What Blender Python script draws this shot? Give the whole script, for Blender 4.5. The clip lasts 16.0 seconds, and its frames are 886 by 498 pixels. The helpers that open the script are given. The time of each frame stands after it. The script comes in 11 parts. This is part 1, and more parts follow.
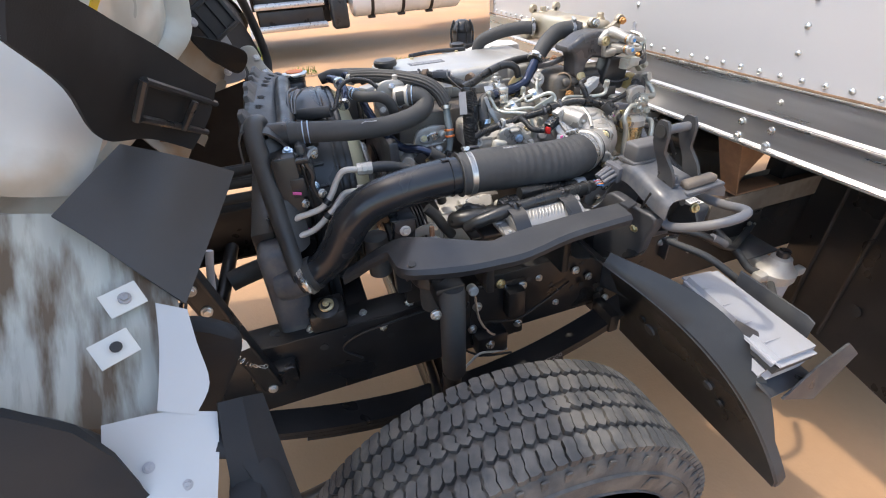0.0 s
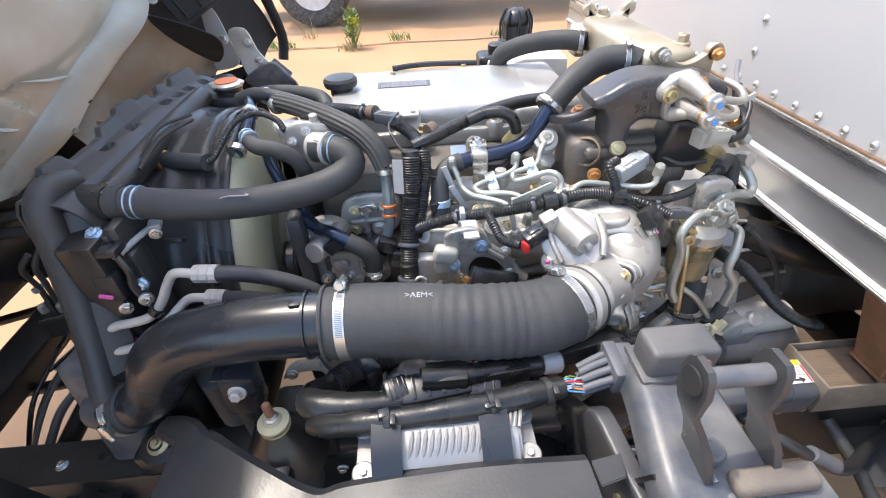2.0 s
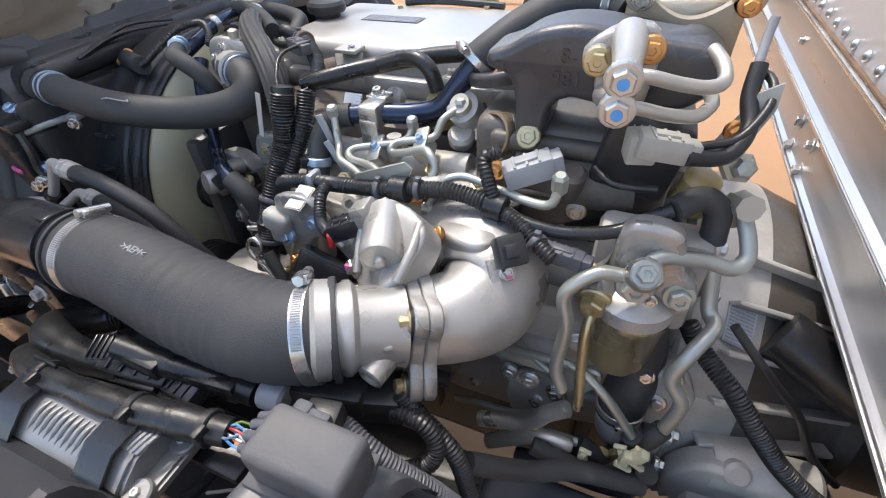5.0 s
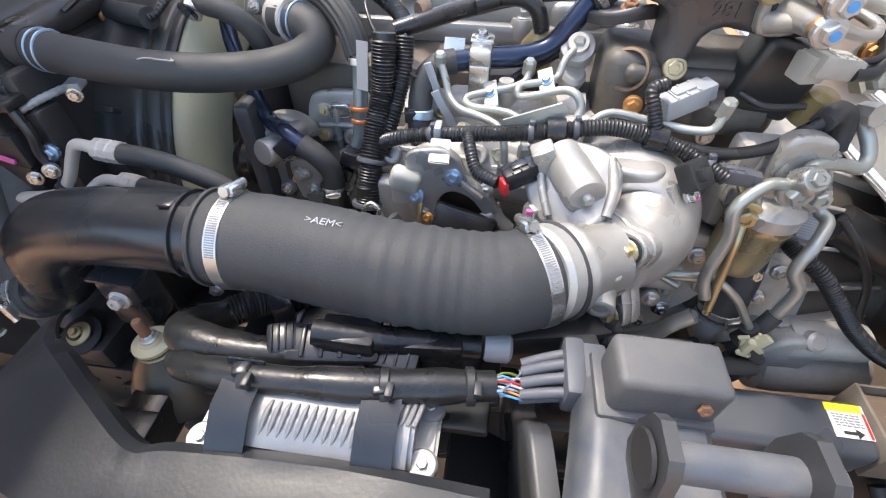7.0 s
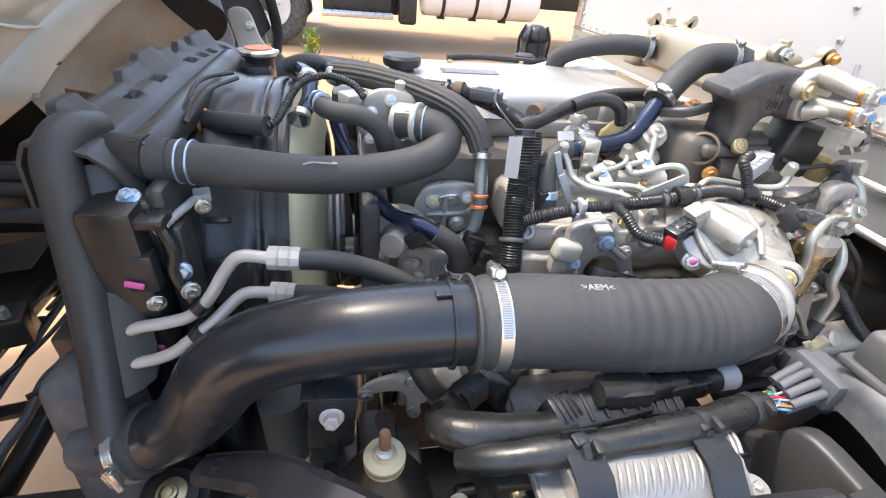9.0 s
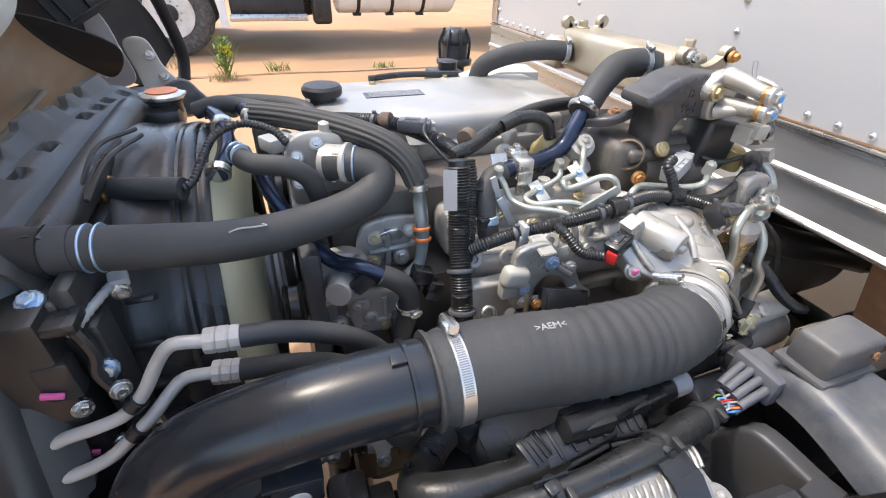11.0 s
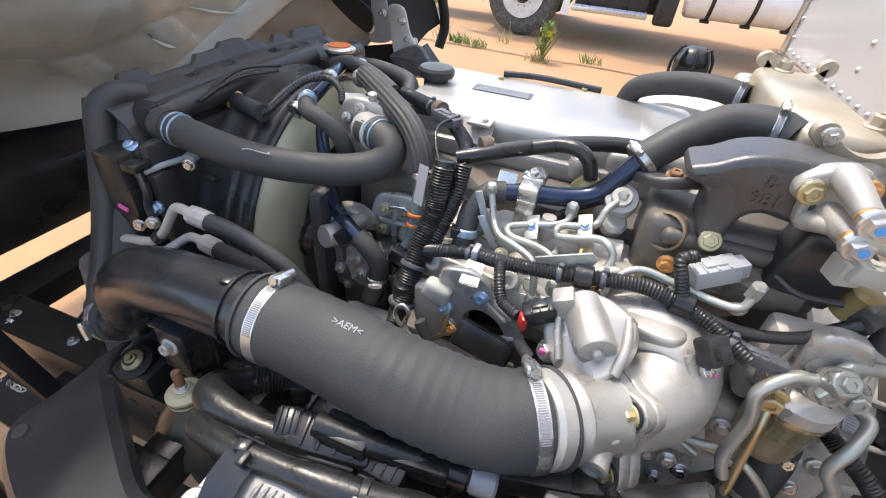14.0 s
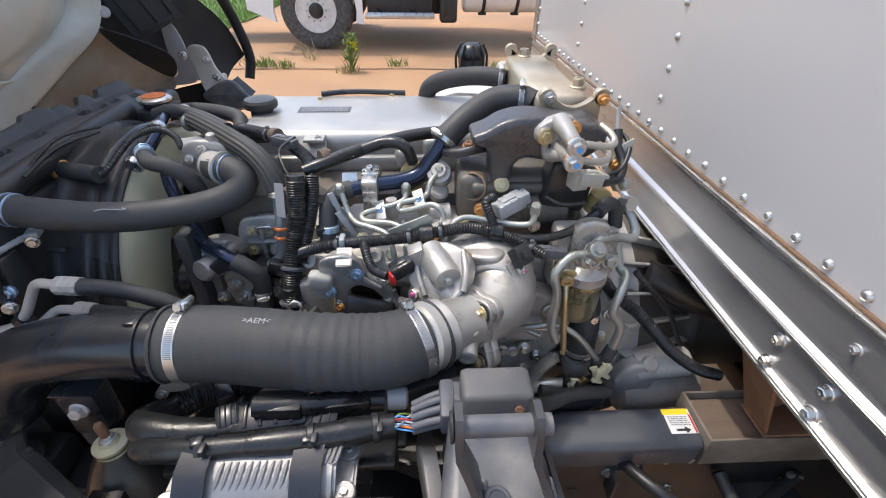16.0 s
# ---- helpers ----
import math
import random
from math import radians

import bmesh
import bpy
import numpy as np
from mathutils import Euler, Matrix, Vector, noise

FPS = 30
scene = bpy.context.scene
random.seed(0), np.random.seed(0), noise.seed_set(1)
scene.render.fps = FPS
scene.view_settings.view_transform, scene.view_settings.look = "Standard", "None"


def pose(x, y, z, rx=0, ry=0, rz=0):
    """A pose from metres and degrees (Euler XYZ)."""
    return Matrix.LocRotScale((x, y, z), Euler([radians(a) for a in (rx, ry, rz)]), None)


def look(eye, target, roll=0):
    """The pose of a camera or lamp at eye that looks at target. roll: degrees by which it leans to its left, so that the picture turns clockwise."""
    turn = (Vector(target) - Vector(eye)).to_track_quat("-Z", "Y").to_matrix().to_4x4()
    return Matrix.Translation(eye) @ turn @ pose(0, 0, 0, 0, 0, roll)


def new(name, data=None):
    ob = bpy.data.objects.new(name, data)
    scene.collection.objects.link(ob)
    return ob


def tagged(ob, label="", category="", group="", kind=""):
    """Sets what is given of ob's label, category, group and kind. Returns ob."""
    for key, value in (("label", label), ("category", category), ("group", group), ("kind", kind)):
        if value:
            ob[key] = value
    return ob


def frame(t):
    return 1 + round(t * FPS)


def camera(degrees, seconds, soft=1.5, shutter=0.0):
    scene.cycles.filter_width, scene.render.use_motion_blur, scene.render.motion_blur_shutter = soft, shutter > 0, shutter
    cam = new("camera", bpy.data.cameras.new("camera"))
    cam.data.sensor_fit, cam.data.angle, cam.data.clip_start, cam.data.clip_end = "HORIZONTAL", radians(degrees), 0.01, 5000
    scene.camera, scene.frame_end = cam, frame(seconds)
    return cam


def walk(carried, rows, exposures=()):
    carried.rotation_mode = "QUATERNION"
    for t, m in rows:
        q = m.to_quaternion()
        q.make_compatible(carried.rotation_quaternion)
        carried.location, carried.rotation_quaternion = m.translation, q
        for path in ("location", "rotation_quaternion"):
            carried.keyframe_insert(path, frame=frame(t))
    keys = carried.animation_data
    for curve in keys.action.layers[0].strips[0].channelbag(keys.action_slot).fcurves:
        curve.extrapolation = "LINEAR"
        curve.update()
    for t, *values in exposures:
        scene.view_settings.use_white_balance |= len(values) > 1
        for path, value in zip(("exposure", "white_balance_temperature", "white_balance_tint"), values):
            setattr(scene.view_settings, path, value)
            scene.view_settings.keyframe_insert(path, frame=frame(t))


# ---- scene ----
cam = camera(89.7, 16.0, soft=1.1)
METRES, EYE, TILT, LEAN, TURN = 2.5, 1.40, -34.49, 3.19, -19.36
ROWS = [
    (0.0, 0.0, 0.0, 0.0, 0.0, 0.0, 0.0),
    (0.5, 0.0286, 0.0471, 0.0357, 0.08, 0.33, -0.1),
    (1.0, 0.0761, 0.0871, 0.0713, 4.78, -0.66, -3.99),
    (1.5, 0.0966, 0.1293, 0.1002, 9.52, -3.52, -7.51),
    (2.0, 0.1024, 0.1729, 0.1242, 11.95, -4.96, -9.05),
    (2.5, 0.1341, 0.2123, 0.1495, 17.43, -6.97, -12.05),
    (3.0, 0.1642, 0.243, 0.1749, 24.97, -9.32, -16.08),
    (5.5, 0.2236, 0.3015, 0.1615, 37.17, -16.79, -22.23),
    (6.0, 0.216, 0.286, 0.146, 33.42, -17.2, -20.58),
    (6.5, 0.183, 0.2614, 0.1364, 26.37, -16.05, -19.18),
    (7.0, 0.1345, 0.2443, 0.1247, 21.07, -14.99, -18.14),
    (7.5, 0.0914, 0.2261, 0.1161, 16.95, -13.56, -17.0),
    (8.0, 0.0573, 0.2162, 0.1014, 12.51, -10.5, -15.07),
    (8.5, 0.0277, 0.2093, 0.0878, 7.04, -4.39, -13.21),
    (9.0, 0.0075, 0.2026, 0.0842, 3.34, 0.85, -11.73),
    (9.5, -0.0007, 0.1943, 0.0963, -0.11, 3.0, -7.51),
    (10.0, -0.0035, 0.1933, 0.1019, -4.04, 2.89, -3.09),
    (12.5, 0.0589, 0.2356, 0.1235, 9.92, -3.47, -11.57),
    (13.0, 0.0857, 0.2414, 0.131, 20.22, -5.84, -18.34),
    (13.5, 0.1179, 0.2376, 0.1393, 28.35, -8.69, -23.82),
    (14.0, 0.1427, 0.2384, 0.1503, 31.65, -9.81, -27.59),
    (14.5, 0.1671, 0.2381, 0.1627, 30.3, -7.62, -27.08),
    (15.0, 0.184, 0.2303, 0.168, 23.57, -4.35, -22.57),
    (15.5, 0.1886, 0.2202, 0.1569, 16.41, -3.04, -16.63),
    (16.0, 0.1697, 0.1886, 0.1408, 11.95, -1.92, -12.47),
]
walk(cam, [(t, pose(0, 0, EYE, TILT, LEAN, TURN) @ pose(METRES * x, METRES * y, METRES * z, 90 + pitch, roll, yaw)) for t, x, y, z, yaw, pitch, roll in ROWS], [(0.0, 1.79, 7130, 10), (0.6, 2.04, 6880, 10), (1.2, 2.04, 6830, 10), (2.0, 2.04, 6880, 10), (3.0, 1.54, 7030, 10), (5.8, 1.54, 6730, 10), (6.5, 1.85, 6880, 10), (7.0, 1.99, 6910, 10), (8.0, 2.15, 7060, 10), (8.6, 2.30, 7210, 10), (9.2, 2.24, 7210, 10), (10.0, 1.93, 7030, 10), (12.5, 1.83, 7130, 10), (13.5, 1.88, 7130, 10), (14.5, 1.61, 7030, 10), (15.5, 1.35, 6830, 10), (16.0, 1.35, 6830, 10)])

from mathutils.geometry import tessellate_polygon

# ---- world, sun, exposure ----
SUN_TO = Vector((-0.40, 0.22, 1.0)).normalized()
world = bpy.data.worlds.new("sky")
scene.world = world
world.use_nodes = True
wn = world.node_tree.nodes
sky = wn.new("ShaderNodeTexSky")
sky.sky_type = "NISHITA"
sky.sun_disc = False
sky.sun_elevation = math.asin(SUN_TO.z)
sky.sun_rotation = math.atan2(SUN_TO.x, SUN_TO.y)
sky.air_density, sky.dust_density, sky.ozone_density = 1.0, 2.0, 1.0
world.node_tree.links.new(sky.outputs[0], wn["Background"].inputs[0])
wn["Background"].inputs[1].default_value = 0.15
sun_data = bpy.data.lights.new("sun", "SUN")
sun_data.energy, sun_data.angle, sun_data.color = 0.9, radians(1.5), (1.0, 0.95, 0.87)
sun = new("sun", sun_data)
sun.matrix_world = look(SUN_TO * 30, (0, 0, 0))
scene.view_settings.exposure = 1.25



# ---- materials ----
def material(name, color, rough=0.5, metal=0.0, vary=0.25, grain=60.0, blotch=5.0, bump=0.15, bump_scale=None, dust=0.0, dust_color=(0.32, 0.25, 0.18), coat=0.0, stretch=(1, 1, 1), rough_vary=0.15, island=0.0):
    """A surface whose colour, gloss and relief vary at two scales; dust is a patchy film with its own outline."""
    m = bpy.data.materials.new(name)
    m.use_nodes = True
    n, k = m.node_tree.nodes, m.node_tree.links
    b = n["Principled BSDF"]
    tc = n.new("ShaderNodeTexCoord")
    mp = n.new("ShaderNodeMapping")
    mp.inputs["Scale"].default_value = stretch
    k.new(tc.outputs["Object"], mp.inputs[0])

    def tex(scale, detail=5.0):
        t = n.new("ShaderNodeTexNoise")
        t.inputs["Scale"].default_value, t.inputs["Detail"].default_value = scale, detail
        k.new(mp.outputs[0], t.inputs["Vector"])
        return t.outputs[0]

    def remap(value, lo, hi, a=0.3, z=0.7):
        r = n.new("ShaderNodeMapRange")
        r.inputs[1].default_value, r.inputs[2].default_value, r.inputs[3].default_value, r.inputs[4].default_value = a, z, lo, hi
        k.new(value, r.inputs[0])
        return r.outputs[0]

    def mix(f, a, c, kind="MIX"):
        x = n.new("ShaderNodeMix")
        x.data_type, x.blend_type = "RGBA", kind
        for s, v in ((x.inputs[0], f), (x.inputs[6], a), (x.inputs[7], c)):
            if isinstance(v, (int, float)):
                s.default_value = v
            elif isinstance(v, tuple):
                s.default_value = (*v, 1)
            else:
                k.new(v, s)
        return x.outputs[2]

    fine, broad = tex(grain), tex(blotch, 3.0)
    dark = tuple(c * (1 - vary) for c in color)
    light = tuple(min(1, c * (1 + vary)) for c in color)
    col = mix(remap(broad, 0, 1), dark, light)
    col = mix(remap(fine, 0, 0.6 * min(1, vary * 2)), col, dark)
    if island:
        info = n.new("ShaderNodeObjectInfo")
        geo = n.new("ShaderNodeNewGeometry")
        add = n.new("ShaderNodeMath")
        add.operation = "ADD"
        k.new(info.outputs["Random"], add.inputs[0]), k.new(geo.outputs["Random Per Island"], add.inputs[1])
        fr = n.new("ShaderNodeMath")
        fr.operation = "FRACT"
        k.new(add.outputs[0], fr.inputs[0])
        col = mix(remap(fr.outputs[0], 0, island, 0, 1), col, dark)
    ro = remap(broad, rough - rough_vary, min(1, rough + rough_vary))
    if dust:
        mask = remap(tex(blotch * 1.7, 8.0), 0, dust, 0.42, 0.62)
        col = mix(mask, col, dust_color)
    k.new(col, b.inputs["Base Color"])
    k.new(ro, b.inputs["Roughness"])
    b.inputs["Metallic"].default_value = metal
    b.inputs["Coat Weight"].default_value = coat
    if bump:
        bp = n.new("ShaderNodeBump")
        bp.inputs["Strength"].default_value, bp.inputs["Distance"].default_value = bump, 0.002
        k.new(tex(bump_scale or grain * 2.0), bp.inputs["Height"])
        k.new(bp.outputs[0], b.inputs["Normal"])
    return m


M = dict(
    concrete=material("concrete", (0.42, 0.25, 0.135), 0.9, 0, 0.22, 30, 0.55, 0.5, 90, dust=0.35, dust_color=(0.44, 0.225, 0.10)),
    asphalt=material("damp_concrete", (0.30, 0.21, 0.15), 0.8, 0, 0.3, 30, 0.8, 0.4, 90),
    grass=material("grass_blade", (0.13, 0.24, 0.035), 0.6, 0, 0.4, 3, 0.6, 0.0, island=0.6),
    lawn=material("lawn_soil", (0.15, 0.24, 0.05), 0.9, 0, 0.4, 20, 1.2, 0.6, 60),
    weed=material("weed_leaf", (0.16, 0.24, 0.05), 0.6, 0, 0.3, 30, 9, 0, island=0.5),
    weed_dry=material("dry_weed", (0.42, 0.33, 0.16), 0.8, 0, 0.3, 30, 9, 0, island=0.5),
    weed_flower=material("weed_flower", (0.62, 0.55, 0.03), 0.6, 0, 0.2, 30, 9, 0),
    rubber=material("rubber_hose", (0.044, 0.046, 0.048), 0.62, 0, 0.25, 120, 12, 0.12, 500, dust=0.10, dust_color=(0.09, 0.085, 0.08)),
    rubber_rib=material("rubber_wrapped", (0.044, 0.046, 0.049), 0.66, 0, 0.3, 220, 10, 0.3, 700, dust=0.16, dust_color=(0.085, 0.085, 0.08)),
    plastic=material("black_plastic", (0.025, 0.026, 0.028), 0.38, 0, 0.2, 90, 9, 0.10, 600, dust=0.10, dust_color=(0.055, 0.053, 0.050)),
    plastic_gloss=material("satin_black_plastic", (0.018, 0.021, 0.026), 0.27, 0, 0.15, 70, 7, 0.03, 500, dust=0.05, dust_color=(0.12, 0.11, 0.10), rough_vary=0.06),
    shroud=material("shroud_plastic", (0.031, 0.033, 0.035), 0.36, 0, 0.25, 80, 7, 0.10, 400, dust=0.10, dust_color=(0.06, 0.058, 0.055)),
    sealrubber=material("seal_rubber", (0.038, 0.040, 0.042), 0.48, 0, 0.25, 80, 7, 0.12, 400, dust=0.15, dust_color=(0.05, 0.05, 0.05)),
    clearpipe=material("smoky_clear_plastic", (0.16, 0.19, 0.20), 0.12, 0, 0.15, 60, 14, 0.02, 300, coat=0.5),
    guard=material("grey_splash_guard", (0.020, 0.022, 0.026), 0.44, 0, 0.25, 90, 5, 0.08, 300, dust=0.22, dust_color=(0.060, 0.060, 0.060)),
    blackpaint=material("black_chassis_paint", (0.018, 0.018, 0.019), 0.36, 0, 0.3, 50, 6, 0.12, 200, dust=0.25, dust_color=(0.050, 0.043, 0.037)),
    greypaint=material("dark_grey_painted_steel", (0.052, 0.055, 0.062), 0.40, 0, 0.2, 60, 8, 0.10, 300, dust=0.35, dust_color=(0.16, 0.15, 0.13)),
    castiron=material("dark_cast_iron", (0.085, 0.088, 0.095), 0.38, 0.3, 0.25, 240, 12, 0.14, 900, dust=0.08, dust_color=(0.20, 0.13, 0.08)),
    iron=material("engine_block_iron", (0.14, 0.13, 0.118), 0.5, 0.3, 0.35, 160, 11, 0.18, 800, dust=0.35, dust_color=(0.15, 0.105, 0.07)),
    ecualu=material("grey_cast_cover", (0.30, 0.30, 0.30), 0.42, 0.35, 0.14, 260, 14, 0.10, 1200, dust=0.35, dust_color=(0.24, 0.22, 0.19)),
    castalu=material("cast_aluminium", (0.46, 0.45, 0.425), 0.36, 0.45, 0.26, 420, 16, 0.12, 1600, dust=0.35, dust_color=(0.34, 0.315, 0.275)),
    roughalu=material("rough_cast_aluminium", (0.49, 0.475, 0.445), 0.46, 0.2, 0.26, 200, 12, 0.18, 1000, dust=0.28, dust_color=(0.27, 0.235, 0.19)),
    coveralu=material("brushed_valve_cover", (0.43, 0.43, 0.42), 0.44, 0.5, 0.14, 240, 14, 0.06, 1400, dust=0.35, dust_color=(0.40, 0.37, 0.32)),
    egr=material("heat_stained_steel", (0.52, 0.47, 0.38), 0.45, 0.7, 0.2, 60, 7, 0.2, 300, dust=0.4, dust_color=(0.34, 0.24, 0.13)),
    steel=material("zinc_steel", (0.60, 0.60, 0.58), 0.32, 0.9, 0.15, 120, 20, 0.08, 500),
    pipe=material("plated_pipe", (0.56, 0.54, 0.49), 0.36, 0.75, 0.15, 120, 14, 0.06, 500),
    pipe_zinc=material("pale_zinc_pipe", (0.42, 0.44, 0.41), 0.40, 0.6, 0.12, 120, 14, 0.06, 500, dust=0.2, dust_color=(0.42, 0.38, 0.28)),
    egrdark=material("heat_browned_casting", (0.24, 0.19, 0.14), 0.5, 0.5, 0.3, 140, 12, 0.3, 500, dust=0.4, dust_color=(0.30, 0.16, 0.07)),
    pipe_white=material("white_coated_pipe", (0.55, 0.52, 0.48), 0.45, 0.2, 0.12, 80, 14, 0.06, 500),
    zincyellow=material("yellow_zinc_bolt", (0.54, 0.46, 0.28), 0.36, 0.85, 0.2, 120, 20, 0.08, 500),
    copper=material("orange_zinc", (0.62, 0.33, 0.13), 0.36, 0.8, 0.2, 120, 20, 0.05, 500),
    rust=material("rusty_steel", (0.28, 0.15, 0.085), 0.85, 0.1, 0.35, 60, 12, 0.5, 200),
    bluesteel=material("dark_blue_plated_pipe", (0.030, 0.045, 0.085), 0.22, 0.6, 0.2, 60, 14, 0.03, 400, dust=0.15, dust_color=(0.07, 0.06, 0.06), rough_vary=0.06),
    boxwall=material("box_front_panel", (0.60, 0.61, 0.625), 0.30, 0.0, 0.04, 4, 1.2, 0.02, 30, dust=0.15, dust_color=(0.55, 0.55, 0.55), coat=0.15, rough_vary=0.06),
    extrusion=material("mill_aluminium_rail", (0.58, 0.585, 0.60), 0.33, 0.85, 0.08, 26, 3, 0.12, 60, stretch=(12, 0.5, 12), dust=0.12, dust_color=(0.42, 0.40, 0.38), rough_vary=0.08),
    trimedge=material("bright_aluminium_edge", (0.78, 0.77, 0.74), 0.25, 0.9, 0.08, 60, 8, 0.05, 300),
    sealant=material("brown_sealant", (0.20, 0.12, 0.07), 0.8, 0, 0.3, 80, 20, 0.2, 300),
    cream=material("cream_fan_plastic", (0.50, 0.48, 0.33), 0.5, 0, 0.10, 40, 7, 0.05, 300, dust=0.3, dust_color=(0.38, 0.37, 0.26)),
    cabwhite=material("white_primer_sheet", (0.60, 0.61, 0.58), 0.5, 0, 0.10, 30, 3.5, 0.08, 200, dust=0.65, dust_color=(0.34, 0.28, 0.20)),
    cabflap=material("clean_white_sheet", (0.47, 0.49, 0.50), 0.42, 0, 0.06, 30, 5, 0.05, 200, dust=0.10, dust_color=(0.45, 0.42, 0.38)),
    cabolive=material("dusty_sheet_metal", (0.52, 0.57, 0.56), 0.34, 0, 0.14, 25, 3.5, 0.06, 120, dust=0.45, dust_color=(0.34, 0.34, 0.29), coat=0.25),
    cabstain=material("stained_primer_sheet", (0.44, 0.455, 0.41), 0.5, 0, 0.22, 40, 12, 0.08, 200, dust=1.0, dust_color=(0.115, 0.080, 0.048), stretch=(2.4, 0.4, 0.4)),
    dustgrey=material("dusty_blue_grey_paint", (0.080, 0.090, 0.108), 0.46, 0.1, 0.22, 90, 14, 0.10, 400, dust=0.7, dust_color=(0.165, 0.162, 0.16)),
    dusthose=material("dusty_grey_hose", (0.11, 0.12, 0.14), 0.6, 0, 0.2, 90, 9, 0.1, 400, dust=0.4, dust_color=(0.20, 0.18, 0.15)),
    cheek=material("dark_satin_plate", (0.045, 0.047, 0.052), 0.36, 0.1, 0.2, 80, 9, 0.08, 400, dust=0.3, dust_color=(0.10, 0.095, 0.09)),
    satintube=material("satin_slate_tube", (0.065, 0.073, 0.088), 0.38, 0, 0.15, 80, 8, 0.05, 400, dust=0.25, dust_color=(0.10, 0.10, 0.10)),
    wornpad=material("worn_brown_rubber", (0.16, 0.135, 0.11), 0.7, 0, 0.25, 90, 12, 0.2, 400, dust=0.5, dust_color=(0.09, 0.085, 0.08)),
    bluewhite=material("blue_white_coating", (0.40, 0.45, 0.48), 0.45, 0.1, 0.12, 90, 14, 0.06, 400, dust=0.25, dust_color=(0.35, 0.34, 0.30)),
    padrubber=material("dusty_rubber_pad", (0.075, 0.078, 0.085), 0.5, 0, 0.2, 90, 10, 0.15, 400, dust=0.6, dust_color=(0.135, 0.13, 0.125)),
    pressbrown=material("brown_stained_sheet", (0.26, 0.25, 0.22), 0.5, 0, 0.22, 30, 5, 0.08, 150, dust=0.6, dust_color=(0.20, 0.14, 0.085)),
    mat=material("rubber_mat", (0.045, 0.046, 0.048), 0.62, 0, 0.12, 140, 6, 0.15, 700, dust=0.15, dust_color=(0.085, 0.08, 0.078)),
    linerblack=material("matt_black_moulding", (0.012, 0.014, 0.017), 0.78, 0, 0.2, 90, 8, 0.12, 500, dust=0.12, dust_color=(0.028, 0.029, 0.031)),
    sillmetal=material("weathered_sill_steel", (0.19, 0.165, 0.135), 0.7, 0.1, 0.3, 60, 9, 0.25, 200, dust=0.5, dust_color=(0.10, 0.075, 0.055)),
    tyre=material("tyre_rubber", (0.058, 0.058, 0.058), 0.66, 0, 0.3, 160, 14, 0.3, 600, dust=0.6, dust_color=(0.15, 0.138, 0.122)),
    rim=material("white_rim_paint", (0.66, 0.65, 0.62), 0.4, 0, 0.1, 40, 7, 0.05, 200, dust=0.2),
    truckwhite=material("truck_white_paint", (0.78, 0.78, 0.77), 0.3, 0, 0.05, 20, 2, 0.02, 200, coat=0.3),
    greyplate=material("light_grey_cover", (0.36, 0.37, 0.40), 0.5, 0, 0.10, 60, 6, 0.12, 300, dust=0.35, dust_color=(0.30, 0.28, 0.25)),
    wood=material("weathered_sill_block", (0.17, 0.125, 0.095), 0.85, 0, 0.35, 40, 10, 0.5, 120, stretch=(0.4, 4, 4)),
    connector=material("grey_connector", (0.36, 0.385, 0.41), 0.45, 0, 0.1, 60, 20, 0.05, 300, dust=0.2, dust_color=(0.35, 0.32, 0.26)),
    connector_pale=material("pale_olive_connector", (0.42, 0.42, 0.38), 0.45, 0, 0.12, 60, 20, 0.05, 300, dust=0.3, dust_color=(0.30, 0.27, 0.20)),
    connector_dk=material("dark_grey_connector", (0.095, 0.10, 0.115), 0.45, 0, 0.15, 60, 20, 0.05, 300),
    tag=material("white_tag", (0.75, 0.75, 0.74), 0.6, 0, 0.06, 60, 20, 0.0),
    tape=material("black_tape", (0.016, 0.017, 0.018), 0.33, 0, 0.25, 90, 30, 0.22, 200, rough_vary=0.12, dust=0.12, dust_color=(0.05, 0.049, 0.047)),
    red=material("red_plastic", (0.55, 0.03, 0.03), 0.4, 0, 0.1, 60, 20, 0.0),
    orange=material("orange_plastic", (0.75, 0.20, 0.05), 0.45, 0, 0.1, 60, 20, 0.0),
    pink=material("pink_paint_mark", (0.70, 0.12, 0.35), 0.6, 0, 0.1, 60, 20, 0.0),
    bluemark=material("blue_paint_mark", (0.10, 0.35, 0.75), 0.6, 0, 0.1, 60, 20, 0.0),
    bluebolt=material("light_blue_zinc", (0.42, 0.56, 0.72), 0.3, 0.7, 0.15, 60, 20, 0.0),
    yellow=material("yellow_label", (0.80, 0.62, 0.03), 0.5, 0, 0.05, 60, 20, 0.0),
    # Print, and the shade inside holes and slits, put in as flat dark colour.
    ink=material("dark_ink_hole_shade", (0.03, 0.03, 0.03), 0.6, 0, 0.1, 60, 20, 0.0),
    ink_grey=material("grey_print", (0.24, 0.25, 0.27), 0.55, 0, 0.1, 60, 20, 0.0),
    filter=material("brass_tinted_filter", (0.50, 0.45, 0.30), 0.28, 0.85, 0.12, 60, 9, 0.04, 300),
    glassy=material("amber_plastic", (0.42, 0.32, 0.14), 0.35, 0, 0.2, 60, 14, 0.0),
)


# ---- modelling helpers ----
def mesh_of(name, bm, mat, smooth=True):
    bmesh.ops.recalc_face_normals(bm, faces=bm.faces)
    me = bpy.data.meshes.new(name)
    bm.to_mesh(me)
    bm.free()
    me.materials.append(M[mat] if isinstance(mat, str) else mat)
    if smooth:
        me.polygons.foreach_set("use_smooth", [True] * len(me.polygons))
        me.set_sharp_from_angle(angle=radians(38))
    return me


def thing(name, at, label, category, group="", kind=""):
    ob = new(name)
    ob.empty_display_size = 0.05
    ob.location = at
    return tagged(ob, label, category, group, kind)


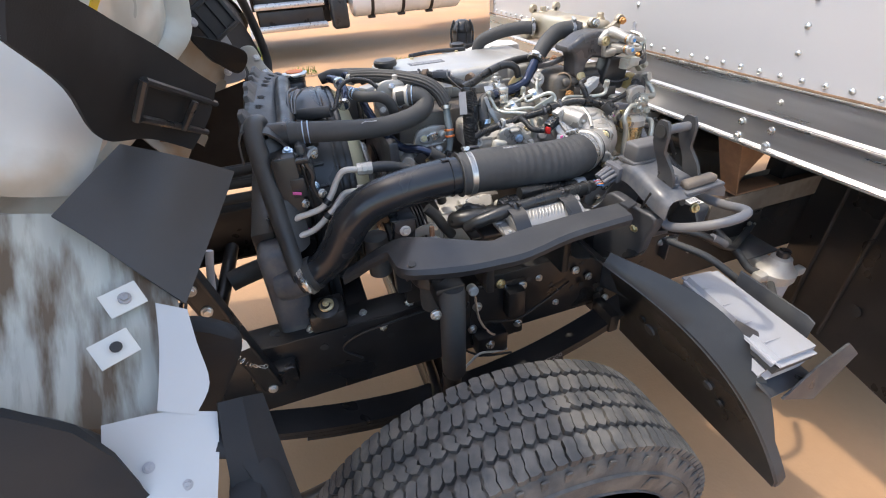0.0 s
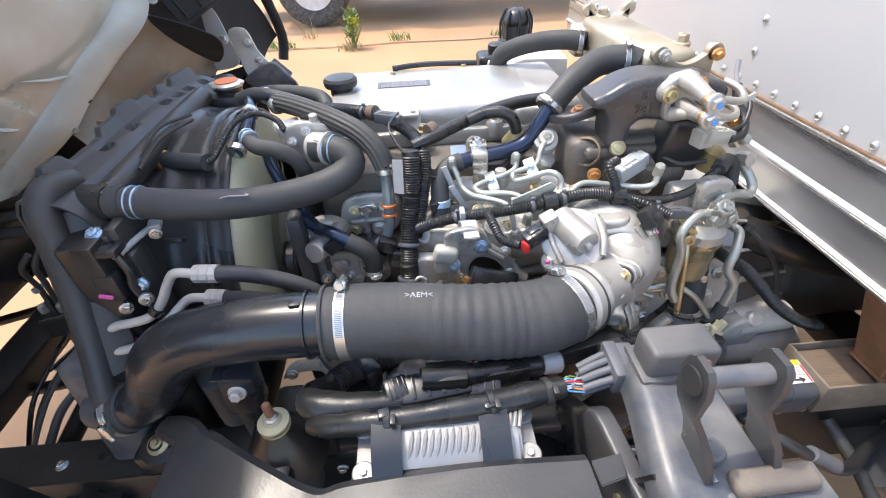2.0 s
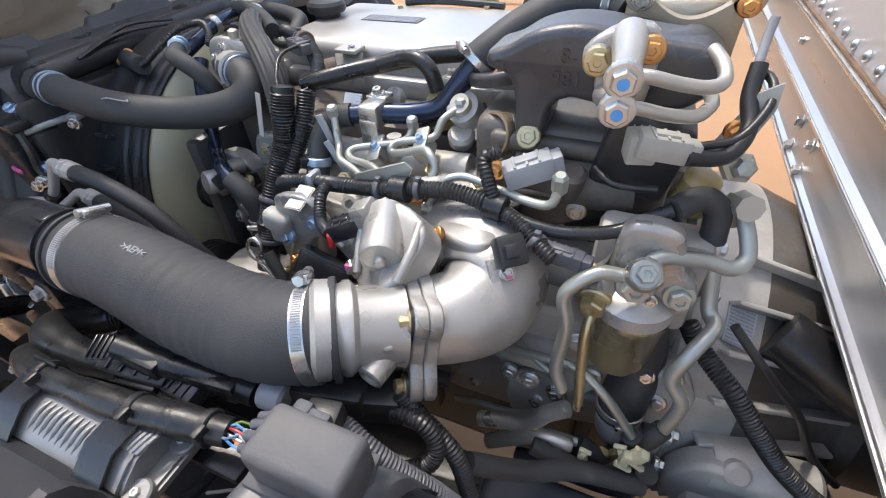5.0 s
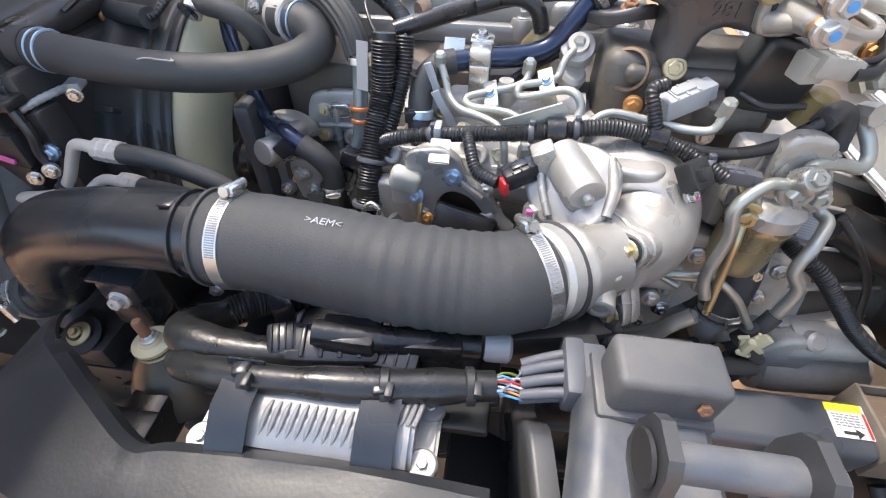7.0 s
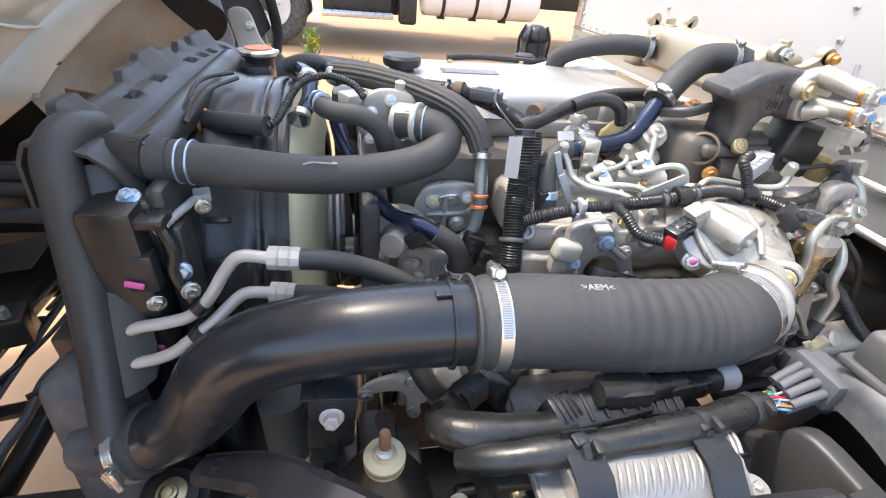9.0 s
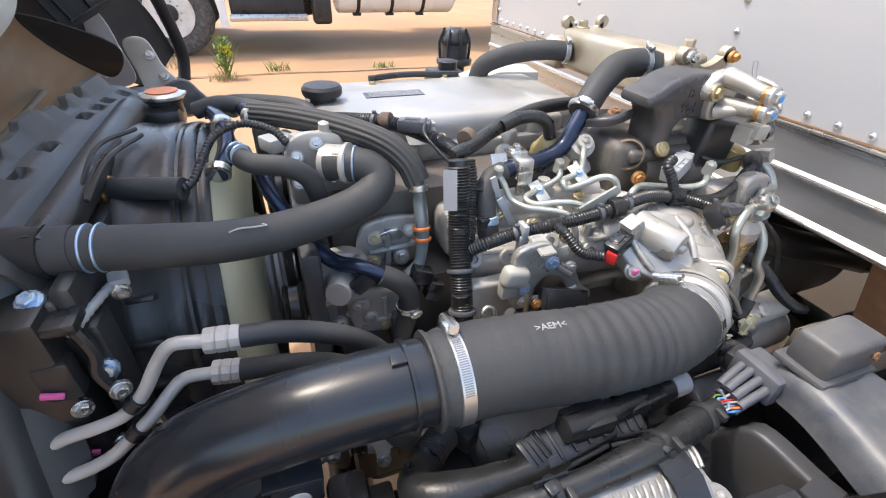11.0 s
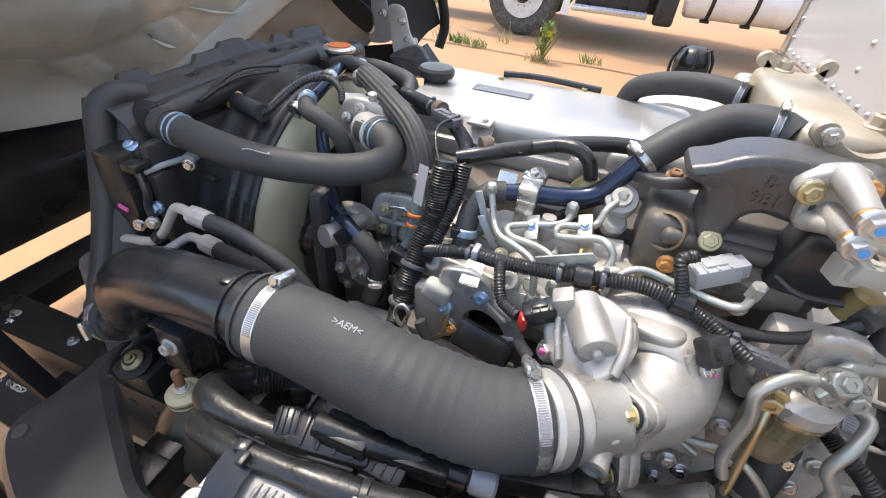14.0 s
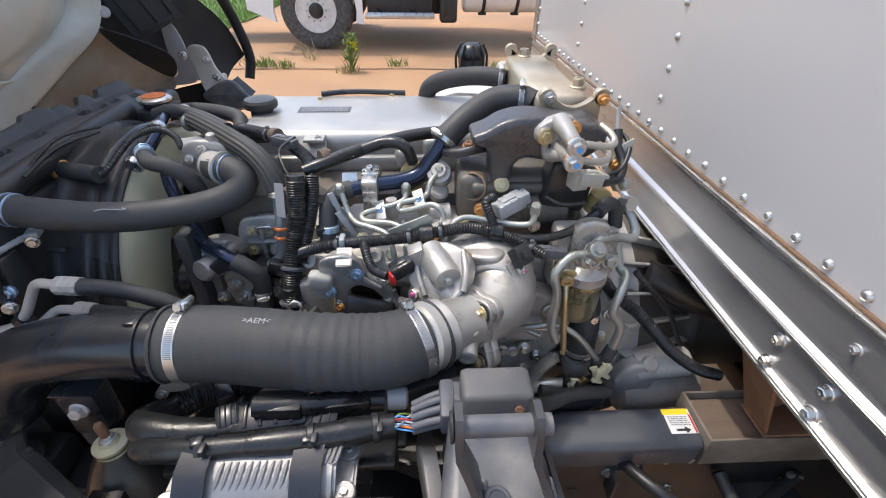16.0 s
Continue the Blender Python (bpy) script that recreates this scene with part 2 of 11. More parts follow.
def part(name, bm, mat, parent, label="", smooth=True):
    """One mesh under a thing or a part; the mesh is given in world metres."""
    ob = new(name, mesh_of(name, bm, mat, smooth))
    root = parent
    off = Vector((0, 0, 0))
    while root is not None:
        off += Vector(root.location)
        root = root.parent
    ob.data.transform(Matrix.Translation(-off))
    ob.parent = parent
    if label:
        ob["label"] = label
    return ob


def solo(name, bm, mat, label, category, group="", kind="", smooth=True):
    ob = new(name, mesh_of(name, bm, mat, smooth))
    c = sum((Vector(v) for v in ob.bound_box), Vector()) / 8
    base = Vector((c.x, c.y, min(v[2] for v in ob.bound_box)))
    ob.data.transform(Matrix.Translation(-base))
    ob.location = base
    return tagged(ob, label, category, group, kind)


def frame_of(d, up=(0, 0, 1)):
    """A turn whose z axis is d."""
    d = Vector(d).normalized()
    up = Vector(up)
    if abs(d.dot(up)) > 0.95:
        up = Vector((0, 1, 0)) if abs(d.y) < 0.9 else Vector((1, 0, 0))
    x = up.cross(d).normalized()
    y = d.cross(x)
    return Matrix((x, y, d)).transposed()


def smooth_path(pts, step=0.006):
    p = [Vector(a) for a in pts]
    if len(p) == 2:
        n = max(2, int((p[1] - p[0]).length / step))
        return [p[0].lerp(p[1], i / n) for i in range(n + 1)]
    q = [2 * p[0] - p[1]] + p + [2 * p[-1] - p[-2]]
    out = []
    for i in range(1, len(q) - 2):
        a, b, c, d = q[i - 1], q[i], q[i + 1], q[i + 2]
        n = max(3, int((c - b).length / step))
        for j in range(n):
            t = j / n
            out.append(0.5 * ((2 * b) + (c - a) * t + (2 * a - 5 * b + 4 * c - d) * t * t + (3 * b - a - 3 * c + d) * t ** 3))
    out.append(p[-1])
    return out


def tube(bm, pts, r, seg=12, step=0.008, ribs=None, caps=True, flat=1.0, wobble=0.0, flute=None):
    """A swept tube. r: a number or a list along the way; ribs: (pitch, depth) of corrugation."""
    path = smooth_path(pts, min(step, ribs[0] / 4) if ribs else step)
    acc = [0.0]
    for a, b in zip(path, path[1:]):
        acc.append(acc[-1] + (b - a).length)
    total = acc[-1] or 1
    rings, side = [], None
    for i, p in enumerate(path):
        d = (path[min(i + 1, len(path) - 1)] - path[max(i - 1, 0)]).normalized()
        if side is None:
            side = frame_of(d).col[0].copy()
        side = (side - d * side.dot(d)).normalized()
        up = d.cross(side)
        s = acc[i] / total
        if isinstance(r, (list, tuple)):
            f = s * (len(r) - 1)
            j = min(int(f), len(r) - 2)
            rr = r[j] + (r[j + 1] - r[j]) * (f - j)
        else:
            rr = r
        if ribs:
            rr -= ribs[1] * (0.5 + 0.5 * math.cos(2 * math.pi * acc[i] / ribs[0]))
        if wobble:
            rr *= 1 + wobble * noise.noise(p * 40)
        fl = [1 + (flute[1] * math.sin(flute[0] * 2 * math.pi * k / seg) if flute else 0) for k in range(seg)]
        rings.append([bm.verts.new(p + rr * fl[k] * (math.cos(2 * math.pi * k / seg) * side + flat * math.sin(2 * math.pi * k / seg) * up)) for k in range(seg)])
    for a, b in zip(rings, rings[1:]):
        for k in range(seg):
            bm.faces.new((a[k], a[(k + 1) % seg], b[(k + 1) % seg], b[k]))
    if caps:
        bm.faces.new(rings[0][::-1])
        bm.faces.new(rings[-1])
    return bm


def lathe(bm, prof, at, d, seg=24, up=(0, 0, 1)):
    """A turned body: prof is (radius, height along d)."""
    m, at = frame_of(d, up), Vector(at)
    rings = []
    for r, h in prof:
        if r < 1e-6:
            rings.append([bm.verts.new(at + m @ Vector((0, 0, h)))])
        else:
            rings.append([bm.verts.new(at + m @ Vector((r * math.cos(2 * math.pi * k / seg), r * math.sin(2 * math.pi * k / seg), h))) for k in range(seg)])
    for a, b in zip(rings, rings[1:]):
        for k in range(seg):
            q = [a[k % len(a)], a[(k + 1) % len(a)], b[(k + 1) % len(b)], b[k % len(b)]]
            u = []
            for v in q:
                if v not in u:
                    u.append(v)
            if len(u) > 2:
                bm.faces.new(u)
    for ring, flip in ((rings[0], True), (rings[-1], False)):
        if len(ring) > 2:
            bm.faces.new(ring[::-1] if flip else ring)
    return bm


def block(bm, center, size, rot=None, bevel=0.004, seg=2, taper=1.0):
    """A bevelled box; rot is a 3x3 turn, taper narrows its top."""
    t = bmesh.new()
    bmesh.ops.create_cube(t, size=1)
    for v in t.verts:
        f = taper if v.co.z > 0 else 1
        v.co = Vector((v.co.x * size[0] * f, v.co.y * size[1] * f, v.co.z * size[2]))
    if bevel:
        bmesh.ops.bevel(t, geom=list(t.edges), offset=min(bevel, min(size) * 0.45), segments=seg, affect="EDGES", profile=0.5)
    m = Matrix.Translation(center) @ (rot.to_4x4() if rot else Matrix())
    join(bm, t, m)
    return bm


def join(bm, t, m=None):
    t.verts.index_update()
    vs = [bm.verts.new(m @ v.co if m else v.co) for v in t.verts]
    for f in t.faces:
        bm.faces.new([vs[v.index] for v in f.verts])
    t.free()


def plate(bm, pts, thick, bevel=0.0):
    """A sheet from an outline of 3D points, thickened along its normal."""
    t = bmesh.new()
    vs = [t.verts.new(p) for p in pts]
    f = t.faces.new(vs)
    f.normal_update()
    nrm = f.normal.copy()
    ex = bmesh.ops.extrude_face_region(t, geom=[f])
    for v in (e for e in ex["geom"] if isinstance(e, bmesh.types.BMVert)):
        v.co += nrm * thick
    if bevel:
        bmesh.ops.bevel(t, geom=[e for e in t.edges if e.calc_length() > bevel * 2.2], offset=bevel, segments=2, affect="EDGES")
    join(bm, t)
    return bm


def skin(bm, rows, thick=0.0, close=False):
    """A sheet over a grid of points; with thick it gets a back and rim."""
    n, w = len(rows), len(rows[0])
    g = [[Vector(p) for p in r] for r in rows]

    def put(gg):
        return [[bm.verts.new(p) for p in r] for r in gg]

    def quads(v, flip):
        for i in range(n - 1):
            for j in range(w - 1 if not close else w):
                q = (v[i][j], v[i + 1][j], v[i + 1][(j + 1) % w], v[i][(j + 1) % w])
                bm.faces.new(q[::-1] if flip else q)

    a = put(g)
    quads(a, False)
    if thick:
        nn = []
        for i in range(n):
            row = []
            for j in range(w):
                du = g[min(i + 1, n - 1)][j] - g[max(i - 1, 0)][j]
                dv = g[i][min(j + 1, w - 1)] - g[i][max(j - 1, 0)]
                row.append(g[i][j] - du.cross(dv).normalized() * thick)
            nn.append(row)
        b = put(nn)
        quads(b, True)
        rim = [(0, j) for j in range(w)] + [(i, w - 1) for i in range(1, n)] + [(n - 1, j) for j in range(w - 2, -1, -1)] + [(i, 0) for i in range(n - 2, 0, -1)]
        for (i, j), (p, q) in zip(rim, rim[1:] + rim[:1]):
            bm.faces.new((a[i][j], a[p][q], b[p][q], b[i][j]))
    return bm


def grid_between(c00, c10, c11, c01, n, w, sag=None):
    """A grid over four corners, with an optional offset sag(u, v)."""
    c00, c10, c11, c01 = map(Vector, (c00, c10, c11, c01))
    out = []
    for i in range(n + 1):
        u = i / n
        row = []
        for j in range(w + 1):
            v = j / w
            p = c00.lerp(c10, u).lerp(c01.lerp(c11, u), v)
            if sag:
                p = p + Vector(sag(u, v))
            row.append(p)
        out.append(row)
    return out


def bolt(parent, at, d, r=0.008, mat="steel", head=None, washer=True, socket=False, name="bolt", label=""):
    """A flanged hexagon bolt head that stands on at and points along d."""
    bm = bmesh.new()
    r *= 0.78
    h = head * 0.8 if head else r
    if washer:
        lathe(bm, [(0, -0.004), (r * 1.45, -0.004), (r * 1.45, r * 0.12), (r * 1.3, r * 0.25), (r * 1.0, r * 0.28)], at, d, 16)
    m, a = frame_of(d), Vector(at)
    rot = random.random()
    rings = []
    for rr, hh in ((r, 0.0), (r, h * 0.85), (r * 0.84, h), (r * 0.45, h), (r * 0.4, h * 0.8)):
        rings.append([bm.verts.new(a + m @ Vector((rr * math.cos(math.pi / 3 * k + rot), rr * math.sin(math.pi / 3 * k + rot), hh))) for k in range(6)])
    for p, q in zip(rings, rings[1:]):
        for k in range(6):
            bm.faces.new((p[k], p[(k + 1) % 6], q[(k + 1) % 6], q[k]))
    bm.faces.new(rings[-1])
    return part(name, bm, mat, parent, label, smooth=False)


def clamp_band(parent, at, d, r, width=0.012, screw=(0, 0, 1), mat="steel"):
    """A worm-drive hose clamp: band with slots and a screw housing."""
    at, d = Vector(at), Vector(d).normalized()
    bm = bmesh.new()
    lathe(bm, [(r, -width / 2), (r + 0.0014, -width / 2 + 0.0006), (r + 0.0014, width / 2 - 0.0006), (r, width / 2), (r - 0.001, width / 2), (r - 0.001, -width / 2), (r, -width / 2)], at, d, 40)
    band = part("clamp_band", bm, mat, parent, "stainless worm-drive band")
    s = Vector(screw)
    s = (s - d * s.dot(d)).normalized()
    tang = d.cross(s)
    bm = bmesh.new()
    rot = Matrix((tang, d, s)).transposed()
    block(bm, at + s * (r + 0.005), (width * 1.7, width * 1.1, 0.009), rot, 0.0025)
    tube(bm, [at + s * (r + 0.006) - tang * width * 1.3, at + s * (r + 0.006) + tang * width * 1.1], width * 0.36, 10)
    part("clamp_screw", bm, mat, band)
    bm = bmesh.new()
    for i in range(26):
        a = 0.35 + i * 0.045
        e = (s * math.cos(a) + tang * math.sin(a))
        tt = (-s * math.sin(a) + tang * math.cos(a))
        block(bm, at + e * (r + 0.0016), (0.0011, width * 0.62, 0.0006), Matrix((tt, d, e)).transposed(), 0)
    tagged(part("slot_strip", bm, "ink_grey", band), kind="stuff")
    return band


def letters(parent, text, at, xdir, up, size, mat, depth=0.0003, name="lettering"):
    """Text as a thin mesh, its middle at at, running along xdir."""
    cu = bpy.data.curves.new("text", "FONT")
    cu.body, cu.size, cu.extrude, cu.align_x, cu.align_y, cu.resolution_u = text, size, depth, "CENTER", "CENTER", 2
    tmp = bpy.data.objects.new("text", cu)
    scene.collection.objects.link(tmp)
    dg = bpy.context.evaluated_depsgraph_get()
    me = bpy.data.meshes.new_from_object(tmp.evaluated_get(dg))
    bpy.data.objects.remove(tmp)
    x, u = Vector(xdir).normalized(), Vector(up)
    u = (u - x * u.dot(x)).normalized()
    m = Matrix.Translation(at) @ Matrix((x, u, x.cross(u))).transposed().to_4x4()
    bm = bmesh.new()
    bm.from_mesh(me)
    bm.transform(m)
    bpy.data.meshes.remove(me)
    return part(name, bm, mat, parent)


def bars(parent, rect, rows, mat, fill=0.75, name="print_bars"):
    """Unreadable print as rows of bars on a rectangle (corner, along, down, normal)."""
    c, a, dn = map(Vector, rect)
    nrm = a.cross(dn).normalized()
    if nrm.z < 0:
        nrm = -nrm
    bm = bmesh.new()
    rnd = random.Random(rows * 17 + int(c.x * 1000))
    for i in range(rows):
        s = 0.06
        while s < 0.9:
            w = min(rnd.uniform(0.05, 0.2), 0.94 - s)
            p = c + a * (s + w / 2) + dn * ((i + 0.5) / rows) + nrm * 0.0004
            rot = Matrix((a.normalized(), dn.normalized(), nrm)).transposed()
            block(bm, p, (w * a.length, dn.length / rows * 0.5, 0.0003), rot, 0)
            s += w + 0.03 / fill
    return part(name, bm, mat, parent)


def lobed(bm, at, d, ring, ears, lobe, z0, z1, hole=0.0, seg=96):
    """A flange: a ring with round ears at the given points, from z0 to z1 along d."""
    m, at = frame_of(d), Vector(at)
    loc = [m.transposed() @ (Vector(e) - at) for e in ears]
    rad = []
    for k in range(seg):
        a = 2 * math.pi * k / seg
        best = ring
        for e in loc:
            b = e.x * math.cos(a) + e.y * math.sin(a)
            c = b * b - e.x ** 2 - e.y ** 2 + lobe ** 2
            if c > 0 and b > 0:
                best = max(best, b + math.sqrt(c))
        rad.append(best)
    rad = [sum(rad[(k + j) % seg] for j in (-2, -1, 0, 1, 2)) / 5 for k in range(seg)]
    prof = [(-0.0014, z0), (0, z0 + 0.0014), (0, z1 - 0.0014), (-0.0014, z1)]
    rings = [[bm.verts.new(at + m @ Vector(((rad[k] + o) * math.cos(2 * math.pi * k / seg), (rad[k] + o) * math.sin(2 * math.pi * k / seg), z))) for k in range(seg)] for o, z in prof]
    if hole:
        rings += [[bm.verts.new(at + m @ Vector((hole * math.cos(2 * math.pi * k / seg), hole * math.sin(2 * math.pi * k / seg), z))) for k in range(seg)] for z in (z1, z0)]
        rings.append(rings[0])
    for a, b in zip(rings, rings[1:]):
        for k in range(seg):
            bm.faces.new((a[k], a[(k + 1) % seg], b[(k + 1) % seg], b[k]))
    if not hole:
        bm.faces.new(rings[0][::-1])
        bm.faces.new(rings[-1])
    return bm


def casting(bm, pts, n, depth, rnd=0.006, step=0.006):
    """A cast body: a smoothed closed outline, raised by depth along n with a rounded edge."""
    p = [Vector(q) for q in pts]
    n = Vector(n).normalized()
    k = len(p)
    out = []
    for i in range(k):
        a, b, c, d = p[i - 1], p[i], p[(i + 1) % k], p[(i + 2) % k]
        m = max(2, int((c - b).length / step))
        for j in range(m):
            t = j / m
            out.append(0.5 * ((2 * b) + (c - a) * t + (2 * a - 5 * b + 4 * c - d) * t * t + (3 * b - a - 3 * c + d) * t ** 3))
    q = len(out)
    area = sum(((out[i] - out[0]).cross(out[(i + 1) % q] - out[0])).dot(n) for i in range(q))
    sgn = 1 if area > 0 else -1
    inw = []
    for i in range(q):
        tg = out[(i + 1) % q] - out[i - 1]
        v = n.cross(tg) * sgn
        inw.append(v.normalized() if v.length > 1e-9 else Vector())
    rings = []
    for h, ins in [(0.0, 0.0)] + [(depth - rnd * (1 - math.sin(a)), rnd * (1 - math.cos(a))) for a in (0, 0.4, 0.8, 1.2, 1.57)]:
        rings.append([bm.verts.new(out[i] + inw[i] * ins + n * h) for i in range(q)])
    for a, b in zip(rings, rings[1:]):
        for i in range(q):
            bm.faces.new((a[i], a[(i + 1) % q], b[(i + 1) % q], b[i]))
    for ring in (rings[0], rings[-1]):
        for tri in tessellate_polygon([[v.co for v in ring]]):
            bm.faces.new([ring[k] for k in tri])
    return bm


# ---- the setting ----
def build_ground():
    bm = bmesh.new()
    xs = sorted(set([-400, -120, -40, -15] + [x * 0.5 - 8 for x in range(0, 37)] + [15, 40, 120, 400]))
    ys = sorted(set([-400, -120, -40, -12] + [y * 0.5 - 4 for y in range(0, 45)] + [30, 60, 150, 400]))
    v = [[bm.verts.new((x, y, 0.012 * noise.noise(Vector((x * 0.35, y * 0.35, 2))) - 0.006)) for y in ys] for x in xs]
    for i in range(len(xs) - 1):
        for j in range(len(ys) - 1):
            bm.faces.new((v[i][j], v[i + 1][j], v[i + 1][j + 1], v[i][j + 1]))
    ob = new("ground", mesh_of("ground", bm, "concrete"))
    tagged(ob, "sun-bleached orange-tan concrete yard with worn patches", "ground", kind="structure")
    bm = bmesh.new()
    pts = [Vector((x, 6.62 + 0.05 * noise.noise(Vector((x * 1.3, 0, 0))) - 0.015 * x, 0.008)) for x in np.arange(-9, 9, 0.15)]
    skin(bm, [[p + Vector((0, -0.012 - 0.02 * abs(noise.noise(p * 3)), 0)), p + Vector((0, 0.014 + 0.02 * abs(noise.noise(p * 4)), 0))] for p in pts], 0.004)
    j = new("ground_joint", mesh_of("ground_joint", bm, "asphalt"))
    tagged(j, "dark dirt-filled joint across the concrete yard", "joint", kind="structure")
    bm = bmesh.new()
    rows = []
    for i in range(60):
        y = 7.4 + i * 0.9
        rows.append([Vector((-40, y, 0.02)), Vector((-2.95 - 0.55 * max(0, 8.6 - y) + 0.05 * math.sin(i * 1.7), y, 0.014))])
    skin(bm, rows, 0.01)
    lawn = new("lawn", mesh_of("lawn", bm, "lawn"))
    tagged(lawn, "bright green mown lawn beside the concrete yard", "lawn", kind="structure")
    bm = bmesh.new()
    rnd = random.Random(4)
    for i in range(16000):
        y = 7.7 + 9 * rnd.random() ** 1.4
        x = -2.98 - 0.55 * max(0, 8.6 - y) - 4.5 * rnd.random() ** 1.3 + 0.1 * rnd.random()
        blade(bm, rnd, (x, y, 0.015), rnd.uniform(0.05, 0.11), 0.006)
    g = new("lawn_grass", mesh_of("lawn_grass", bm, "grass"))
    tagged(g, "short green grass blades of the lawn", "grass", kind="stuff")


def blade(bm, rnd, at, h, w, lean=0.5):
    a = rnd.uniform(0, 6.28)
    b = rnd.uniform(0, 6.28)
    at = Vector(at)
    sx = Vector((math.cos(a), math.sin(a), 0)) * w
    tip = at + Vector((math.cos(b) * lean * h, math.sin(b) * lean * h, h))
    mid = at + (tip - at) * 0.5 + Vector((0, 0, 0.12 * h))
    v = [bm.verts.new(p) for p in (at - sx, at + sx, mid + sx * 0.7, mid - sx * 0.7, tip)]
    bm.faces.new(v[:4])
    bm.faces.new((v[3], v[2], v[4]))


def build_weeds():
    rnd = random.Random(9)
    for x, y, n, h, sort in ((-0.3, 6.5, 26, 0.42, "tall"), (-1.46, 6.75, 90, 0.16, "low"), (-1.2, 6.7, 60, 0.13, "low"), (0.29, 6.79, 50, 0.13, "low"), (-0.95, 7.15, 14, 0.30, "dry"), (-1.75, 6.75, 10, 0.34, "dry"), (-0.34, 6.42, 70, 0.12, "dry"), (1.6, 6.7, 40, 0.1, "low")):
        bm = bmesh.new()
        for i in range(n):
            a, d = rnd.uniform(0, 6.28), rnd.random() ** 0.7 * (0.05 if sort == "tall" else 0.16)
            blade(bm, rnd, (x + d * math.cos(a), y + 0.6 * d * math.sin(a), 0), h * rnd.uniform(0.4, 1), 0.006, 0.55)
        t = thing("weed_plant", (x, y, 0), "dry straw-coloured weed in the concrete joint" if sort == "dry" else "green weed growing in the concrete joint", "weed", "weeds in the joint")
        part("leaves", bm, "weed_dry" if sort == "dry" else "weed", t)
        if sort == "tall":
            bm = bmesh.new()
            for i in range(150):
                s = rnd.random()
                p = (x + rnd.gauss(0, 0.035) + 0.03 * s, y + rnd.gauss(0, 0.03), 0.12 + 0.30 * s)
                blade(bm, rnd, p, rnd.uniform(0.03, 0.07), 0.011, 1.4)
            for i in range(4):
                tube(bm, [(x, y, 0), (x + 0.02 * i - 0.03, y, 0.2), (x + 0.03 * i - 0.04, y + 0.01, 0.40 - 0.03 * i)], 0.004, 5, 0.05)
            part("stalk_leaves", bm, "weed", t)
            bm = bmesh.new()
            for i in range(60):
                blade(bm, rnd, (x + 0.05 + rnd.gauss(0, 0.03), y + rnd.gauss(0, 0.03), 0.24 + 0.10 * rnd.random()), 0.025, 0.012, 1.2)
            tagged(part("flower_cluster", bm, "weed_flower", t, "small yellow flowers"), kind="stuff")


def rivet(bm, at, d, r=0.006):
    lathe(bm, [(r, 0), (r * 0.92, r * 0.35), (r * 0.6, r * 0.7), (0, r * 0.82)], at, d, 10)


BOX_X, BOX_Y0, BOX_Y1 = 1.033, 0.18, 2.275


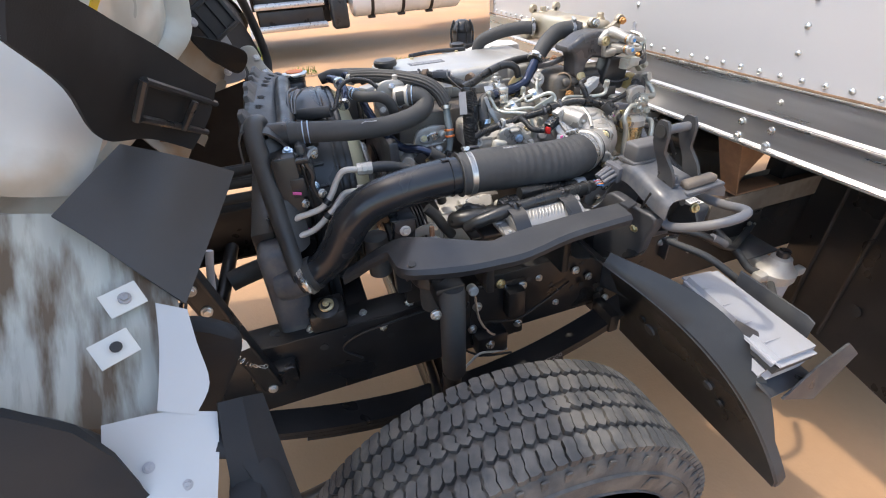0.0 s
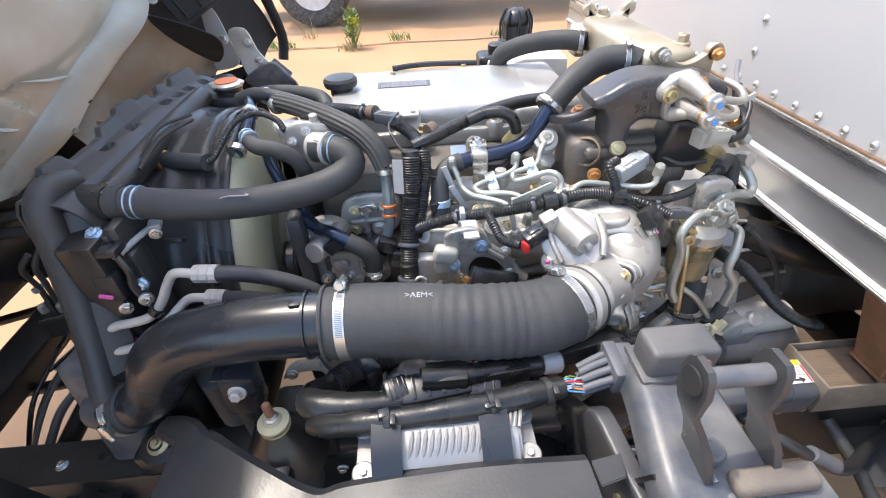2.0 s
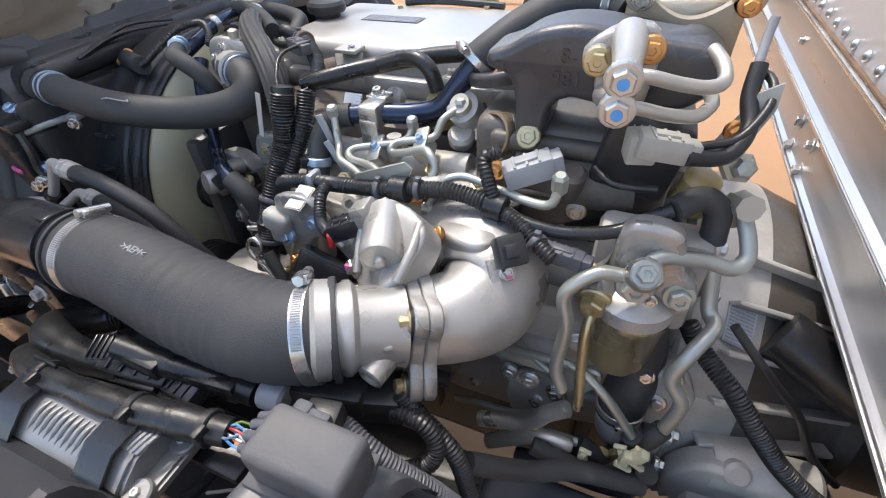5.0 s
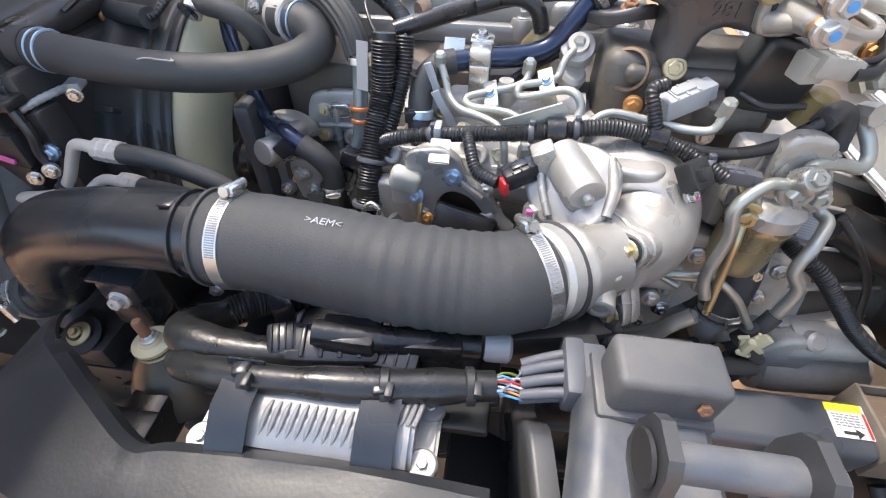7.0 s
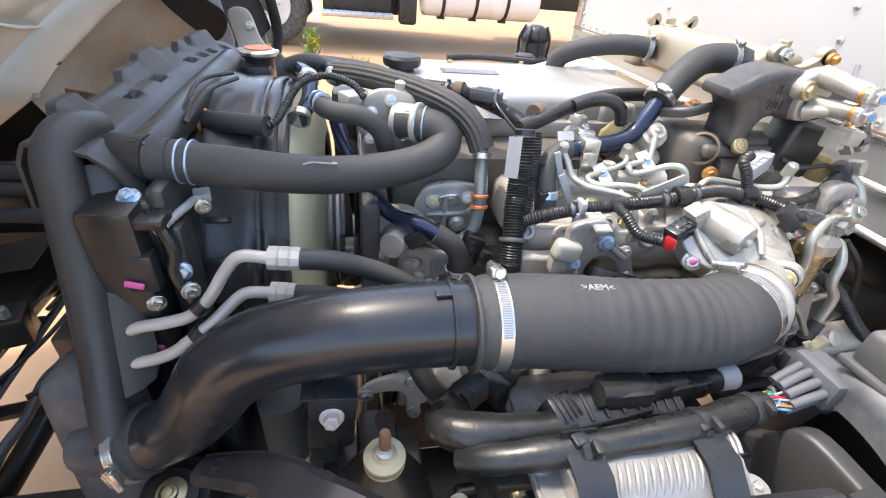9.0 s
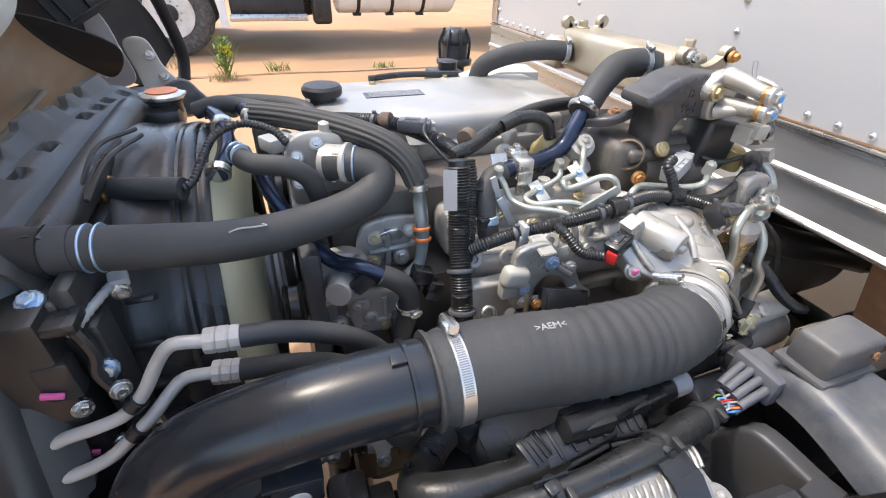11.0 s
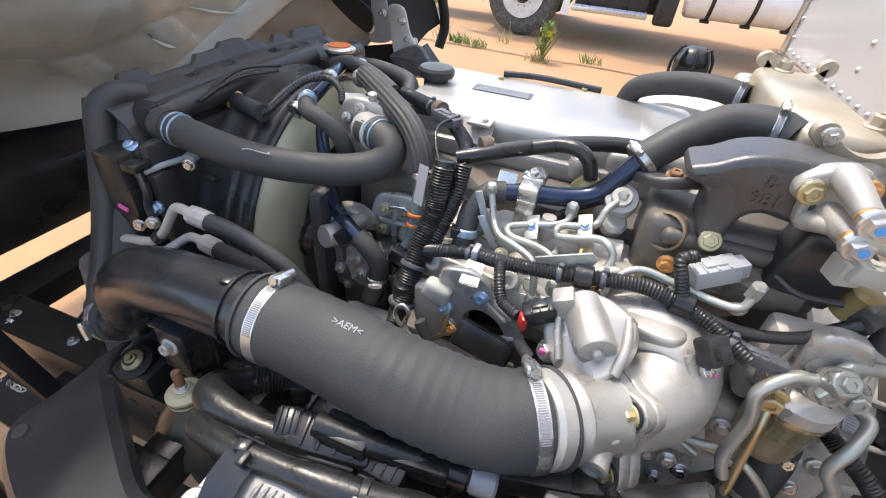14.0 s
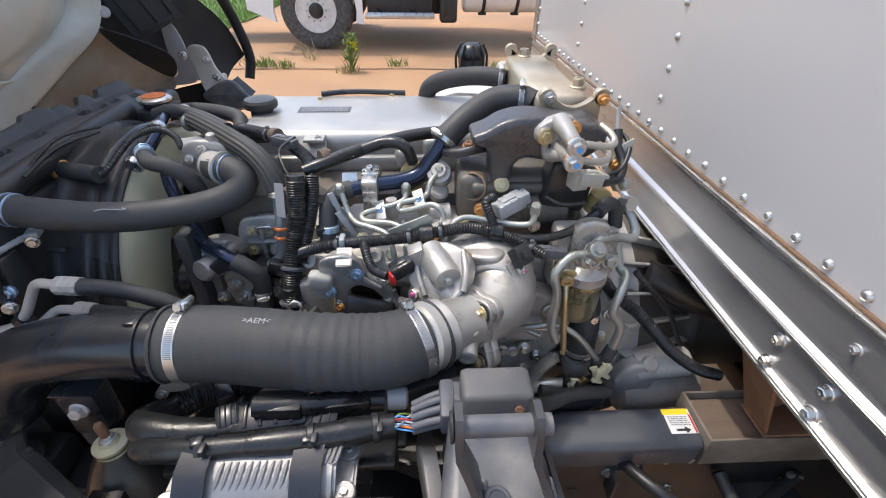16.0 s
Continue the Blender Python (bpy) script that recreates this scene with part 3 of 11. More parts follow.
def build_box():
    body = thing("truck_box", (BOX_X + 1.5, 1.22, 0.945), "white riveted aluminium truck box body with mill-finish base rail", "truck box")
    bm = bmesh.new()
    block(bm, (BOX_X + 0.015, (BOX_Y0 + BOX_Y1) / 2, 2.15), (0.03, BOX_Y1 - BOX_Y0 - 0.02, 2.11), None, 0.001)
    part("front_wall", bm, "boxwall", body)
    for y in (BOX_Y0 + 0.014, BOX_Y1 - 0.014):
        part("side_wall", block(bmesh.new(), (BOX_X + 2.0, y, 2.15), (3.94, 0.024, 2.11), None, 0.001), "boxwall", body)
    bm = bmesh.new()
    block(bm, (BOX_X + 2.0, 1.2275, 3.215), (4.0, BOX_Y1 - BOX_Y0 + 0.02, 0.02), None, 0.004)
    part("roof", bm, "boxwall", body)
    bm = bmesh.new()
    block(bm, (BOX_X + 2.02, 1.2275, 1.02), (3.9, BOX_Y1 - BOX_Y0 - 0.06, 0.04), None, 0)
    part("floor_pan", bm, "blackpaint", body)
    for i in range(12):
        part("cross_sill", block(bmesh.new(), (BOX_X + 0.18 + i * 0.32, 1.2275, 0.955), (0.05, BOX_Y1 - BOX_Y0 - 0.1, 0.09), None, 0.003), "blackpaint", body)
    # Base rail: one extruded section along the front.
    prof = [(0.030, 0.945), (-0.004, 0.945), (-0.008, 0.949), (-0.008, 0.957), (-0.003, 0.961), (-0.003, 1.016), (-0.010, 1.019), (-0.011, 1.028), (-0.003, 1.032), (-0.003, 1.092), (-0.001, 1.0935), (0.030, 1.0935)]
    bm = bmesh.new()
    ring = [[bm.verts.new((BOX_X + x, y, z)) for x, z in prof] for y in (BOX_Y0, BOX_Y1)]
    for k in range(len(prof)):
        bm.faces.new((ring[0][k], ring[0][(k + 1) % len(prof)], ring[1][(k + 1) % len(prof)], ring[1][k]))
    bm.faces.new(ring[0])
    bm.faces.new(ring[1][::-1])
    rail = part("base_rail", bm, "extrusion", body, "brushed mill-finish aluminium extrusion")
    bm = bmesh.new()
    block(bm, (BOX_X - 0.004, 1.2275, 1.0975), (0.012, BOX_Y1 - BOX_Y0, 0.006), None, 0.0015)
    part("trim_strip", bm, "trimedge", rail, "bright trim strip")
    bm = bmesh.new()
    block(bm, (BOX_X - 0.0015, 1.2275, 1.1025), (0.006, BOX_Y1 - BOX_Y0, 0.003), None, 0.0005)
    part("sealant_line", bm, "sealant", rail, "brown sealant line")
    for z in (0.953, 1.0235):
        bm = bmesh.new()
        block(bm, (BOX_X - 0.0105, 1.2275, z), (0.003, BOX_Y1 - BOX_Y0 - 0.004, 0.005), None, 0.0012)
        part("polished_edge", bm, "trimedge", rail)
    # Far corner post and its rivets.
    bm = bmesh.new()
    block(bm, (BOX_X - 0.003, BOX_Y1 - 0.022, 2.155), (0.008, 0.044, 2.10), None, 0.003)
    part("corner_post", bm, "extrusion", body, "satin aluminium corner moulding")
    rnd = random.Random(2)
    proto = bmesh.new()
    rivet(proto, (0, 0, 0), (-1, 0, 0), 0.0068)
    me = mesh_of("rivet", proto, "steel")

    def put(y, z):
        o = new("rivet", me)
        o.parent = body
        o.location = Vector((BOX_X - 0.0005, y, z)) - body.location
    for i in range(41):
        put(0.222 + i * 0.0508 + rnd.uniform(-0.001, 0.001), 1.1165 + rnd.uniform(-0.001, 0.001))
    for y in (0.708, 1.221, 1.733):
        for i in range(1, 30):
            put(y, 1.115 + 0.0515 * i)
    for i in range(12):
        put(BOX_Y1 - 0.055, 1.15 + i * 0.05)
    for y in (0.78, 0.703, 1.30, 1.378):
        for z in (1.0, 0.9635):
            bolt(body, (BOX_X - 0.003, y, z), (-1, 0, 0), 0.0088, "steel", 0.011, name="carriage_bolt")
    for y in (0.706, 1.55):
        bolt(body, (BOX_X - 0.003, y, 1.064), (-1, 0, 0), 0.0062, "steel", 0.008, name="rail_bolt")
    return body


def channel(bm, x0, x1, y, z0, z1, w, open_to):
    """A C-section rail along x; open_to is +1 or -1 in y."""
    t = 0.008
    block(bm, ((x0 + x1) / 2, y, (z0 + z1) / 2), (x1 - x0, t, z1 - z0), None, 0.003)
    for z in (z0 + t / 2, z1 - t / 2):
        block(bm, ((x0 + x1) / 2, y + open_to * w / 2, z), (x1 - x0 - 0.002, w, t), None, 0.003)


def build_chassis():
    ch = thing("truck_chassis", (0.8, 1.22, 0.48), "black painted truck ladder frame with bolted brackets", "truck chassis")
    for y, o in ((0.812, 1), (1.62, -1)):
        bm = bmesh.new()
        channel(bm, -0.75, 0.36, y, 0.467, 0.667, 0.075, o)
        channel(bm, 0.362, 4.6, y, 0.50, 0.70, 0.07, o)
        rail = part("frame_rail", bm, "blackpaint", ch)
        rnd = random.Random(int(y * 10))
        if o == 1:
            bm = bmesh.new()
            # Rail holes are dark discs; their inner shade is only colour.
            for x, z, r in [(0.62, 0.585, 0.010), (0.66, 0.62, 0.008), (0.64, 0.665, 0.007), (0.69, 0.66, 0.009), (0.72, 0.60, 0.012), (0.55, 0.62, 0.007), (0.48, 0.66, 0.007), (0.10, 0.6, 0.009), (0.3, 0.61, 0.012), (-0.061, 0.625, 0.010), (-0.01, 0.64, 0.004), (-0.15, 0.60, 0.005), (0.75, 0.66, 0.011), (0.85, 0.6, 0.011)]:
                part("rail_hole", lathe(bmesh.new(), [(r, 0), (r, 0.0012)], (x, 0.8075, z), (0, -1, 0), 12), "ink", rail)
            for x, z in ((0.085, 0.635), (0.41, 0.66), (0.51, 0.655), (0.57, 0.55), (0.46, 0.565), (0.245, 0.635), (0.26, 0.585), (0.9, 0.66), (0.95, 0.66), (1.02, 0.6), (0.99, 0.695), (1.031, 0.695)):
                bolt(rail, (x, 0.807, z), (0, -1, 0), 0.009, "steel", 0.009)
            for x, y2, r in ((-0.156, 0.845, 0.007), (-0.120, 0.848, 0.006), (-0.250, 0.841, 0.007), (-0.31, 0.85, 0.008), (-0.36, 0.842, 0.007), (-0.42, 0.85, 0.009), (0.03, 0.845, 0.006), (-0.061, 0.84, 0.005)):
                part("rail_hole", lathe(bmesh.new(), [(r, 0), (r, 0.0012)], (x, y2, 0.6672), (0, 0, 1), 12), "ink", rail)
            for x, y2 in ((-0.229, 0.842), (-0.39, 0.846), (0.045, 0.842)):
                bolt(rail, (x, y2, 0.667), (0, 0, 1), 0.009, "steel", 0.010)
    for x in (-0.55, 0.02, 1.35, 2.4):
        bm = bmesh.new()
        block(bm, (x, 1.228, 0.585), (0.10, 0.77, 0.06), None, 0.01)
        part("cross_member", bm, "blackpaint", ch)
    # Rear extension tube on the rail, ahead of the box sill.
    bm = bmesh.new()
    block(bm, (0.885, 0.828, 0.728), (0.30, 0.072, 0.066), Matrix.Rotation(0.10, 3, "X"), 0.014, 4)
    part("rail_reinforcement", bm, "satintube", ch, "dark satin rail reinforcement")
    bm = bmesh.new()
    tl, ax, dn = Vector((0.982, 0.852, 0.7650)), Vector((0.040, -0.001, 0)), Vector((0.006, -0.042, -0.0042))
    tilt = Matrix.Rotation(0.10, 3, "X")
    block(bm, tl + ax / 2 + dn / 2, (0.044, 0.042, 0.0008), tilt, 0)
    lab = part("warning_label", bm, "tag", ch, "white and yellow warning label")
    bm = bmesh.new()
    block(bm, tl + ax / 2 + dn * 0.12 + Vector((0, 0, 0.0006)), (0.043, 0.010, 0.0004), tilt, 0)
    part("label_header", bm, "yellow", lab)
    bm = bmesh.new()
    block(bm, tl + ax * 0.97 + dn * 0.6 + Vector((0, 0, 0.0006)), (0.003, 0.031, 0.0004), tilt, 0)
    part("label_edge", bm, "red", lab)
    bars(lab, (tl + dn * 0.3 + Vector((0, 0, 0.0008)), ax * 0.9, dn * 0.4), 5, "ink_grey")
    bm = bmesh.new()
    p = tl + ax * 0.45 + dn * 0.86 + Vector((0, 0, 0.0008))
    plate(bm, [p + Vector(q) for q in ((-0.012, -0.002, 0), (0.003, -0.002, 0), (0.003, -0.006, 0), (0.012, 0, 0), (0.003, 0.006, 0), (0.003, 0.002, 0), (-0.012, 0.002, 0))], 0.0004)
    part("label_arrow", bm, "ink", lab)
    # Box sill block and rusty outrigger under the box.
    bm = bmesh.new()
    block(bm, (1.345, 0.838, 0.727), (0.612, 0.084, 0.050), None, 0.003)
    part("subframe_rail", block(bmesh.new(), (3.0, 0.868, 0.822), (3.3, 0.06, 0.236), None, 0.006), "blackpaint", ch)
    s = solo("sill_beam", bm, "wood", "weathered brown sill beam between frame and box", "sill")
    for cen, size in (((1.037, 0.838, 0.734), (0.005, 0.094, 0.066)), ((1.345, 0.7935, 0.734), (0.611, 0.004, 0.066)), ((1.345, 0.8825, 0.734), (0.611, 0.004, 0.066))):
        part("channel_wall", block(bmesh.new(), cen, size, None, 0.0015), "sillmetal", s)
    bm = bmesh.new()
    plate(bm, [(1.055, 0.845, 0.943), (1.33, 0.845, 0.943), (1.17, 0.845, 0.766), (1.13, 0.845, 0.766)], 0.006)
    plate(bm, [(1.055, 0.775, 0.943), (1.055, 0.85, 0.943), (1.13, 0.85, 0.766), (1.13, 0.80, 0.766)], 0.006)
    block(bm, (1.19, 0.81, 0.941), (0.27, 0.08, 0.006), None, 0.001)
    block(bm, (1.20, 0.825, 0.768), (0.16, 0.06, 0.006), None, 0.001)
    solo("sill_bracket", bm, "rust", "rusty brown steel bracket under the box rail", "bracket")
    return ch


def build_spring():
    sp = thing("leaf_spring", (0.22, 0.80, 0.45), "black multi-leaf front spring under the frame rail", "leaf spring")
    for i, (a, b) in enumerate(((-0.38, 0.80), (-0.30, 0.70), (-0.15, 0.55))):
        rows = []
        for k in range(25):
            x = a + (b - a) * k / 24
            z = 0.405 + 0.16 * ((x - 0.22) / 0.6) ** 2 - i * 0.013
            rows.append([Vector((x, 0.715, z)), Vector((x, 0.785, z))])
        bm = bmesh.new()
        skin(bm, rows, 0.011)
        part("spring_leaf", bm, "blackpaint", sp)
    for x, z in ((-0.26, 0.47), (0.70, 0.505)):
        bm = bmesh.new()
        block(bm, (x, 0.75, z), (0.03, 0.085, 0.06), None, 0.004)
        part("spring_clip", bm, "blackpaint", sp)
    letters(sp, "01-HT200", (0.50, 0.713, 0.436), (1, 0, 0.17), (0, 0, 1), 0.022, "ink_grey").rotation_euler = (0, 0, 0)
    bm = bmesh.new()
    tube(bm, [(-0.42, 0.66, 0.36), (-0.22, 0.62, 0.36), (-0.12, 0.60, 0.40), (0.0, 0.62, 0.41), (0.18, 0.72, 0.40), (0.2, 1.22, 0.38), (0.2, 1.7, 0.40)], 0.016, 12)
    solo("stabiliser_bar", bm, "blackpaint", "black stabiliser bar in front of the wheel", "stabiliser bar")
    bm = bmesh.new()
    tube(bm, [(0.22, 0.5, 0.37), (0.22, 0.75, 0.33), (0.22, 1.7, 0.33), (0.22, 2.0, 0.37)], 0.045, 12)
    block(bm, (0.22, 0.75, 0.372), (0.16, 0.10, 0.05), None, 0.01)
    solo("front_axle", bm, "blackpaint", "black forged front axle beam", "axle")
    ab = thing("shock_absorber", (0.20, 0.635, 0.42), "black cylindrical shock absorber beside the frame rail", "shock absorber")
    bm = bmesh.new()
    lathe(bm, [(0.023, 0), (0.0265, 0.01), (0.0265, 0.24), (0.023, 0.25)], (0.205, 0.64, 0.60), (0.02, -0.01, 1), 24)
    part("dust_tube", bm, "rubber", ab)
    bm = bmesh.new()
    lathe(bm, [(0.019, 0), (0.0215, 0.005), (0.0215, 0.18)], (0.197, 0.646, 0.42), (0.02, -0.01, 1), 20)
    part("damper_body", bm, "blackpaint", ab)
    bm = bmesh.new()
    block(bm, (0.205, 0.74, 0.815), (0.045, 0.19, 0.06), None, 0.01)
    block(bm, (0.205, 0.66, 0.848), (0.06, 0.06, 0.014), None, 0.005)
    part("upper_bracket", bm, "blackpaint", ab)
    bolt(ab, (0.17, 0.625, 0.80), (0, -1, 0), 0.01)


TYRE_C, TYRE_R, TYRE_W = Vector((0.21, 0.372, 0.398)), 0.398, 0.215


def build_wheel():
    w = thing("truck_wheel", (TYRE_C.x, TYRE_C.y, 0), "worn truck front wheel with siped all-position tread", "wheel")
    axis = Vector((0, -1, 0))
    prof = [(0.256, -0.085), (0.270, -0.098), (0.31, -0.1075), (0.345, -0.105), (0.372, -0.097), (0.383, -0.088), (0.387, -0.06), (0.388, 0.0), (0.387, 0.06), (0.383, 0.088), (0.372, 0.097), (0.345, 0.105), (0.31, 0.1075), (0.270, 0.098), (0.256, 0.085)]
    bm = bmesh.new()
    lathe(bm, [(r, h) for r, h in prof], TYRE_C, axis, 96)
    ty = part("tyre", bm, "tyre", w, "dusty black tyre")
    # Tread blocks in five ribs with zigzag grooves and sipes.
    fr = frame_of(axis)
    rnd = random.Random(1)
    bm = bmesh.new()
    n = 58
    ribs = ((-0.093, -0.060, 0.9, 0.05), (-0.050, -0.022, 0.0, 0.14), (-0.0115, 0.0115, 0.5, -0.12), (0.022, 0.050, 0.0, 0.14), (0.060, 0.093, 0.9, 0.05))
    step = 2 * math.pi / n
    for a0, a1, shift, skew in ribs:
        mid = (a0 + a1) / 2
        for i in range(n):
            for s0, s1 in ((0.05, 0.47), (0.52, 0.93)):
                j = lambda m: rnd.uniform(-m, m)
                sm = (s0 + s1) / 2
                inner = 0.0036 if abs(a0) < 0.07 else 0.001
                outer = 0.0036 if abs(a1) < 0.07 else 0.001
                line = ((s0, a0 + inner), (sm, a0 - inner + j(0.0006)), (s1, a0 + inner * 0.2), (s1 + skew * 0.38, mid - 0.003), (s1 + skew * 0.38 + 0.07, mid + 0.003), (s1 + skew, a1 - outer * 0.2), (sm + skew, a1 + outer + j(0.0006)), (s0 + skew, a1 - outer), (s0 + skew * 0.38 + 0.07, mid + 0.003), (s0 + skew * 0.38, mid - 0.003))
                top, low = [], []
                drop = rnd.uniform(0, 0.0008)
                for t, h in line:
                    th = step * (i + 0.5 * shift + t) + j(0.0006)
                    rr = 0.398 - 1.0 * max(0, abs(h) - 0.055) ** 1.6 - drop
                    for lst, r in ((top, rr), (low, rr - 0.013)):
                        lst.append(bm.verts.new(TYRE_C + fr @ Vector((r * math.cos(th), r * math.sin(th), h))))
                bm.faces.new(top)
                for k in range(len(top)):
                    e = (k + 1) % len(top)
                    bm.faces.new((top[k], low[k], low[e], top[e]))
    tr = part("tread", bm, "tyre", ty, smooth=False)
    tr["kind"] = "stuff"
    bm = bmesh.new()
    for i in range(60):
        th = 2 * math.pi * i / 60
        c = TYRE_C + fr @ Vector((0.366 * math.cos(th), 0.366 * math.sin(th), 0.0995))
        rot = fr @ Matrix.Rotation(th, 3, "Z")
        block(bm, c, (0.022, 0.012, 0.004), rot, 0.001, 1)
    for r in (0.300, 0.345):
        part("sidewall_ring", lathe(bmesh.new(), [(r - 0.002, 0.1045), (r, 0.1092), (r + 0.002, 0.1045)], TYRE_C, axis, 96), "tyre", ty)
    for i in range(28):
        th = 2 * math.pi * i / 28
        if i % 7 > 4:
            continue
        part("sidewall_bar", block(bmesh.new(), TYRE_C + fr @ Vector((0.322 * math.cos(th), 0.322 * math.sin(th), 0.1075)), (0.026, 0.030, 0.0025), fr @ Matrix.Rotation(th, 3, "Z"), 0.001, 1), "tyre", ty)
    sh = part("shoulder_lug", bm, "tyre", ty, smooth=False)
    sh["kind"] = "stuff"
    bm = bmesh.new()
    lathe(bm, [(0.257, 0.083), (0.265, 0.090), (0.262, 0.099), (0.250, 0.095), (0.238, 0.060), (0.225, 0.02), (0.16, 0.015), (0.11, 0.05), (0.085, 0.055), (0.08, 0.09), (0.0, 0.092)], TYRE_C, axis, 48)
    rim = part("rim", bm, "rim", w, "white painted steel rim")
    for i in range(6):
        th = math.pi / 3 * i
        bolt(rim, TYRE_C + fr @ Vector((0.1 * math.cos(th), 0.1 * math.sin(th), 0.052)), axis, 0.012, "steel", 0.016, name="wheel_nut")


def build_mudguard():
    g = thing("mudguard", (0.7, 0.45, 0.35), "black plastic wheel-arch mudguard with a dusty grey top lip", "mudguard")
    cx, cz, r = 0.20, 0.39, 0.552
    rows = []
    for i in range(28):
        i = i / 2
        th = radians(54 - i * 3.63)
        y_out = 0.60 - 0.355 * min(1, (i / 13) ** 0.75)
        row = []
        for j in range(8):
            y = 0.735 + (y_out - 0.735) * j / 7
            row.append(Vector((cx + r * math.cos(th), y, cz + r * math.sin(th))))
        rows.append(row)
    bm = bmesh.new()
    skin(bm, rows, 0.004)
    part("arch_panel", bm, "blackpaint", g)
    edge = [row[-1] for row in rows]
    bm = bmesh.new()
    lip = []
    for k, p in enumerate(edge):
        out = Vector((p.x - cx, 0, p.z - cz)).normalized()
        w = 0.030 + 0.050 * math.sin(math.pi * min(1, k / 22))
        lip.append([p + Vector((0, 0.003, 0)), p - Vector((0, 0.003, 0)) + out * 0.006, p + out * w * 0.5 + Vector((0, -0.003, 0)), p + out * w, p + out * w + Vector((0, 0.010, 0)) - out * 0.002])
    skin(bm, lip, 0.003)
    part("edge_lip", bm, "guard", g, "dusty grey edge lip")
    for y, z, d in ((0.426, 0.564, 0.011), (0.395, 0.535, 0.009), (0.635, 0.583, 0.010), (0.610, 0.565, 0.016)):
        x = cx + math.sqrt(r * r - (z - cz) ** 2)
        part("panel_hole", lathe(bmesh.new(), [(d, -0.001), (d, 0.006)], (x, y, z), (-1, 0, -0.33), 16), "dustgrey" if d > 0.01 else "ink", g)


def build_fuel_side():
    c = thing("side_step_box", (0.78, 0.45, 0.66), "light grey moulded cover box on a black side bracket", "cover box")
    a, b, cc, d = Vector((0.712, 0.560, 0.782)), Vector((0.868, 0.604, 0.722)), Vector((0.905, 0.352, 0.677)), Vector((0.745, 0.330, 0.722))
    mid = (a + b + cc + d) / 4

    def slab(scale, top, thick):
        t = bmesh.new()
        q = [mid + (p - mid) * scale + Vector((0, 0, -top)) for p in (a, b, cc, d)]
        plate(t, q if (q[1] - q[0]).cross(q[2] - q[1]).z < 0 else q[::-1], thick, 0.011)
        return t
    lid = part("lid", slab(1.0, 0.0, 0.026), "greyplate", c, "light grey lid with rounded rim")
    # Groove shade, put in as a dark slab under the lid.
    part("groove", slab(0.95, 0.025, 0.006), "ink", c)
    part("box_body", slab(0.93, 0.031, 0.042), "greyplate", c, "pale box body")
    for k in range(1, 5):
        u = k / 5
        bm = bmesh.new()
        tube(bm, [a.lerp(d, u) + Vector((0.01, 0, -0.0002)), b.lerp(cc, u) + Vector((-0.01, 0, -0.0002))], 0.0012, 6, 0.02)
        part("lid_line", bm, "greyplate", lid)
    bm = bmesh.new()
    plate(bm, [(0.895, 0.56, 0.735), (0.895, 0.56, 0.62), (0.935, 0.40, 0.60), (0.935, 0.40, 0.695), (0.930, 0.415, 0.705)], 0.005)
    plate(bm, [(0.72, 0.555, 0.700), (0.875, 0.595, 0.640), (0.915, 0.345, 0.595), (0.745, 0.32, 0.640)], 0.005)
    plate(bm, [(0.71, 0.56, 0.735), (0.72, 0.812, 0.66), (0.72, 0.812, 0.56), (0.71, 0.56, 0.66)], 0.008)
    plate(bm, [(0.770, 0.318, 0.628), (0.912, 0.330, 0.545), (0.935, 0.318, 0.690), (0.918, 0.330, 0.712), (0.900, 0.345, 0.640)], 0.005)
    plate(bm, [(0.722, 0.425, 0.760), (0.752, 0.395, 0.742), (0.756, 0.385, 0.715), (0.728, 0.395, 0.690), (0.712, 0.425, 0.715)], 0.005)
    part("support_bracket", bm, "greypaint", c, "black painted support bracket")
    f = thing("fuel_prefilter", (1.20, 0.66, 0.5), "grey aluminium fuel pre-filter with hoses under the box", "fuel filter")
    bm = bmesh.new()
    o, up = Vector((1.19, 0.655, 0.47)), (0, 0, 1)
    lathe(bm, [(0.03, 0), (0.04, 0.01), (0.042, 0.08), (0.036, 0.085)], o, up, 20)
    part("filter_bowl", bm, "greyplate", f)
    bm = bmesh.new()
    lathe(bm, [(0.046, 0), (0.05, 0.008), (0.05, 0.03), (0.04, 0.04), (0.03, 0.055), (0.026, 0.07), (0.014, 0.074)], o + Vector((0, 0, 0.085)), up, 20)
    fh = part("filter_head", bm, "roughalu", f)
    for q, sz in (((-0.05, 0, 0.105), (0.05, 0.03, 0.025)), ((0.05, -0.02, 0.105), (0.05, 0.025, 0.025)), ((0, 0.06, 0.11), (0.05, 0.05, 0.03))):
        part("port_boss", block(bmesh.new(), o + Vector(q), sz, None, 0.006), "roughalu", fh)
    bm = bmesh.new()
    lathe(bm, [(0.014, 0), (0.017, 0.003), (0.017, 0.018), (0.012, 0.022)], o + Vector((0, 0, 0.158)), up, 14)
    part("primer_knob", bm, "plastic", f)
    bm = bmesh.new()
    block(bm, o + Vector((0.0, 0.12, 0.13)), (0.12, 0.14, 0.006), None, 0.002)
    block(bm, o + Vector((0.0, 0.185, 0.10)), (0.14, 0.006, 0.18), None, 0.002)
    part("filter_bracket", bm, "greypaint", f)
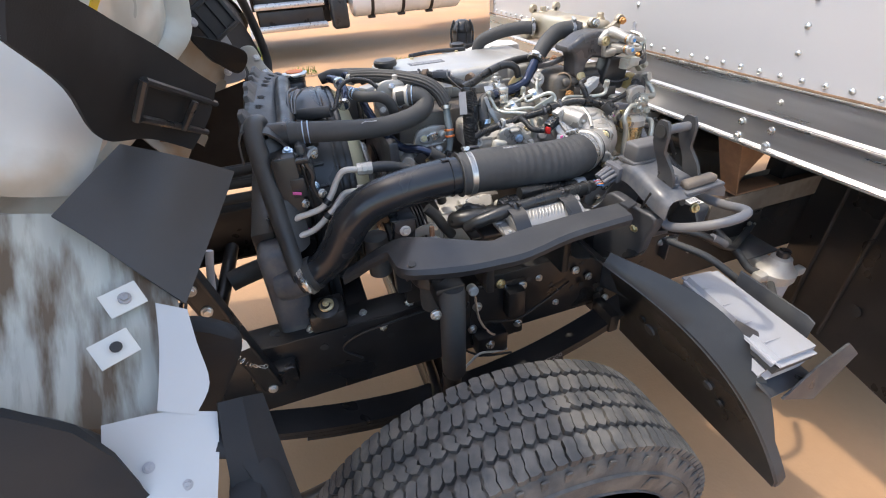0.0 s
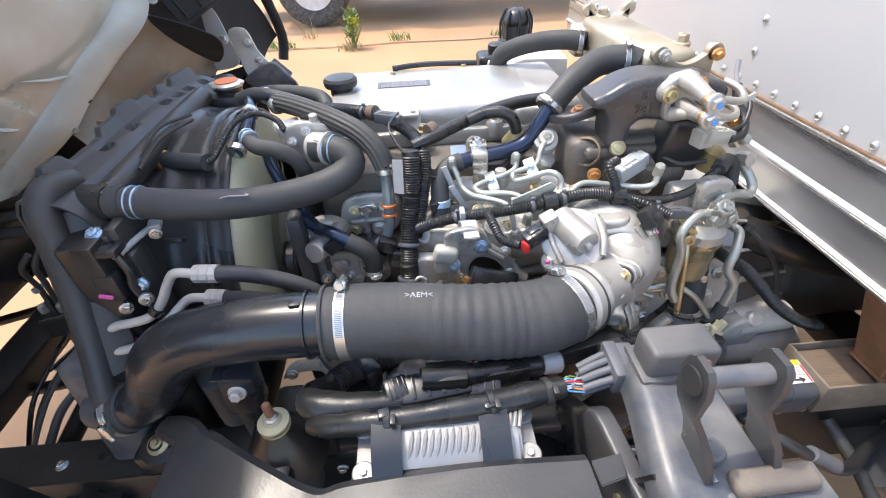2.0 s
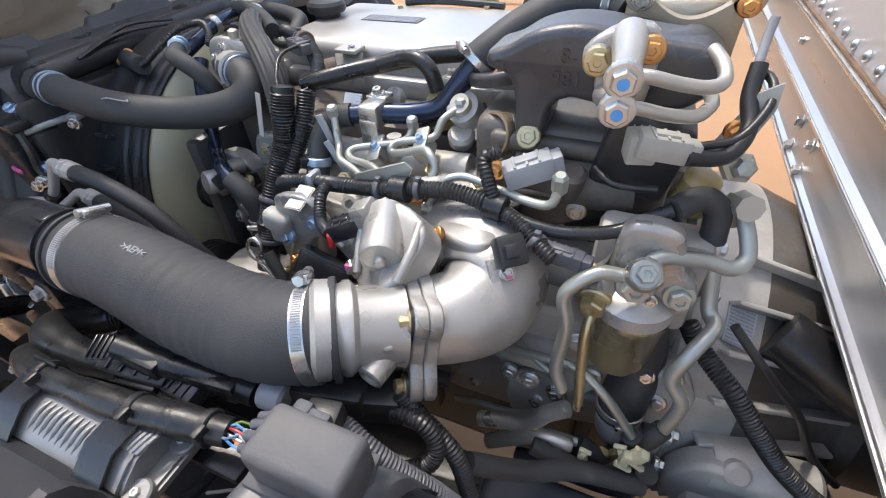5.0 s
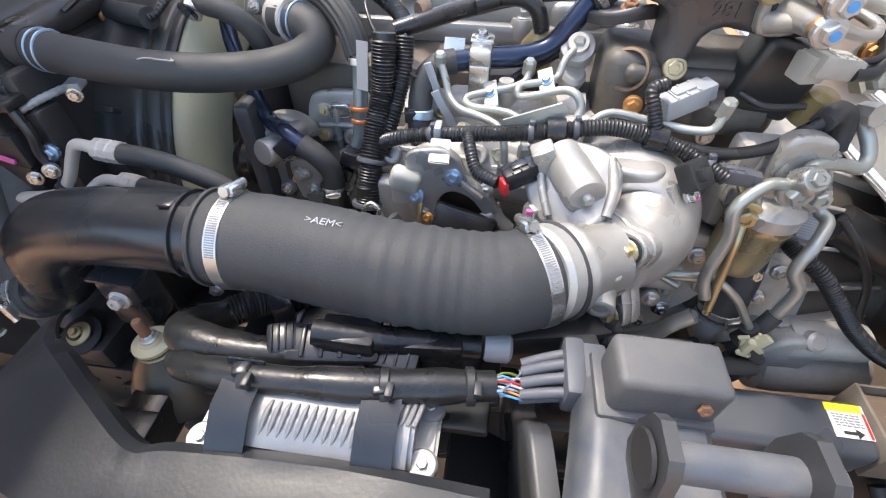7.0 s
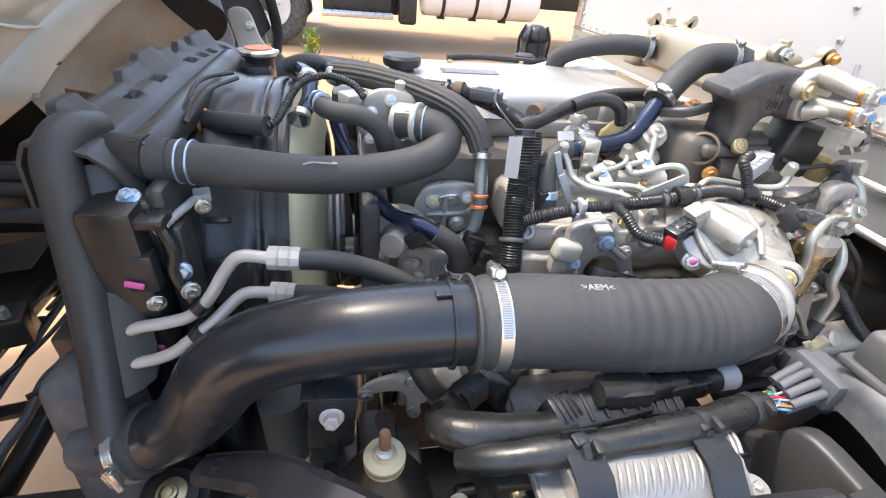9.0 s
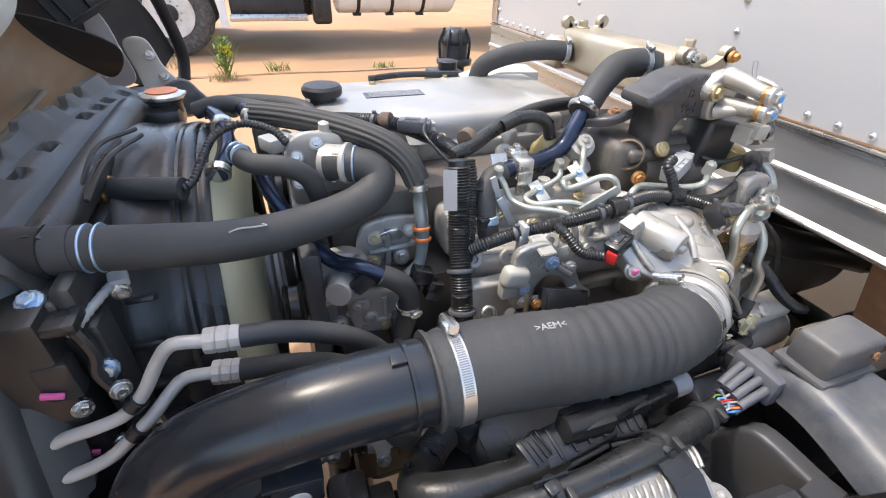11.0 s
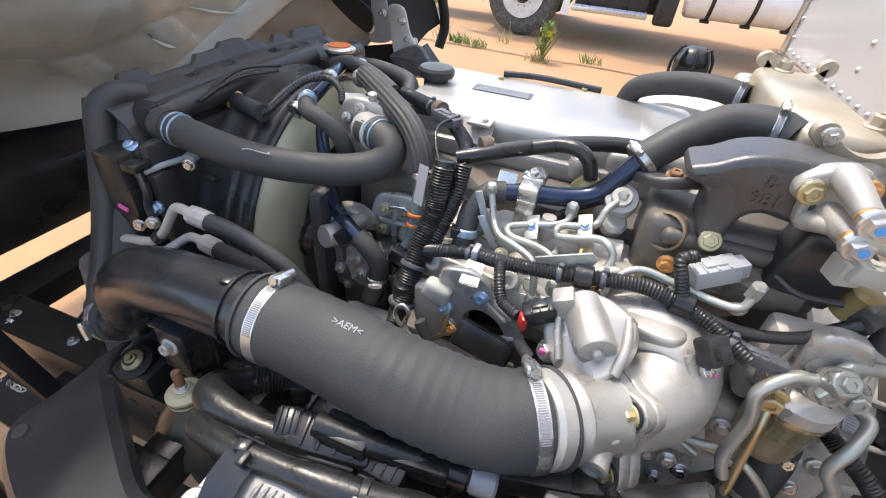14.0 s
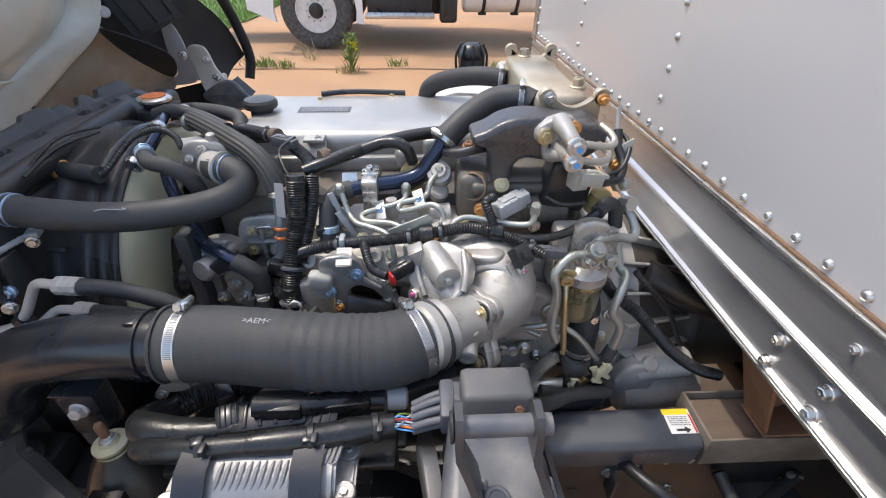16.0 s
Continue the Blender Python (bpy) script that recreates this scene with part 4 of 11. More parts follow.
    for pts, r, mt in (([(0.90, 0.82, 0.70), (0.95, 0.74, 0.715), (1.05, 0.715, 0.66), (1.15, 0.76, 0.63), (1.24, 0.80, 0.64)], 0.010, "plastic"),
                       ([(0.80, 0.70, 0.76), (0.86, 0.62, 0.74), (0.95, 0.56, 0.66), (1.05, 0.56, 0.60), (1.13, 0.62, 0.575)], 0.009, "rubber"),
                       ([(1.09, 0.80, 0.66), (1.11, 0.73, 0.62), (1.13, 0.69, 0.58), (1.15, 0.66, 0.575)], 0.011, "rubber")):
        bm = bmesh.new()
        tube(bm, pts, r, 10)
        h = solo("fuel_hose", bm, mt, "dusty dark rubber fuel hose along the frame", "hose", "fuel hoses")
    h = thing("hose_joint", (1.05, 0.715, 0.64), "pale plastic hose joint with pinch clips", "hose joint")
    bm = bmesh.new()
    tube(bm, [(0.985, 0.725, 0.703), (1.03, 0.715, 0.675)], 0.0125, 12)
    part("sleeve", bm, "dusthose", h)
    bm = bmesh.new()
    for i in range(4):
        a = i * 1.57 + 0.4
        block(bm, (1.225 + 0.014 * math.cos(a), 0.795, 0.637 + 0.014 * math.sin(a)), (0.012, 0.01, 0.012), None, 0.003)
    part("pinch_clip", bm, "steel", h)


def build_far_truck():
    t = thing("parked_truck", (0.5, 9.0, 0), "white parked highway tractor with chrome steps and round fuel tank", "truck")
    yf = 7.86
    for yy in (yf, 10.2):
        axis = Vector((0, -1, 0))
        c = Vector((-0.93, yy + 0.15, 0.53))
        bm = bmesh.new()
        lathe(bm, [(0.29, -0.12), (0.36, -0.15), (0.48, -0.14), (0.52, -0.11), (0.53, 0), (0.52, 0.11), (0.48, 0.14), (0.36, 0.15), (0.29, 0.12)], c, axis, 48)
        wh = part("wheel", bm, "tyre", t, "black tyre")
        bm = bmesh.new()
        lathe(bm, [(0.295, 0.135), (0.30, 0.15), (0.29, 0.152), (0.275, 0.12), (0.25, 0.07), (0.20, 0.06), (0.185, 0.10), (0.155, 0.115), (0.11, 0.115)], c, axis, 40)
        rim = part("rim", bm, "rim", wh, "white painted disc rim")
        bm = bmesh.new()
        lathe(bm, [(0.11, 0.11), (0.105, 0.15), (0.07, 0.19), (0.0, 0.20)], c, axis, 24)
        part("hub", bm, "blackpaint", rim)
        fr = frame_of(axis)
        for i in range(10):
            th = 2 * math.pi * i / 10
            bolt(rim, c + fr @ Vector((0.143 * math.cos(th), 0.143 * math.sin(th), 0.113)), axis, 0.018, "castiron", 0.03, name="wheel_nut")
        bm = bmesh.new()
        for i in (1, 6):
            th = 2 * math.pi * (i + 0.5) / 10
            lathe(bm, [(0.032, 0), (0.03, 0.004)], c + fr @ Vector((0.232 * math.cos(th), 0.232 * math.sin(th), 0.068)), axis, 12)
        part("hand_hole", bm, "ink", rim)
    bm = bmesh.new()
    # Fender arch, with its opening over the wheel.
    out = []
    for i in range(15):
        a = math.pi * (1.08 - 1.16 * i / 14)
        out.append((-0.93 + 0.60 * math.cos(a), 0.53 + 0.60 * math.sin(a)))
    poly = [(-1.9, 0.55), (-1.9, 1.6), (-0.24, 1.6), (-0.24, 0.36)] + [p for p in reversed(out)]
    plate(bm, [(x, yf - 0.06, z) for x, z in poly], 0.05)
    part("fender", bm, "truckwhite", t)
    bm = bmesh.new()
    block(bm, (-1.15, 9.2, 1.55), (1.4, 2.3, 1.1), None, 0.12, 3)
    block(bm, (0.55, 9.2, 2.2), (2.3, 2.3, 2.4), None, 0.15, 3)
    part("cab_body", bm, "truckwhite", t)
    bm = bmesh.new()
    block(bm, (0.35, 9.1, 0.85), (1.1, 2.1, 0.75), None, 0.02)
    block(bm, (1.5, 9.1, 0.85), (9.5, 0.9, 0.4), None, 0.02)
    part("under_frame", bm, "blackpaint", t)
    for z, y in ((0.47, yf - 0.05), (0.76, yf + 0.02)):
        bm = bmesh.new()
        block(bm, (0.30, y + 0.06, z), (1.02, 0.20, 0.07), None, 0.015)
        stp = part("step", bm, "extrusion", t, "bright ribbed aluminium step")
        for k in range(5):
            part("tread_rib", block(bmesh.new(), (0.30, y - 0.02 + k * 0.035, z + 0.037), (0.98, 0.012, 0.008), None, 0.002), "extrusion", stp)
    bm = bmesh.new()
    block(bm, (0.30, yf + 0.05, 0.60), (0.95, 0.04, 0.2), None, 0.01)
    part("step_back", bm, "blackpaint", t)
    bm = bmesh.new()
    block(bm, (1.02, yf + 0.06, 0.60), (0.26, 0.24, 0.44), None, 0.05, 3)
    part("tool_box", bm, "plastic", t, "black moulded box")
    bm = bmesh.new()
    lathe(bm, [(0, 0), (0.25, 0.0), (0.285, 0.03), (0.29, 0.05), (0.29, 1.75), (0.285, 1.77), (0.25, 1.80), (0, 1.80)], (1.24, yf + 0.23, 0.79), (1, 0, 0), 40)
    tank = part("fuel_tank", bm, "truckwhite", t, "white cylindrical fuel tank")
    for x in (1.52, 2.02, 2.5):
        bm = bmesh.new()
        lathe(bm, [(0.29, 0), (0.297, 0.0), (0.297, 0.05), (0.29, 0.05)], (x, yf + 0.23, 0.79), (1, 0, 0), 40)
        block(bm, (x + 0.025, yf + 0.20, 0.485), (0.12, 0.1, 0.04), None, 0.01)
        part("tank_strap", bm, "blackpaint", tank, "dark steel strap")
    bm = bmesh.new()
    block(bm, (4.6, 9.2, 2.4), (4.2, 2.4, 2.6), None, 0.03)
    part("van_body", bm, "truckwhite", t)


build_ground()
build_weeds()
build_box()
build_chassis()
build_spring()
build_wheel()
build_mudguard()
build_fuel_side()
build_far_truck()


# ---- the engine ----
def bulge(bm, at, r, squash=(1, 1, 1), seg=18):
    t = bmesh.new()
    bmesh.ops.create_uvsphere(t, u_segments=seg, v_segments=seg // 2, radius=r)
    join(bm, t, Matrix.Translation(at) @ Matrix.Diagonal((*squash, 1)))


def build_engine():
    e = thing("engine", (0.58, 1.22, 0.35), "four-cylinder turbo diesel truck engine with cast aluminium covers", "engine")
    bm = bmesh.new()
    block(bm, (0.58, 1.24, 0.68), (0.70, 0.40, 0.50), None, 0.02)
    part("cylinder_head", block(bmesh.new(), (0.56, 1.26, 0.985), (0.64, 0.33, 0.12), None, 0.012), "iron", e)
    part("front_plate", block(bmesh.new(), (0.245, 1.27, 0.72), (0.06, 0.34, 0.46), None, 0.02), "iron", e)
    fc = part("timing_cover", block(bmesh.new(), (0.208, 1.25, 0.77), (0.026, 0.46, 0.48), None, 0.010), "castiron", e, "dark timing cover behind the fan")
    for y, z, r in ((1.06, 0.90, 0.034), (1.40, 0.92, 0.040), (1.10, 0.70, 0.045)):
        part("idler_pulley", lathe(bmesh.new(), [(0.010, 0), (r, 0.0), (r + 0.002, 0.004), (r - 0.003, 0.008), (r - 0.003, 0.020), (r + 0.002, 0.024), (r, 0.028), (0.012, 0.028)], (0.165, y, z), (1, 0, 0), 28), "blackpaint", fc, "black grooved idler pulley")
    part("cover_flank", block(bmesh.new(), (0.172, 1.475, 0.79), (0.050, 0.07, 0.50), None, 0.012), "castiron", fc)
    blk = part("cylinder_block", bm, "iron", e, "dark grimy cast-iron block")
    for i in range(5):
        part("block_rib", block(bmesh.new(), (0.32 + i * 0.13, 1.03, 0.70), (0.022, 0.03, 0.36), None, 0.006), "iron", blk)
    for i in range(4):
        part("core_plug", lathe(bmesh.new(), [(0.035, 0), (0.035, 0.02), (0.028, 0.026)], (0.385 + i * 0.13, 1.045, 0.72), (0, -1, 0), 20), "iron", blk)
    for i in range(7):
        bolt(blk, (0.3 + i * 0.1, 1.093, 0.96), (0, -1, 0), 0.009, "castiron")
    bm = bmesh.new()
    block(bm, (0.58, 1.24, 0.40), (0.66, 0.34, 0.10), None, 0.03)
    part("oil_pan", bm, "blackpaint", e)

    # Valve cover with stepped top, oil cap and print plate.
    bm = bmesh.new()
    block(bm, (0.488, 1.322, 1.058), (0.50, 0.276, 0.03), None, 0.008)
    block(bm, (0.488, 1.322, 1.088), (0.48, 0.254, 0.05), None, 0.018, 4, 0.97)
    block(bm, (0.63, 1.215, 1.078), (0.07, 0.05, 0.05), None, 0.012, 3)
    block(bm, (0.645, 1.31, 1.108), (0.028, 0.17, 0.012), None, 0.005)
    for x in (0.27, 0.41, 0.56, 0.70):
        lathe(bm, [(0.017, 0), (0.017, 0.02), (0.014, 0.026)], (x, 1.196, 1.055), (0, 0, 1), 16)
        lathe(bm, [(0.017, 0), (0.017, 0.02), (0.014, 0.026)], (x, 1.45, 1.055), (0, 0, 1), 16)
    vc = part("valve_cover", bm, "coveralu", e, "bright brushed aluminium valve cover")
    for x in (0.41, 0.56, 0.70):
        bolt(vc, (x, 1.194, 1.082), (0, 0, 1), 0.0085, "steel", 0.012)
    for p in ((0.376, 1.405, 1.112), (0.53, 1.43, 1.112)):
        bolt(vc, p, (0, 0, 1), 0.007, "zincyellow", 0.008)
    bm = bmesh.new()
    tube(bm, [(0.375, 1.43, 1.118), (0.45, 1.44, 1.12), (0.56, 1.435, 1.118)], 0.006, 8)
    part("cover_pipe", bm, "plastic", vc)
    bm = bmesh.new()
    lathe(bm, [(0.022, 0), (0.022, 0.016), (0.031, 0.016), (0.033, 0.02), (0.033, 0.028), (0.029, 0.033), (0, 0.035)], (0.275, 1.325, 1.105), (0, 0, 1), 28)
    part("oil_cap", bm, "plastic", vc, "black oil filler cap")
    c, a, dn = Vector((0.345, 1.35, 1.1135)), Vector((0.105, 0.0, 0)), Vector((0.003, -0.034, 0))
    bm = bmesh.new()
    block(bm, c + a / 2 + dn / 2, (0.105, 0.034, 0.0008), None, 0)
    pl = part("print_plate", bm, "connector_dk", vc, "grey specification sticker")
    bars(pl, (c + Vector((0, 0, 0.0008)), a, dn), 8, "greyplate", 2.2)
    bm = bmesh.new()
    plate(bm, [(0.375, 1.195, 1.105), (0.425, 1.185, 1.105), (0.425, 1.165, 1.08), (0.38, 1.17, 1.08)], 0.004)
    block(bm, (0.405, 1.185, 1.108), (0.036, 0.03, 0.006), None, 0.002)
    part("lifting_plate", bm, "roughalu", vc)
    bolt(vc, (0.413, 1.18, 1.111), (0, 0, 1), 0.006)
    bolt(vc, (0.428, 1.160, 1.086), (0, 0, 1), 0.010, "zincyellow", 0.013)

    # Inlet manifold on the near side of the head.
    bm = bmesh.new()
    block(bm, (0.575, 1.075, 0.985), (0.36, 0.09, 0.07), None, 0.018, 3)
    im = part("inlet_manifold", bm, "roughalu", e, "sand-cast aluminium inlet manifold")
    part("plenum", tube(bmesh.new(), [(0.40, 1.02, 0.968), (0.50, 1.005, 0.97), (0.60, 0.99, 0.975), (0.66, 0.975, 0.985)], [0.03, 0.036, 0.042, 0.046], 20), "roughalu", im)
    for x in (0.44, 0.52, 0.60):
        part("runner", tube(bmesh.new(), [(x, 1.00, 0.975), (x + 0.005, 1.05, 0.985), (x + 0.01, 1.10, 0.985)], 0.026, 14), "roughalu", im)
    for q, sz in (((0.63, 1.03, 1.015), (0.07, 0.05, 0.03)), ((0.50, 1.06, 1.022), (0.05, 0.04, 0.03))):
        part("rail_pad", block(bmesh.new(), q, sz, None, 0.008), "roughalu", im)
    # Cast ribs and threaded bosses on the manifold's near face.
    for q in ((0.415, 0.985, 0.985), (0.462, 0.975, 0.985), (0.575, 0.950, 0.990), (0.520, 0.968, 1.005)):
        part("cast_boss", lathe(bmesh.new(), [(0.0135, -0.03), (0.0125, 0.0), (0.0105, 0.002), (0.006, 0.002), (0.0055, -0.004)], q, (-0.1, -0.8, 0.55), 20), "roughalu", im)
    for a, b in (((0.42, 0.993, 0.99), (0.52, 0.975, 0.992)), ((0.52, 0.972, 0.985), (0.60, 0.955, 1.005)), ((0.44, 1.0, 1.0), (0.445, 1.05, 1.022)), ((0.56, 0.99, 1.012), (0.565, 1.045, 1.03))):
        part("cast_rib", tube(bmesh.new(), [a, tuple((Vector(a) + Vector(b)) / 2), b], 0.0045, 8), "roughalu", im)
    for p in ((0.47, 1.035, 1.018), (0.555, 1.05, 1.02), (0.60, 1.03, 1.032), (0.66, 1.02, 1.03), (0.42, 1.04, 1.01)):
        bolt(im, p, (0, -0.3, 1), 0.008, "zincyellow")
    bm = bmesh.new()
    tube(bm, [(0.44, 1.05, 1.02), (0.64, 1.05, 1.03)], 0.018, 14)
    part("fuel_rail", bm, "roughalu", im)
    lines = (
        [(0.467, 1.04, 1.079), (0.474, 1.03, 1.065), (0.481, 1.02, 1.048), (0.494, 1.0, 1.044), (0.513, 0.99, 1.043), (0.531, 0.98, 1.042), (0.543, 0.97, 1.039), (0.55, 0.96, 1.02), (0.552, 0.955, 0.995)],
        [(0.569, 1.05, 1.074), (0.567, 1.04, 1.063), (0.551, 1.035, 1.056), (0.528, 1.03, 1.052), (0.504, 1.02, 1.049), (0.501, 1.01, 1.047), (0.511, 1.0, 1.046), (0.537, 0.99, 1.05), (0.556, 0.98, 1.051), (0.567, 0.97, 1.045), (0.572, 0.96, 1.02)],
        [(0.622, 1.07, 1.094), (0.608, 1.05, 1.087), (0.602, 1.04, 1.071), (0.591, 1.03, 1.069), (0.565, 1.025, 1.065), (0.558, 1.015, 1.063), (0.562, 1.01, 1.058), (0.58, 1.005, 1.064), (0.605, 1.0, 1.074), (0.618, 0.99, 1.075), (0.625, 0.985, 1.063), (0.618, 0.972, 1.045)],
        [(0.625, 0.96, 1.025), (0.629, 0.965, 1.043), (0.636, 0.97, 1.053), (0.645, 0.975, 1.061), (0.663, 0.98, 1.063), (0.70, 0.972, 1.06), (0.735, 0.962, 1.06), (0.752, 0.958, 1.066), (0.756, 0.962, 1.085)],
    )
    for pts in lines:
        bm = bmesh.new()
        tube(bm, pts, 0.0045, 10, 0.004)
        ln = part("injector_line", bm, "pipe_zinc", im, "bent plated fuel line")
        for q in (pts[0], pts[-1]):
            bm = bmesh.new()
            lathe(bm, [(0.0075, -0.008), (0.0075, 0.008), (0.005, 0.011)], q, (0, -0.2, 1), 6)
            part("union_nut", bm, "pipe_zinc", ln, smooth=False)
    bm = bmesh.new()
    lathe(bm, [(0.012, 0), (0.015, 0.005), (0.015, 0.02), (0.009, 0.026), (0.009, 0.03)], (0.545, 1.045, 1.03), (0, 0, 1), 14)
    part("rail_union", bm, "castalu", im)
    bm = bmesh.new()
    lathe(bm, [(0.014, 0), (0.016, 0.004), (0.016, 0.016), (0.012, 0.02)], (0.62, 1.075, 1.05), (0.2, -0.6, 1), 18)
    part("rail_union", bm, "castalu", im)

    # Folded clamps with blue-white bolts over the fuel lines, and round sealing collars.
    for q in ((0.528, 1.028, 1.050), (0.589, 1.028, 1.069)):
        bm = bmesh.new()
        r3 = Matrix.Rotation(-0.35, 3, "Y") @ Matrix.Rotation(0.5, 3, "X")
        block(bm, q, (0.017, 0.034, 0.003), r3, 0.001)
        block(bm, Vector(q) + r3 @ Vector((0, -0.017, -0.009)), (0.017, 0.003, 0.02), r3, 0.001)
        block(bm, Vector(q) + r3 @ Vector((0, 0.0, -0.012)), (0.014, 0.02, 0.022), r3, 0.002)
        cl = part("line_clamp", bm, "pipe_zinc", im, "folded zinc line clamp")
        bolt(cl, Vector(q) + Vector((0, 0, 0.002)), r3 @ Vector((0, 0, 1)), 0.0062, "bluebolt", 0.008)
    bm = bmesh.new()
    lathe(bm, [(0.007, 0.012), (0.0115, 0.012), (0.0125, 0.008), (0.0125, 0.004), (0.019, 0.003), (0.020, -0.004), (0.02, -0.02)], (0.622, 1.075, 1.092), (-0.1, -0.7, 0.7), 24)
    part("injector_collar", bm, "roughalu", im, "round cast collar with rubber seal")
    bm = bmesh.new()
    casting(bm, [(0.575, 0.99, 1.02), (0.60, 0.985, 1.045), (0.635, 0.99, 1.055), (0.645, 0.995, 1.03), (0.63, 0.99, 1.0), (0.59, 0.985, 0.995)], (0, -1, 0.3), 0.02, 0.006)
    bs = part("manifold_boss", bm, "roughalu", im)
    bolt(bs, (0.609, 0.967, 1.037), (0, -1, 0.4), 0.0088, "copper", 0.007)
    bm = bmesh.new()
    plate(bm, [(0.545, 0.955, 1.058), (0.602, 0.962, 1.078), (0.61, 0.962, 1.072), (0.605, 0.962, 1.060), (0.55, 0.955, 1.044)], 0.003)
    part("heat_tab", bm, "pipe_zinc", im)
    for q in ((0.502, 0.99, 1.022), (0.545, 0.975, 1.0)):
        bolt(im, q, (0, -0.8, 0.6), 0.009, "zincyellow")

    # Amber sensor and wiring hub on the head.
    bm = bmesh.new()
    lathe(bm, [(0.017, 0), (0.021, 0.01), (0.0215, 0.028), (0.016, 0.038), (0.011, 0.048), (0.008, 0.05)], (0.578, 1.115, 1.050), (0.05, -0.25, 1), 24)
    part("amber_sensor", bm, "glassy", e, "amber plastic sensor body")
    bm = bmesh.new()
    lathe(bm, [(0.012, 0), (0.014, 0.004), (0.014, 0.012), (0.009, 0.014)], (0.515, 1.12, 1.072), (-0.3, -0.8, 0.4), 16)
    part("sensor_plug", bm, "castalu", e)

    # Throttle body, elbow and flange.
    o = Vector((0.596, 0.8035, 0.9985))
    ax = Vector((0.789, 0.582, -0.197)).normalized()
    ctr = Vector((0.6450, 0.8510, 0.977))
    f = frame_of(ax)
    bm = bmesh.new()
    lathe(bm, [(0.040, -0.012), (0.044, -0.008), (0.044, 0.004), (0.0395, 0.008), (0.0395, 0.013), (0.0425, 0.017), (0.0425, 0.022), (0.0375, 0.027), (0.0375, 0.05), (0.040, 0.068)], o, ax, 48)
    tb = part("throttle_body", bm, "castalu", e, "machined cast aluminium throttle body")
    bm = bmesh.new()
    bo, bd = Vector((0.649, 0.801, 0.977)), Vector((-0.15, -0.95, -0.1)).normalized()
    lathe(bm, [(0.013, -0.035), (0.0125, 0.0), (0.0105, 0.0015), (0.008, 0.0015), (0.0075, -0.002), (0, -0.002)], bo + bd * 0.014, bd, 24)
    part("shaft_boss", bm, "castalu", tb, "round machined shaft boss")
    bm = bmesh.new()
    for p, sz in ((Vector((0.650, 0.812, 1.004)), (0.006, 0.016, 0.030)), (Vector((0.654, 0.815, 0.992)), (0.007, 0.022, 0.012))):
        block(bm, p, sz, f, 0.002)
    tube(bm, [(0.643, 0.812, 0.990), (0.652, 0.806, 0.996), (0.659, 0.810, 0.997)], 0.0055, 12)
    part("cast_rib", bm, "castalu", tb)
    bm = bmesh.new()
    md = Vector((0.36, -0.92, -0.10)).normalized()
    mo = Vector((0.604, 0.916, 1.047))
    lathe(bm, [(0.0195, 0), (0.0205, 0.003), (0.0200, 0.056), (0.018, 0.060), (0.0055, 0.060), (0.0055, 0.064), (0.004, 0.066), (0, 0.066)], mo, md, 32)
    mt = part("throttle_motor", bm, "castalu", tb, "cylindrical motor housing")
    bm = bmesh.new()
    tn = Vector((-0.30, -0.50, 0.80)).normalized()
    casting(bm, [Vector(q) - tn * 0.030 for q in ((0.575, 0.912, 1.046), (0.598, 0.916, 1.062), (0.628, 0.912, 1.066), (0.655, 0.892, 1.060), (0.652, 0.866, 1.040), (0.634, 0.842, 1.022), (0.604, 0.850, 1.008), (0.584, 0.872, 1.008), (0.572, 0.895, 1.024))], tn, 0.030, 0.005)
    tube(bm, [(0.648, 0.900, 1.058), (0.650, 0.872, 1.045), (0.645, 0.852, 1.028)], 0.005, 10)
    tube(bm, [(0.584, 0.908, 1.049), (0.588, 0.885, 1.030), (0.596, 0.862, 1.014)], 0.004, 10)
    part("motor_mount", bm, "castalu", mt, "cast mounting pad")
    bolt(tb, (0.584, 0.878, 1.004), (-0.6, -0.7, 0.4), 0.0105, "steel", 0.012)
    part("paint_mark", block(bmesh.new(), (0.580, 0.871, 1.008), (0.008, 0.005, 0.008), None, 0.002), "pink", tb, "pink paint mark")
    bm = bmesh.new()
    rc = frame_of((0.75, 0.1, 0.35), (0, 0, 1))
    block(bm, (0.588, 0.904, 1.051), (0.022, 0.026, 0.022), rc, 0.003)
    part("plug_socket", bm, "castalu", tb, "square cast plug socket")
    e0, e1 = Vector((0.6635, 0.8265, 1.0115)), Vector((0.662, 0.805, 0.946))
    ears = [e0, e1, 2 * ctr - e0, 2 * ctr - e1]
    for k, nm in ((0.0, "throttle_flange"), (0.0125, "elbow_flange")):
        bm = bmesh.new()
        lobed(bm, ctr + ax * k, ax, 0.0455 + k * 0.1, [q + ax * (k + 0.01) for q in ears], 0.0168, 0, 0.0120, 0.034)
        fl = part(nm, bm, "castalu", tb, "thick bolted flange")
    for q in ears:
        v = q - ctr
        face = ctr + v - ax * v.dot(ax) - ax * 0.0005
        bm = bmesh.new()
        lathe(bm, [(0.0125, -0.001), (0.0125, 0.002), (0.009, 0.003)], face, -ax, 20)
        part("washer", bm, "plastic", tb)
        bolt(tb, face - ax * 0.002, -ax, 0.0098, "zincyellow", 0.012)
    bm = bmesh.new()
    tube(bm, [ctr + ax * 0.018, ctr + ax * 0.030, (0.690, 0.884, 0.971), (0.705, 0.910, 0.972), (0.706, 0.936, 0.980), (0.690, 0.958, 0.986), (0.655, 0.975, 0.988), (0.61, 0.990, 0.985)], [0.042, 0.044, 0.051, 0.0565, 0.0575, 0.055, 0.050, 0.044], 40, 0.005)
    el = part("intake_elbow", bm, "castalu", e, "smooth cast aluminium intake elbow")
    bm = bmesh.new()
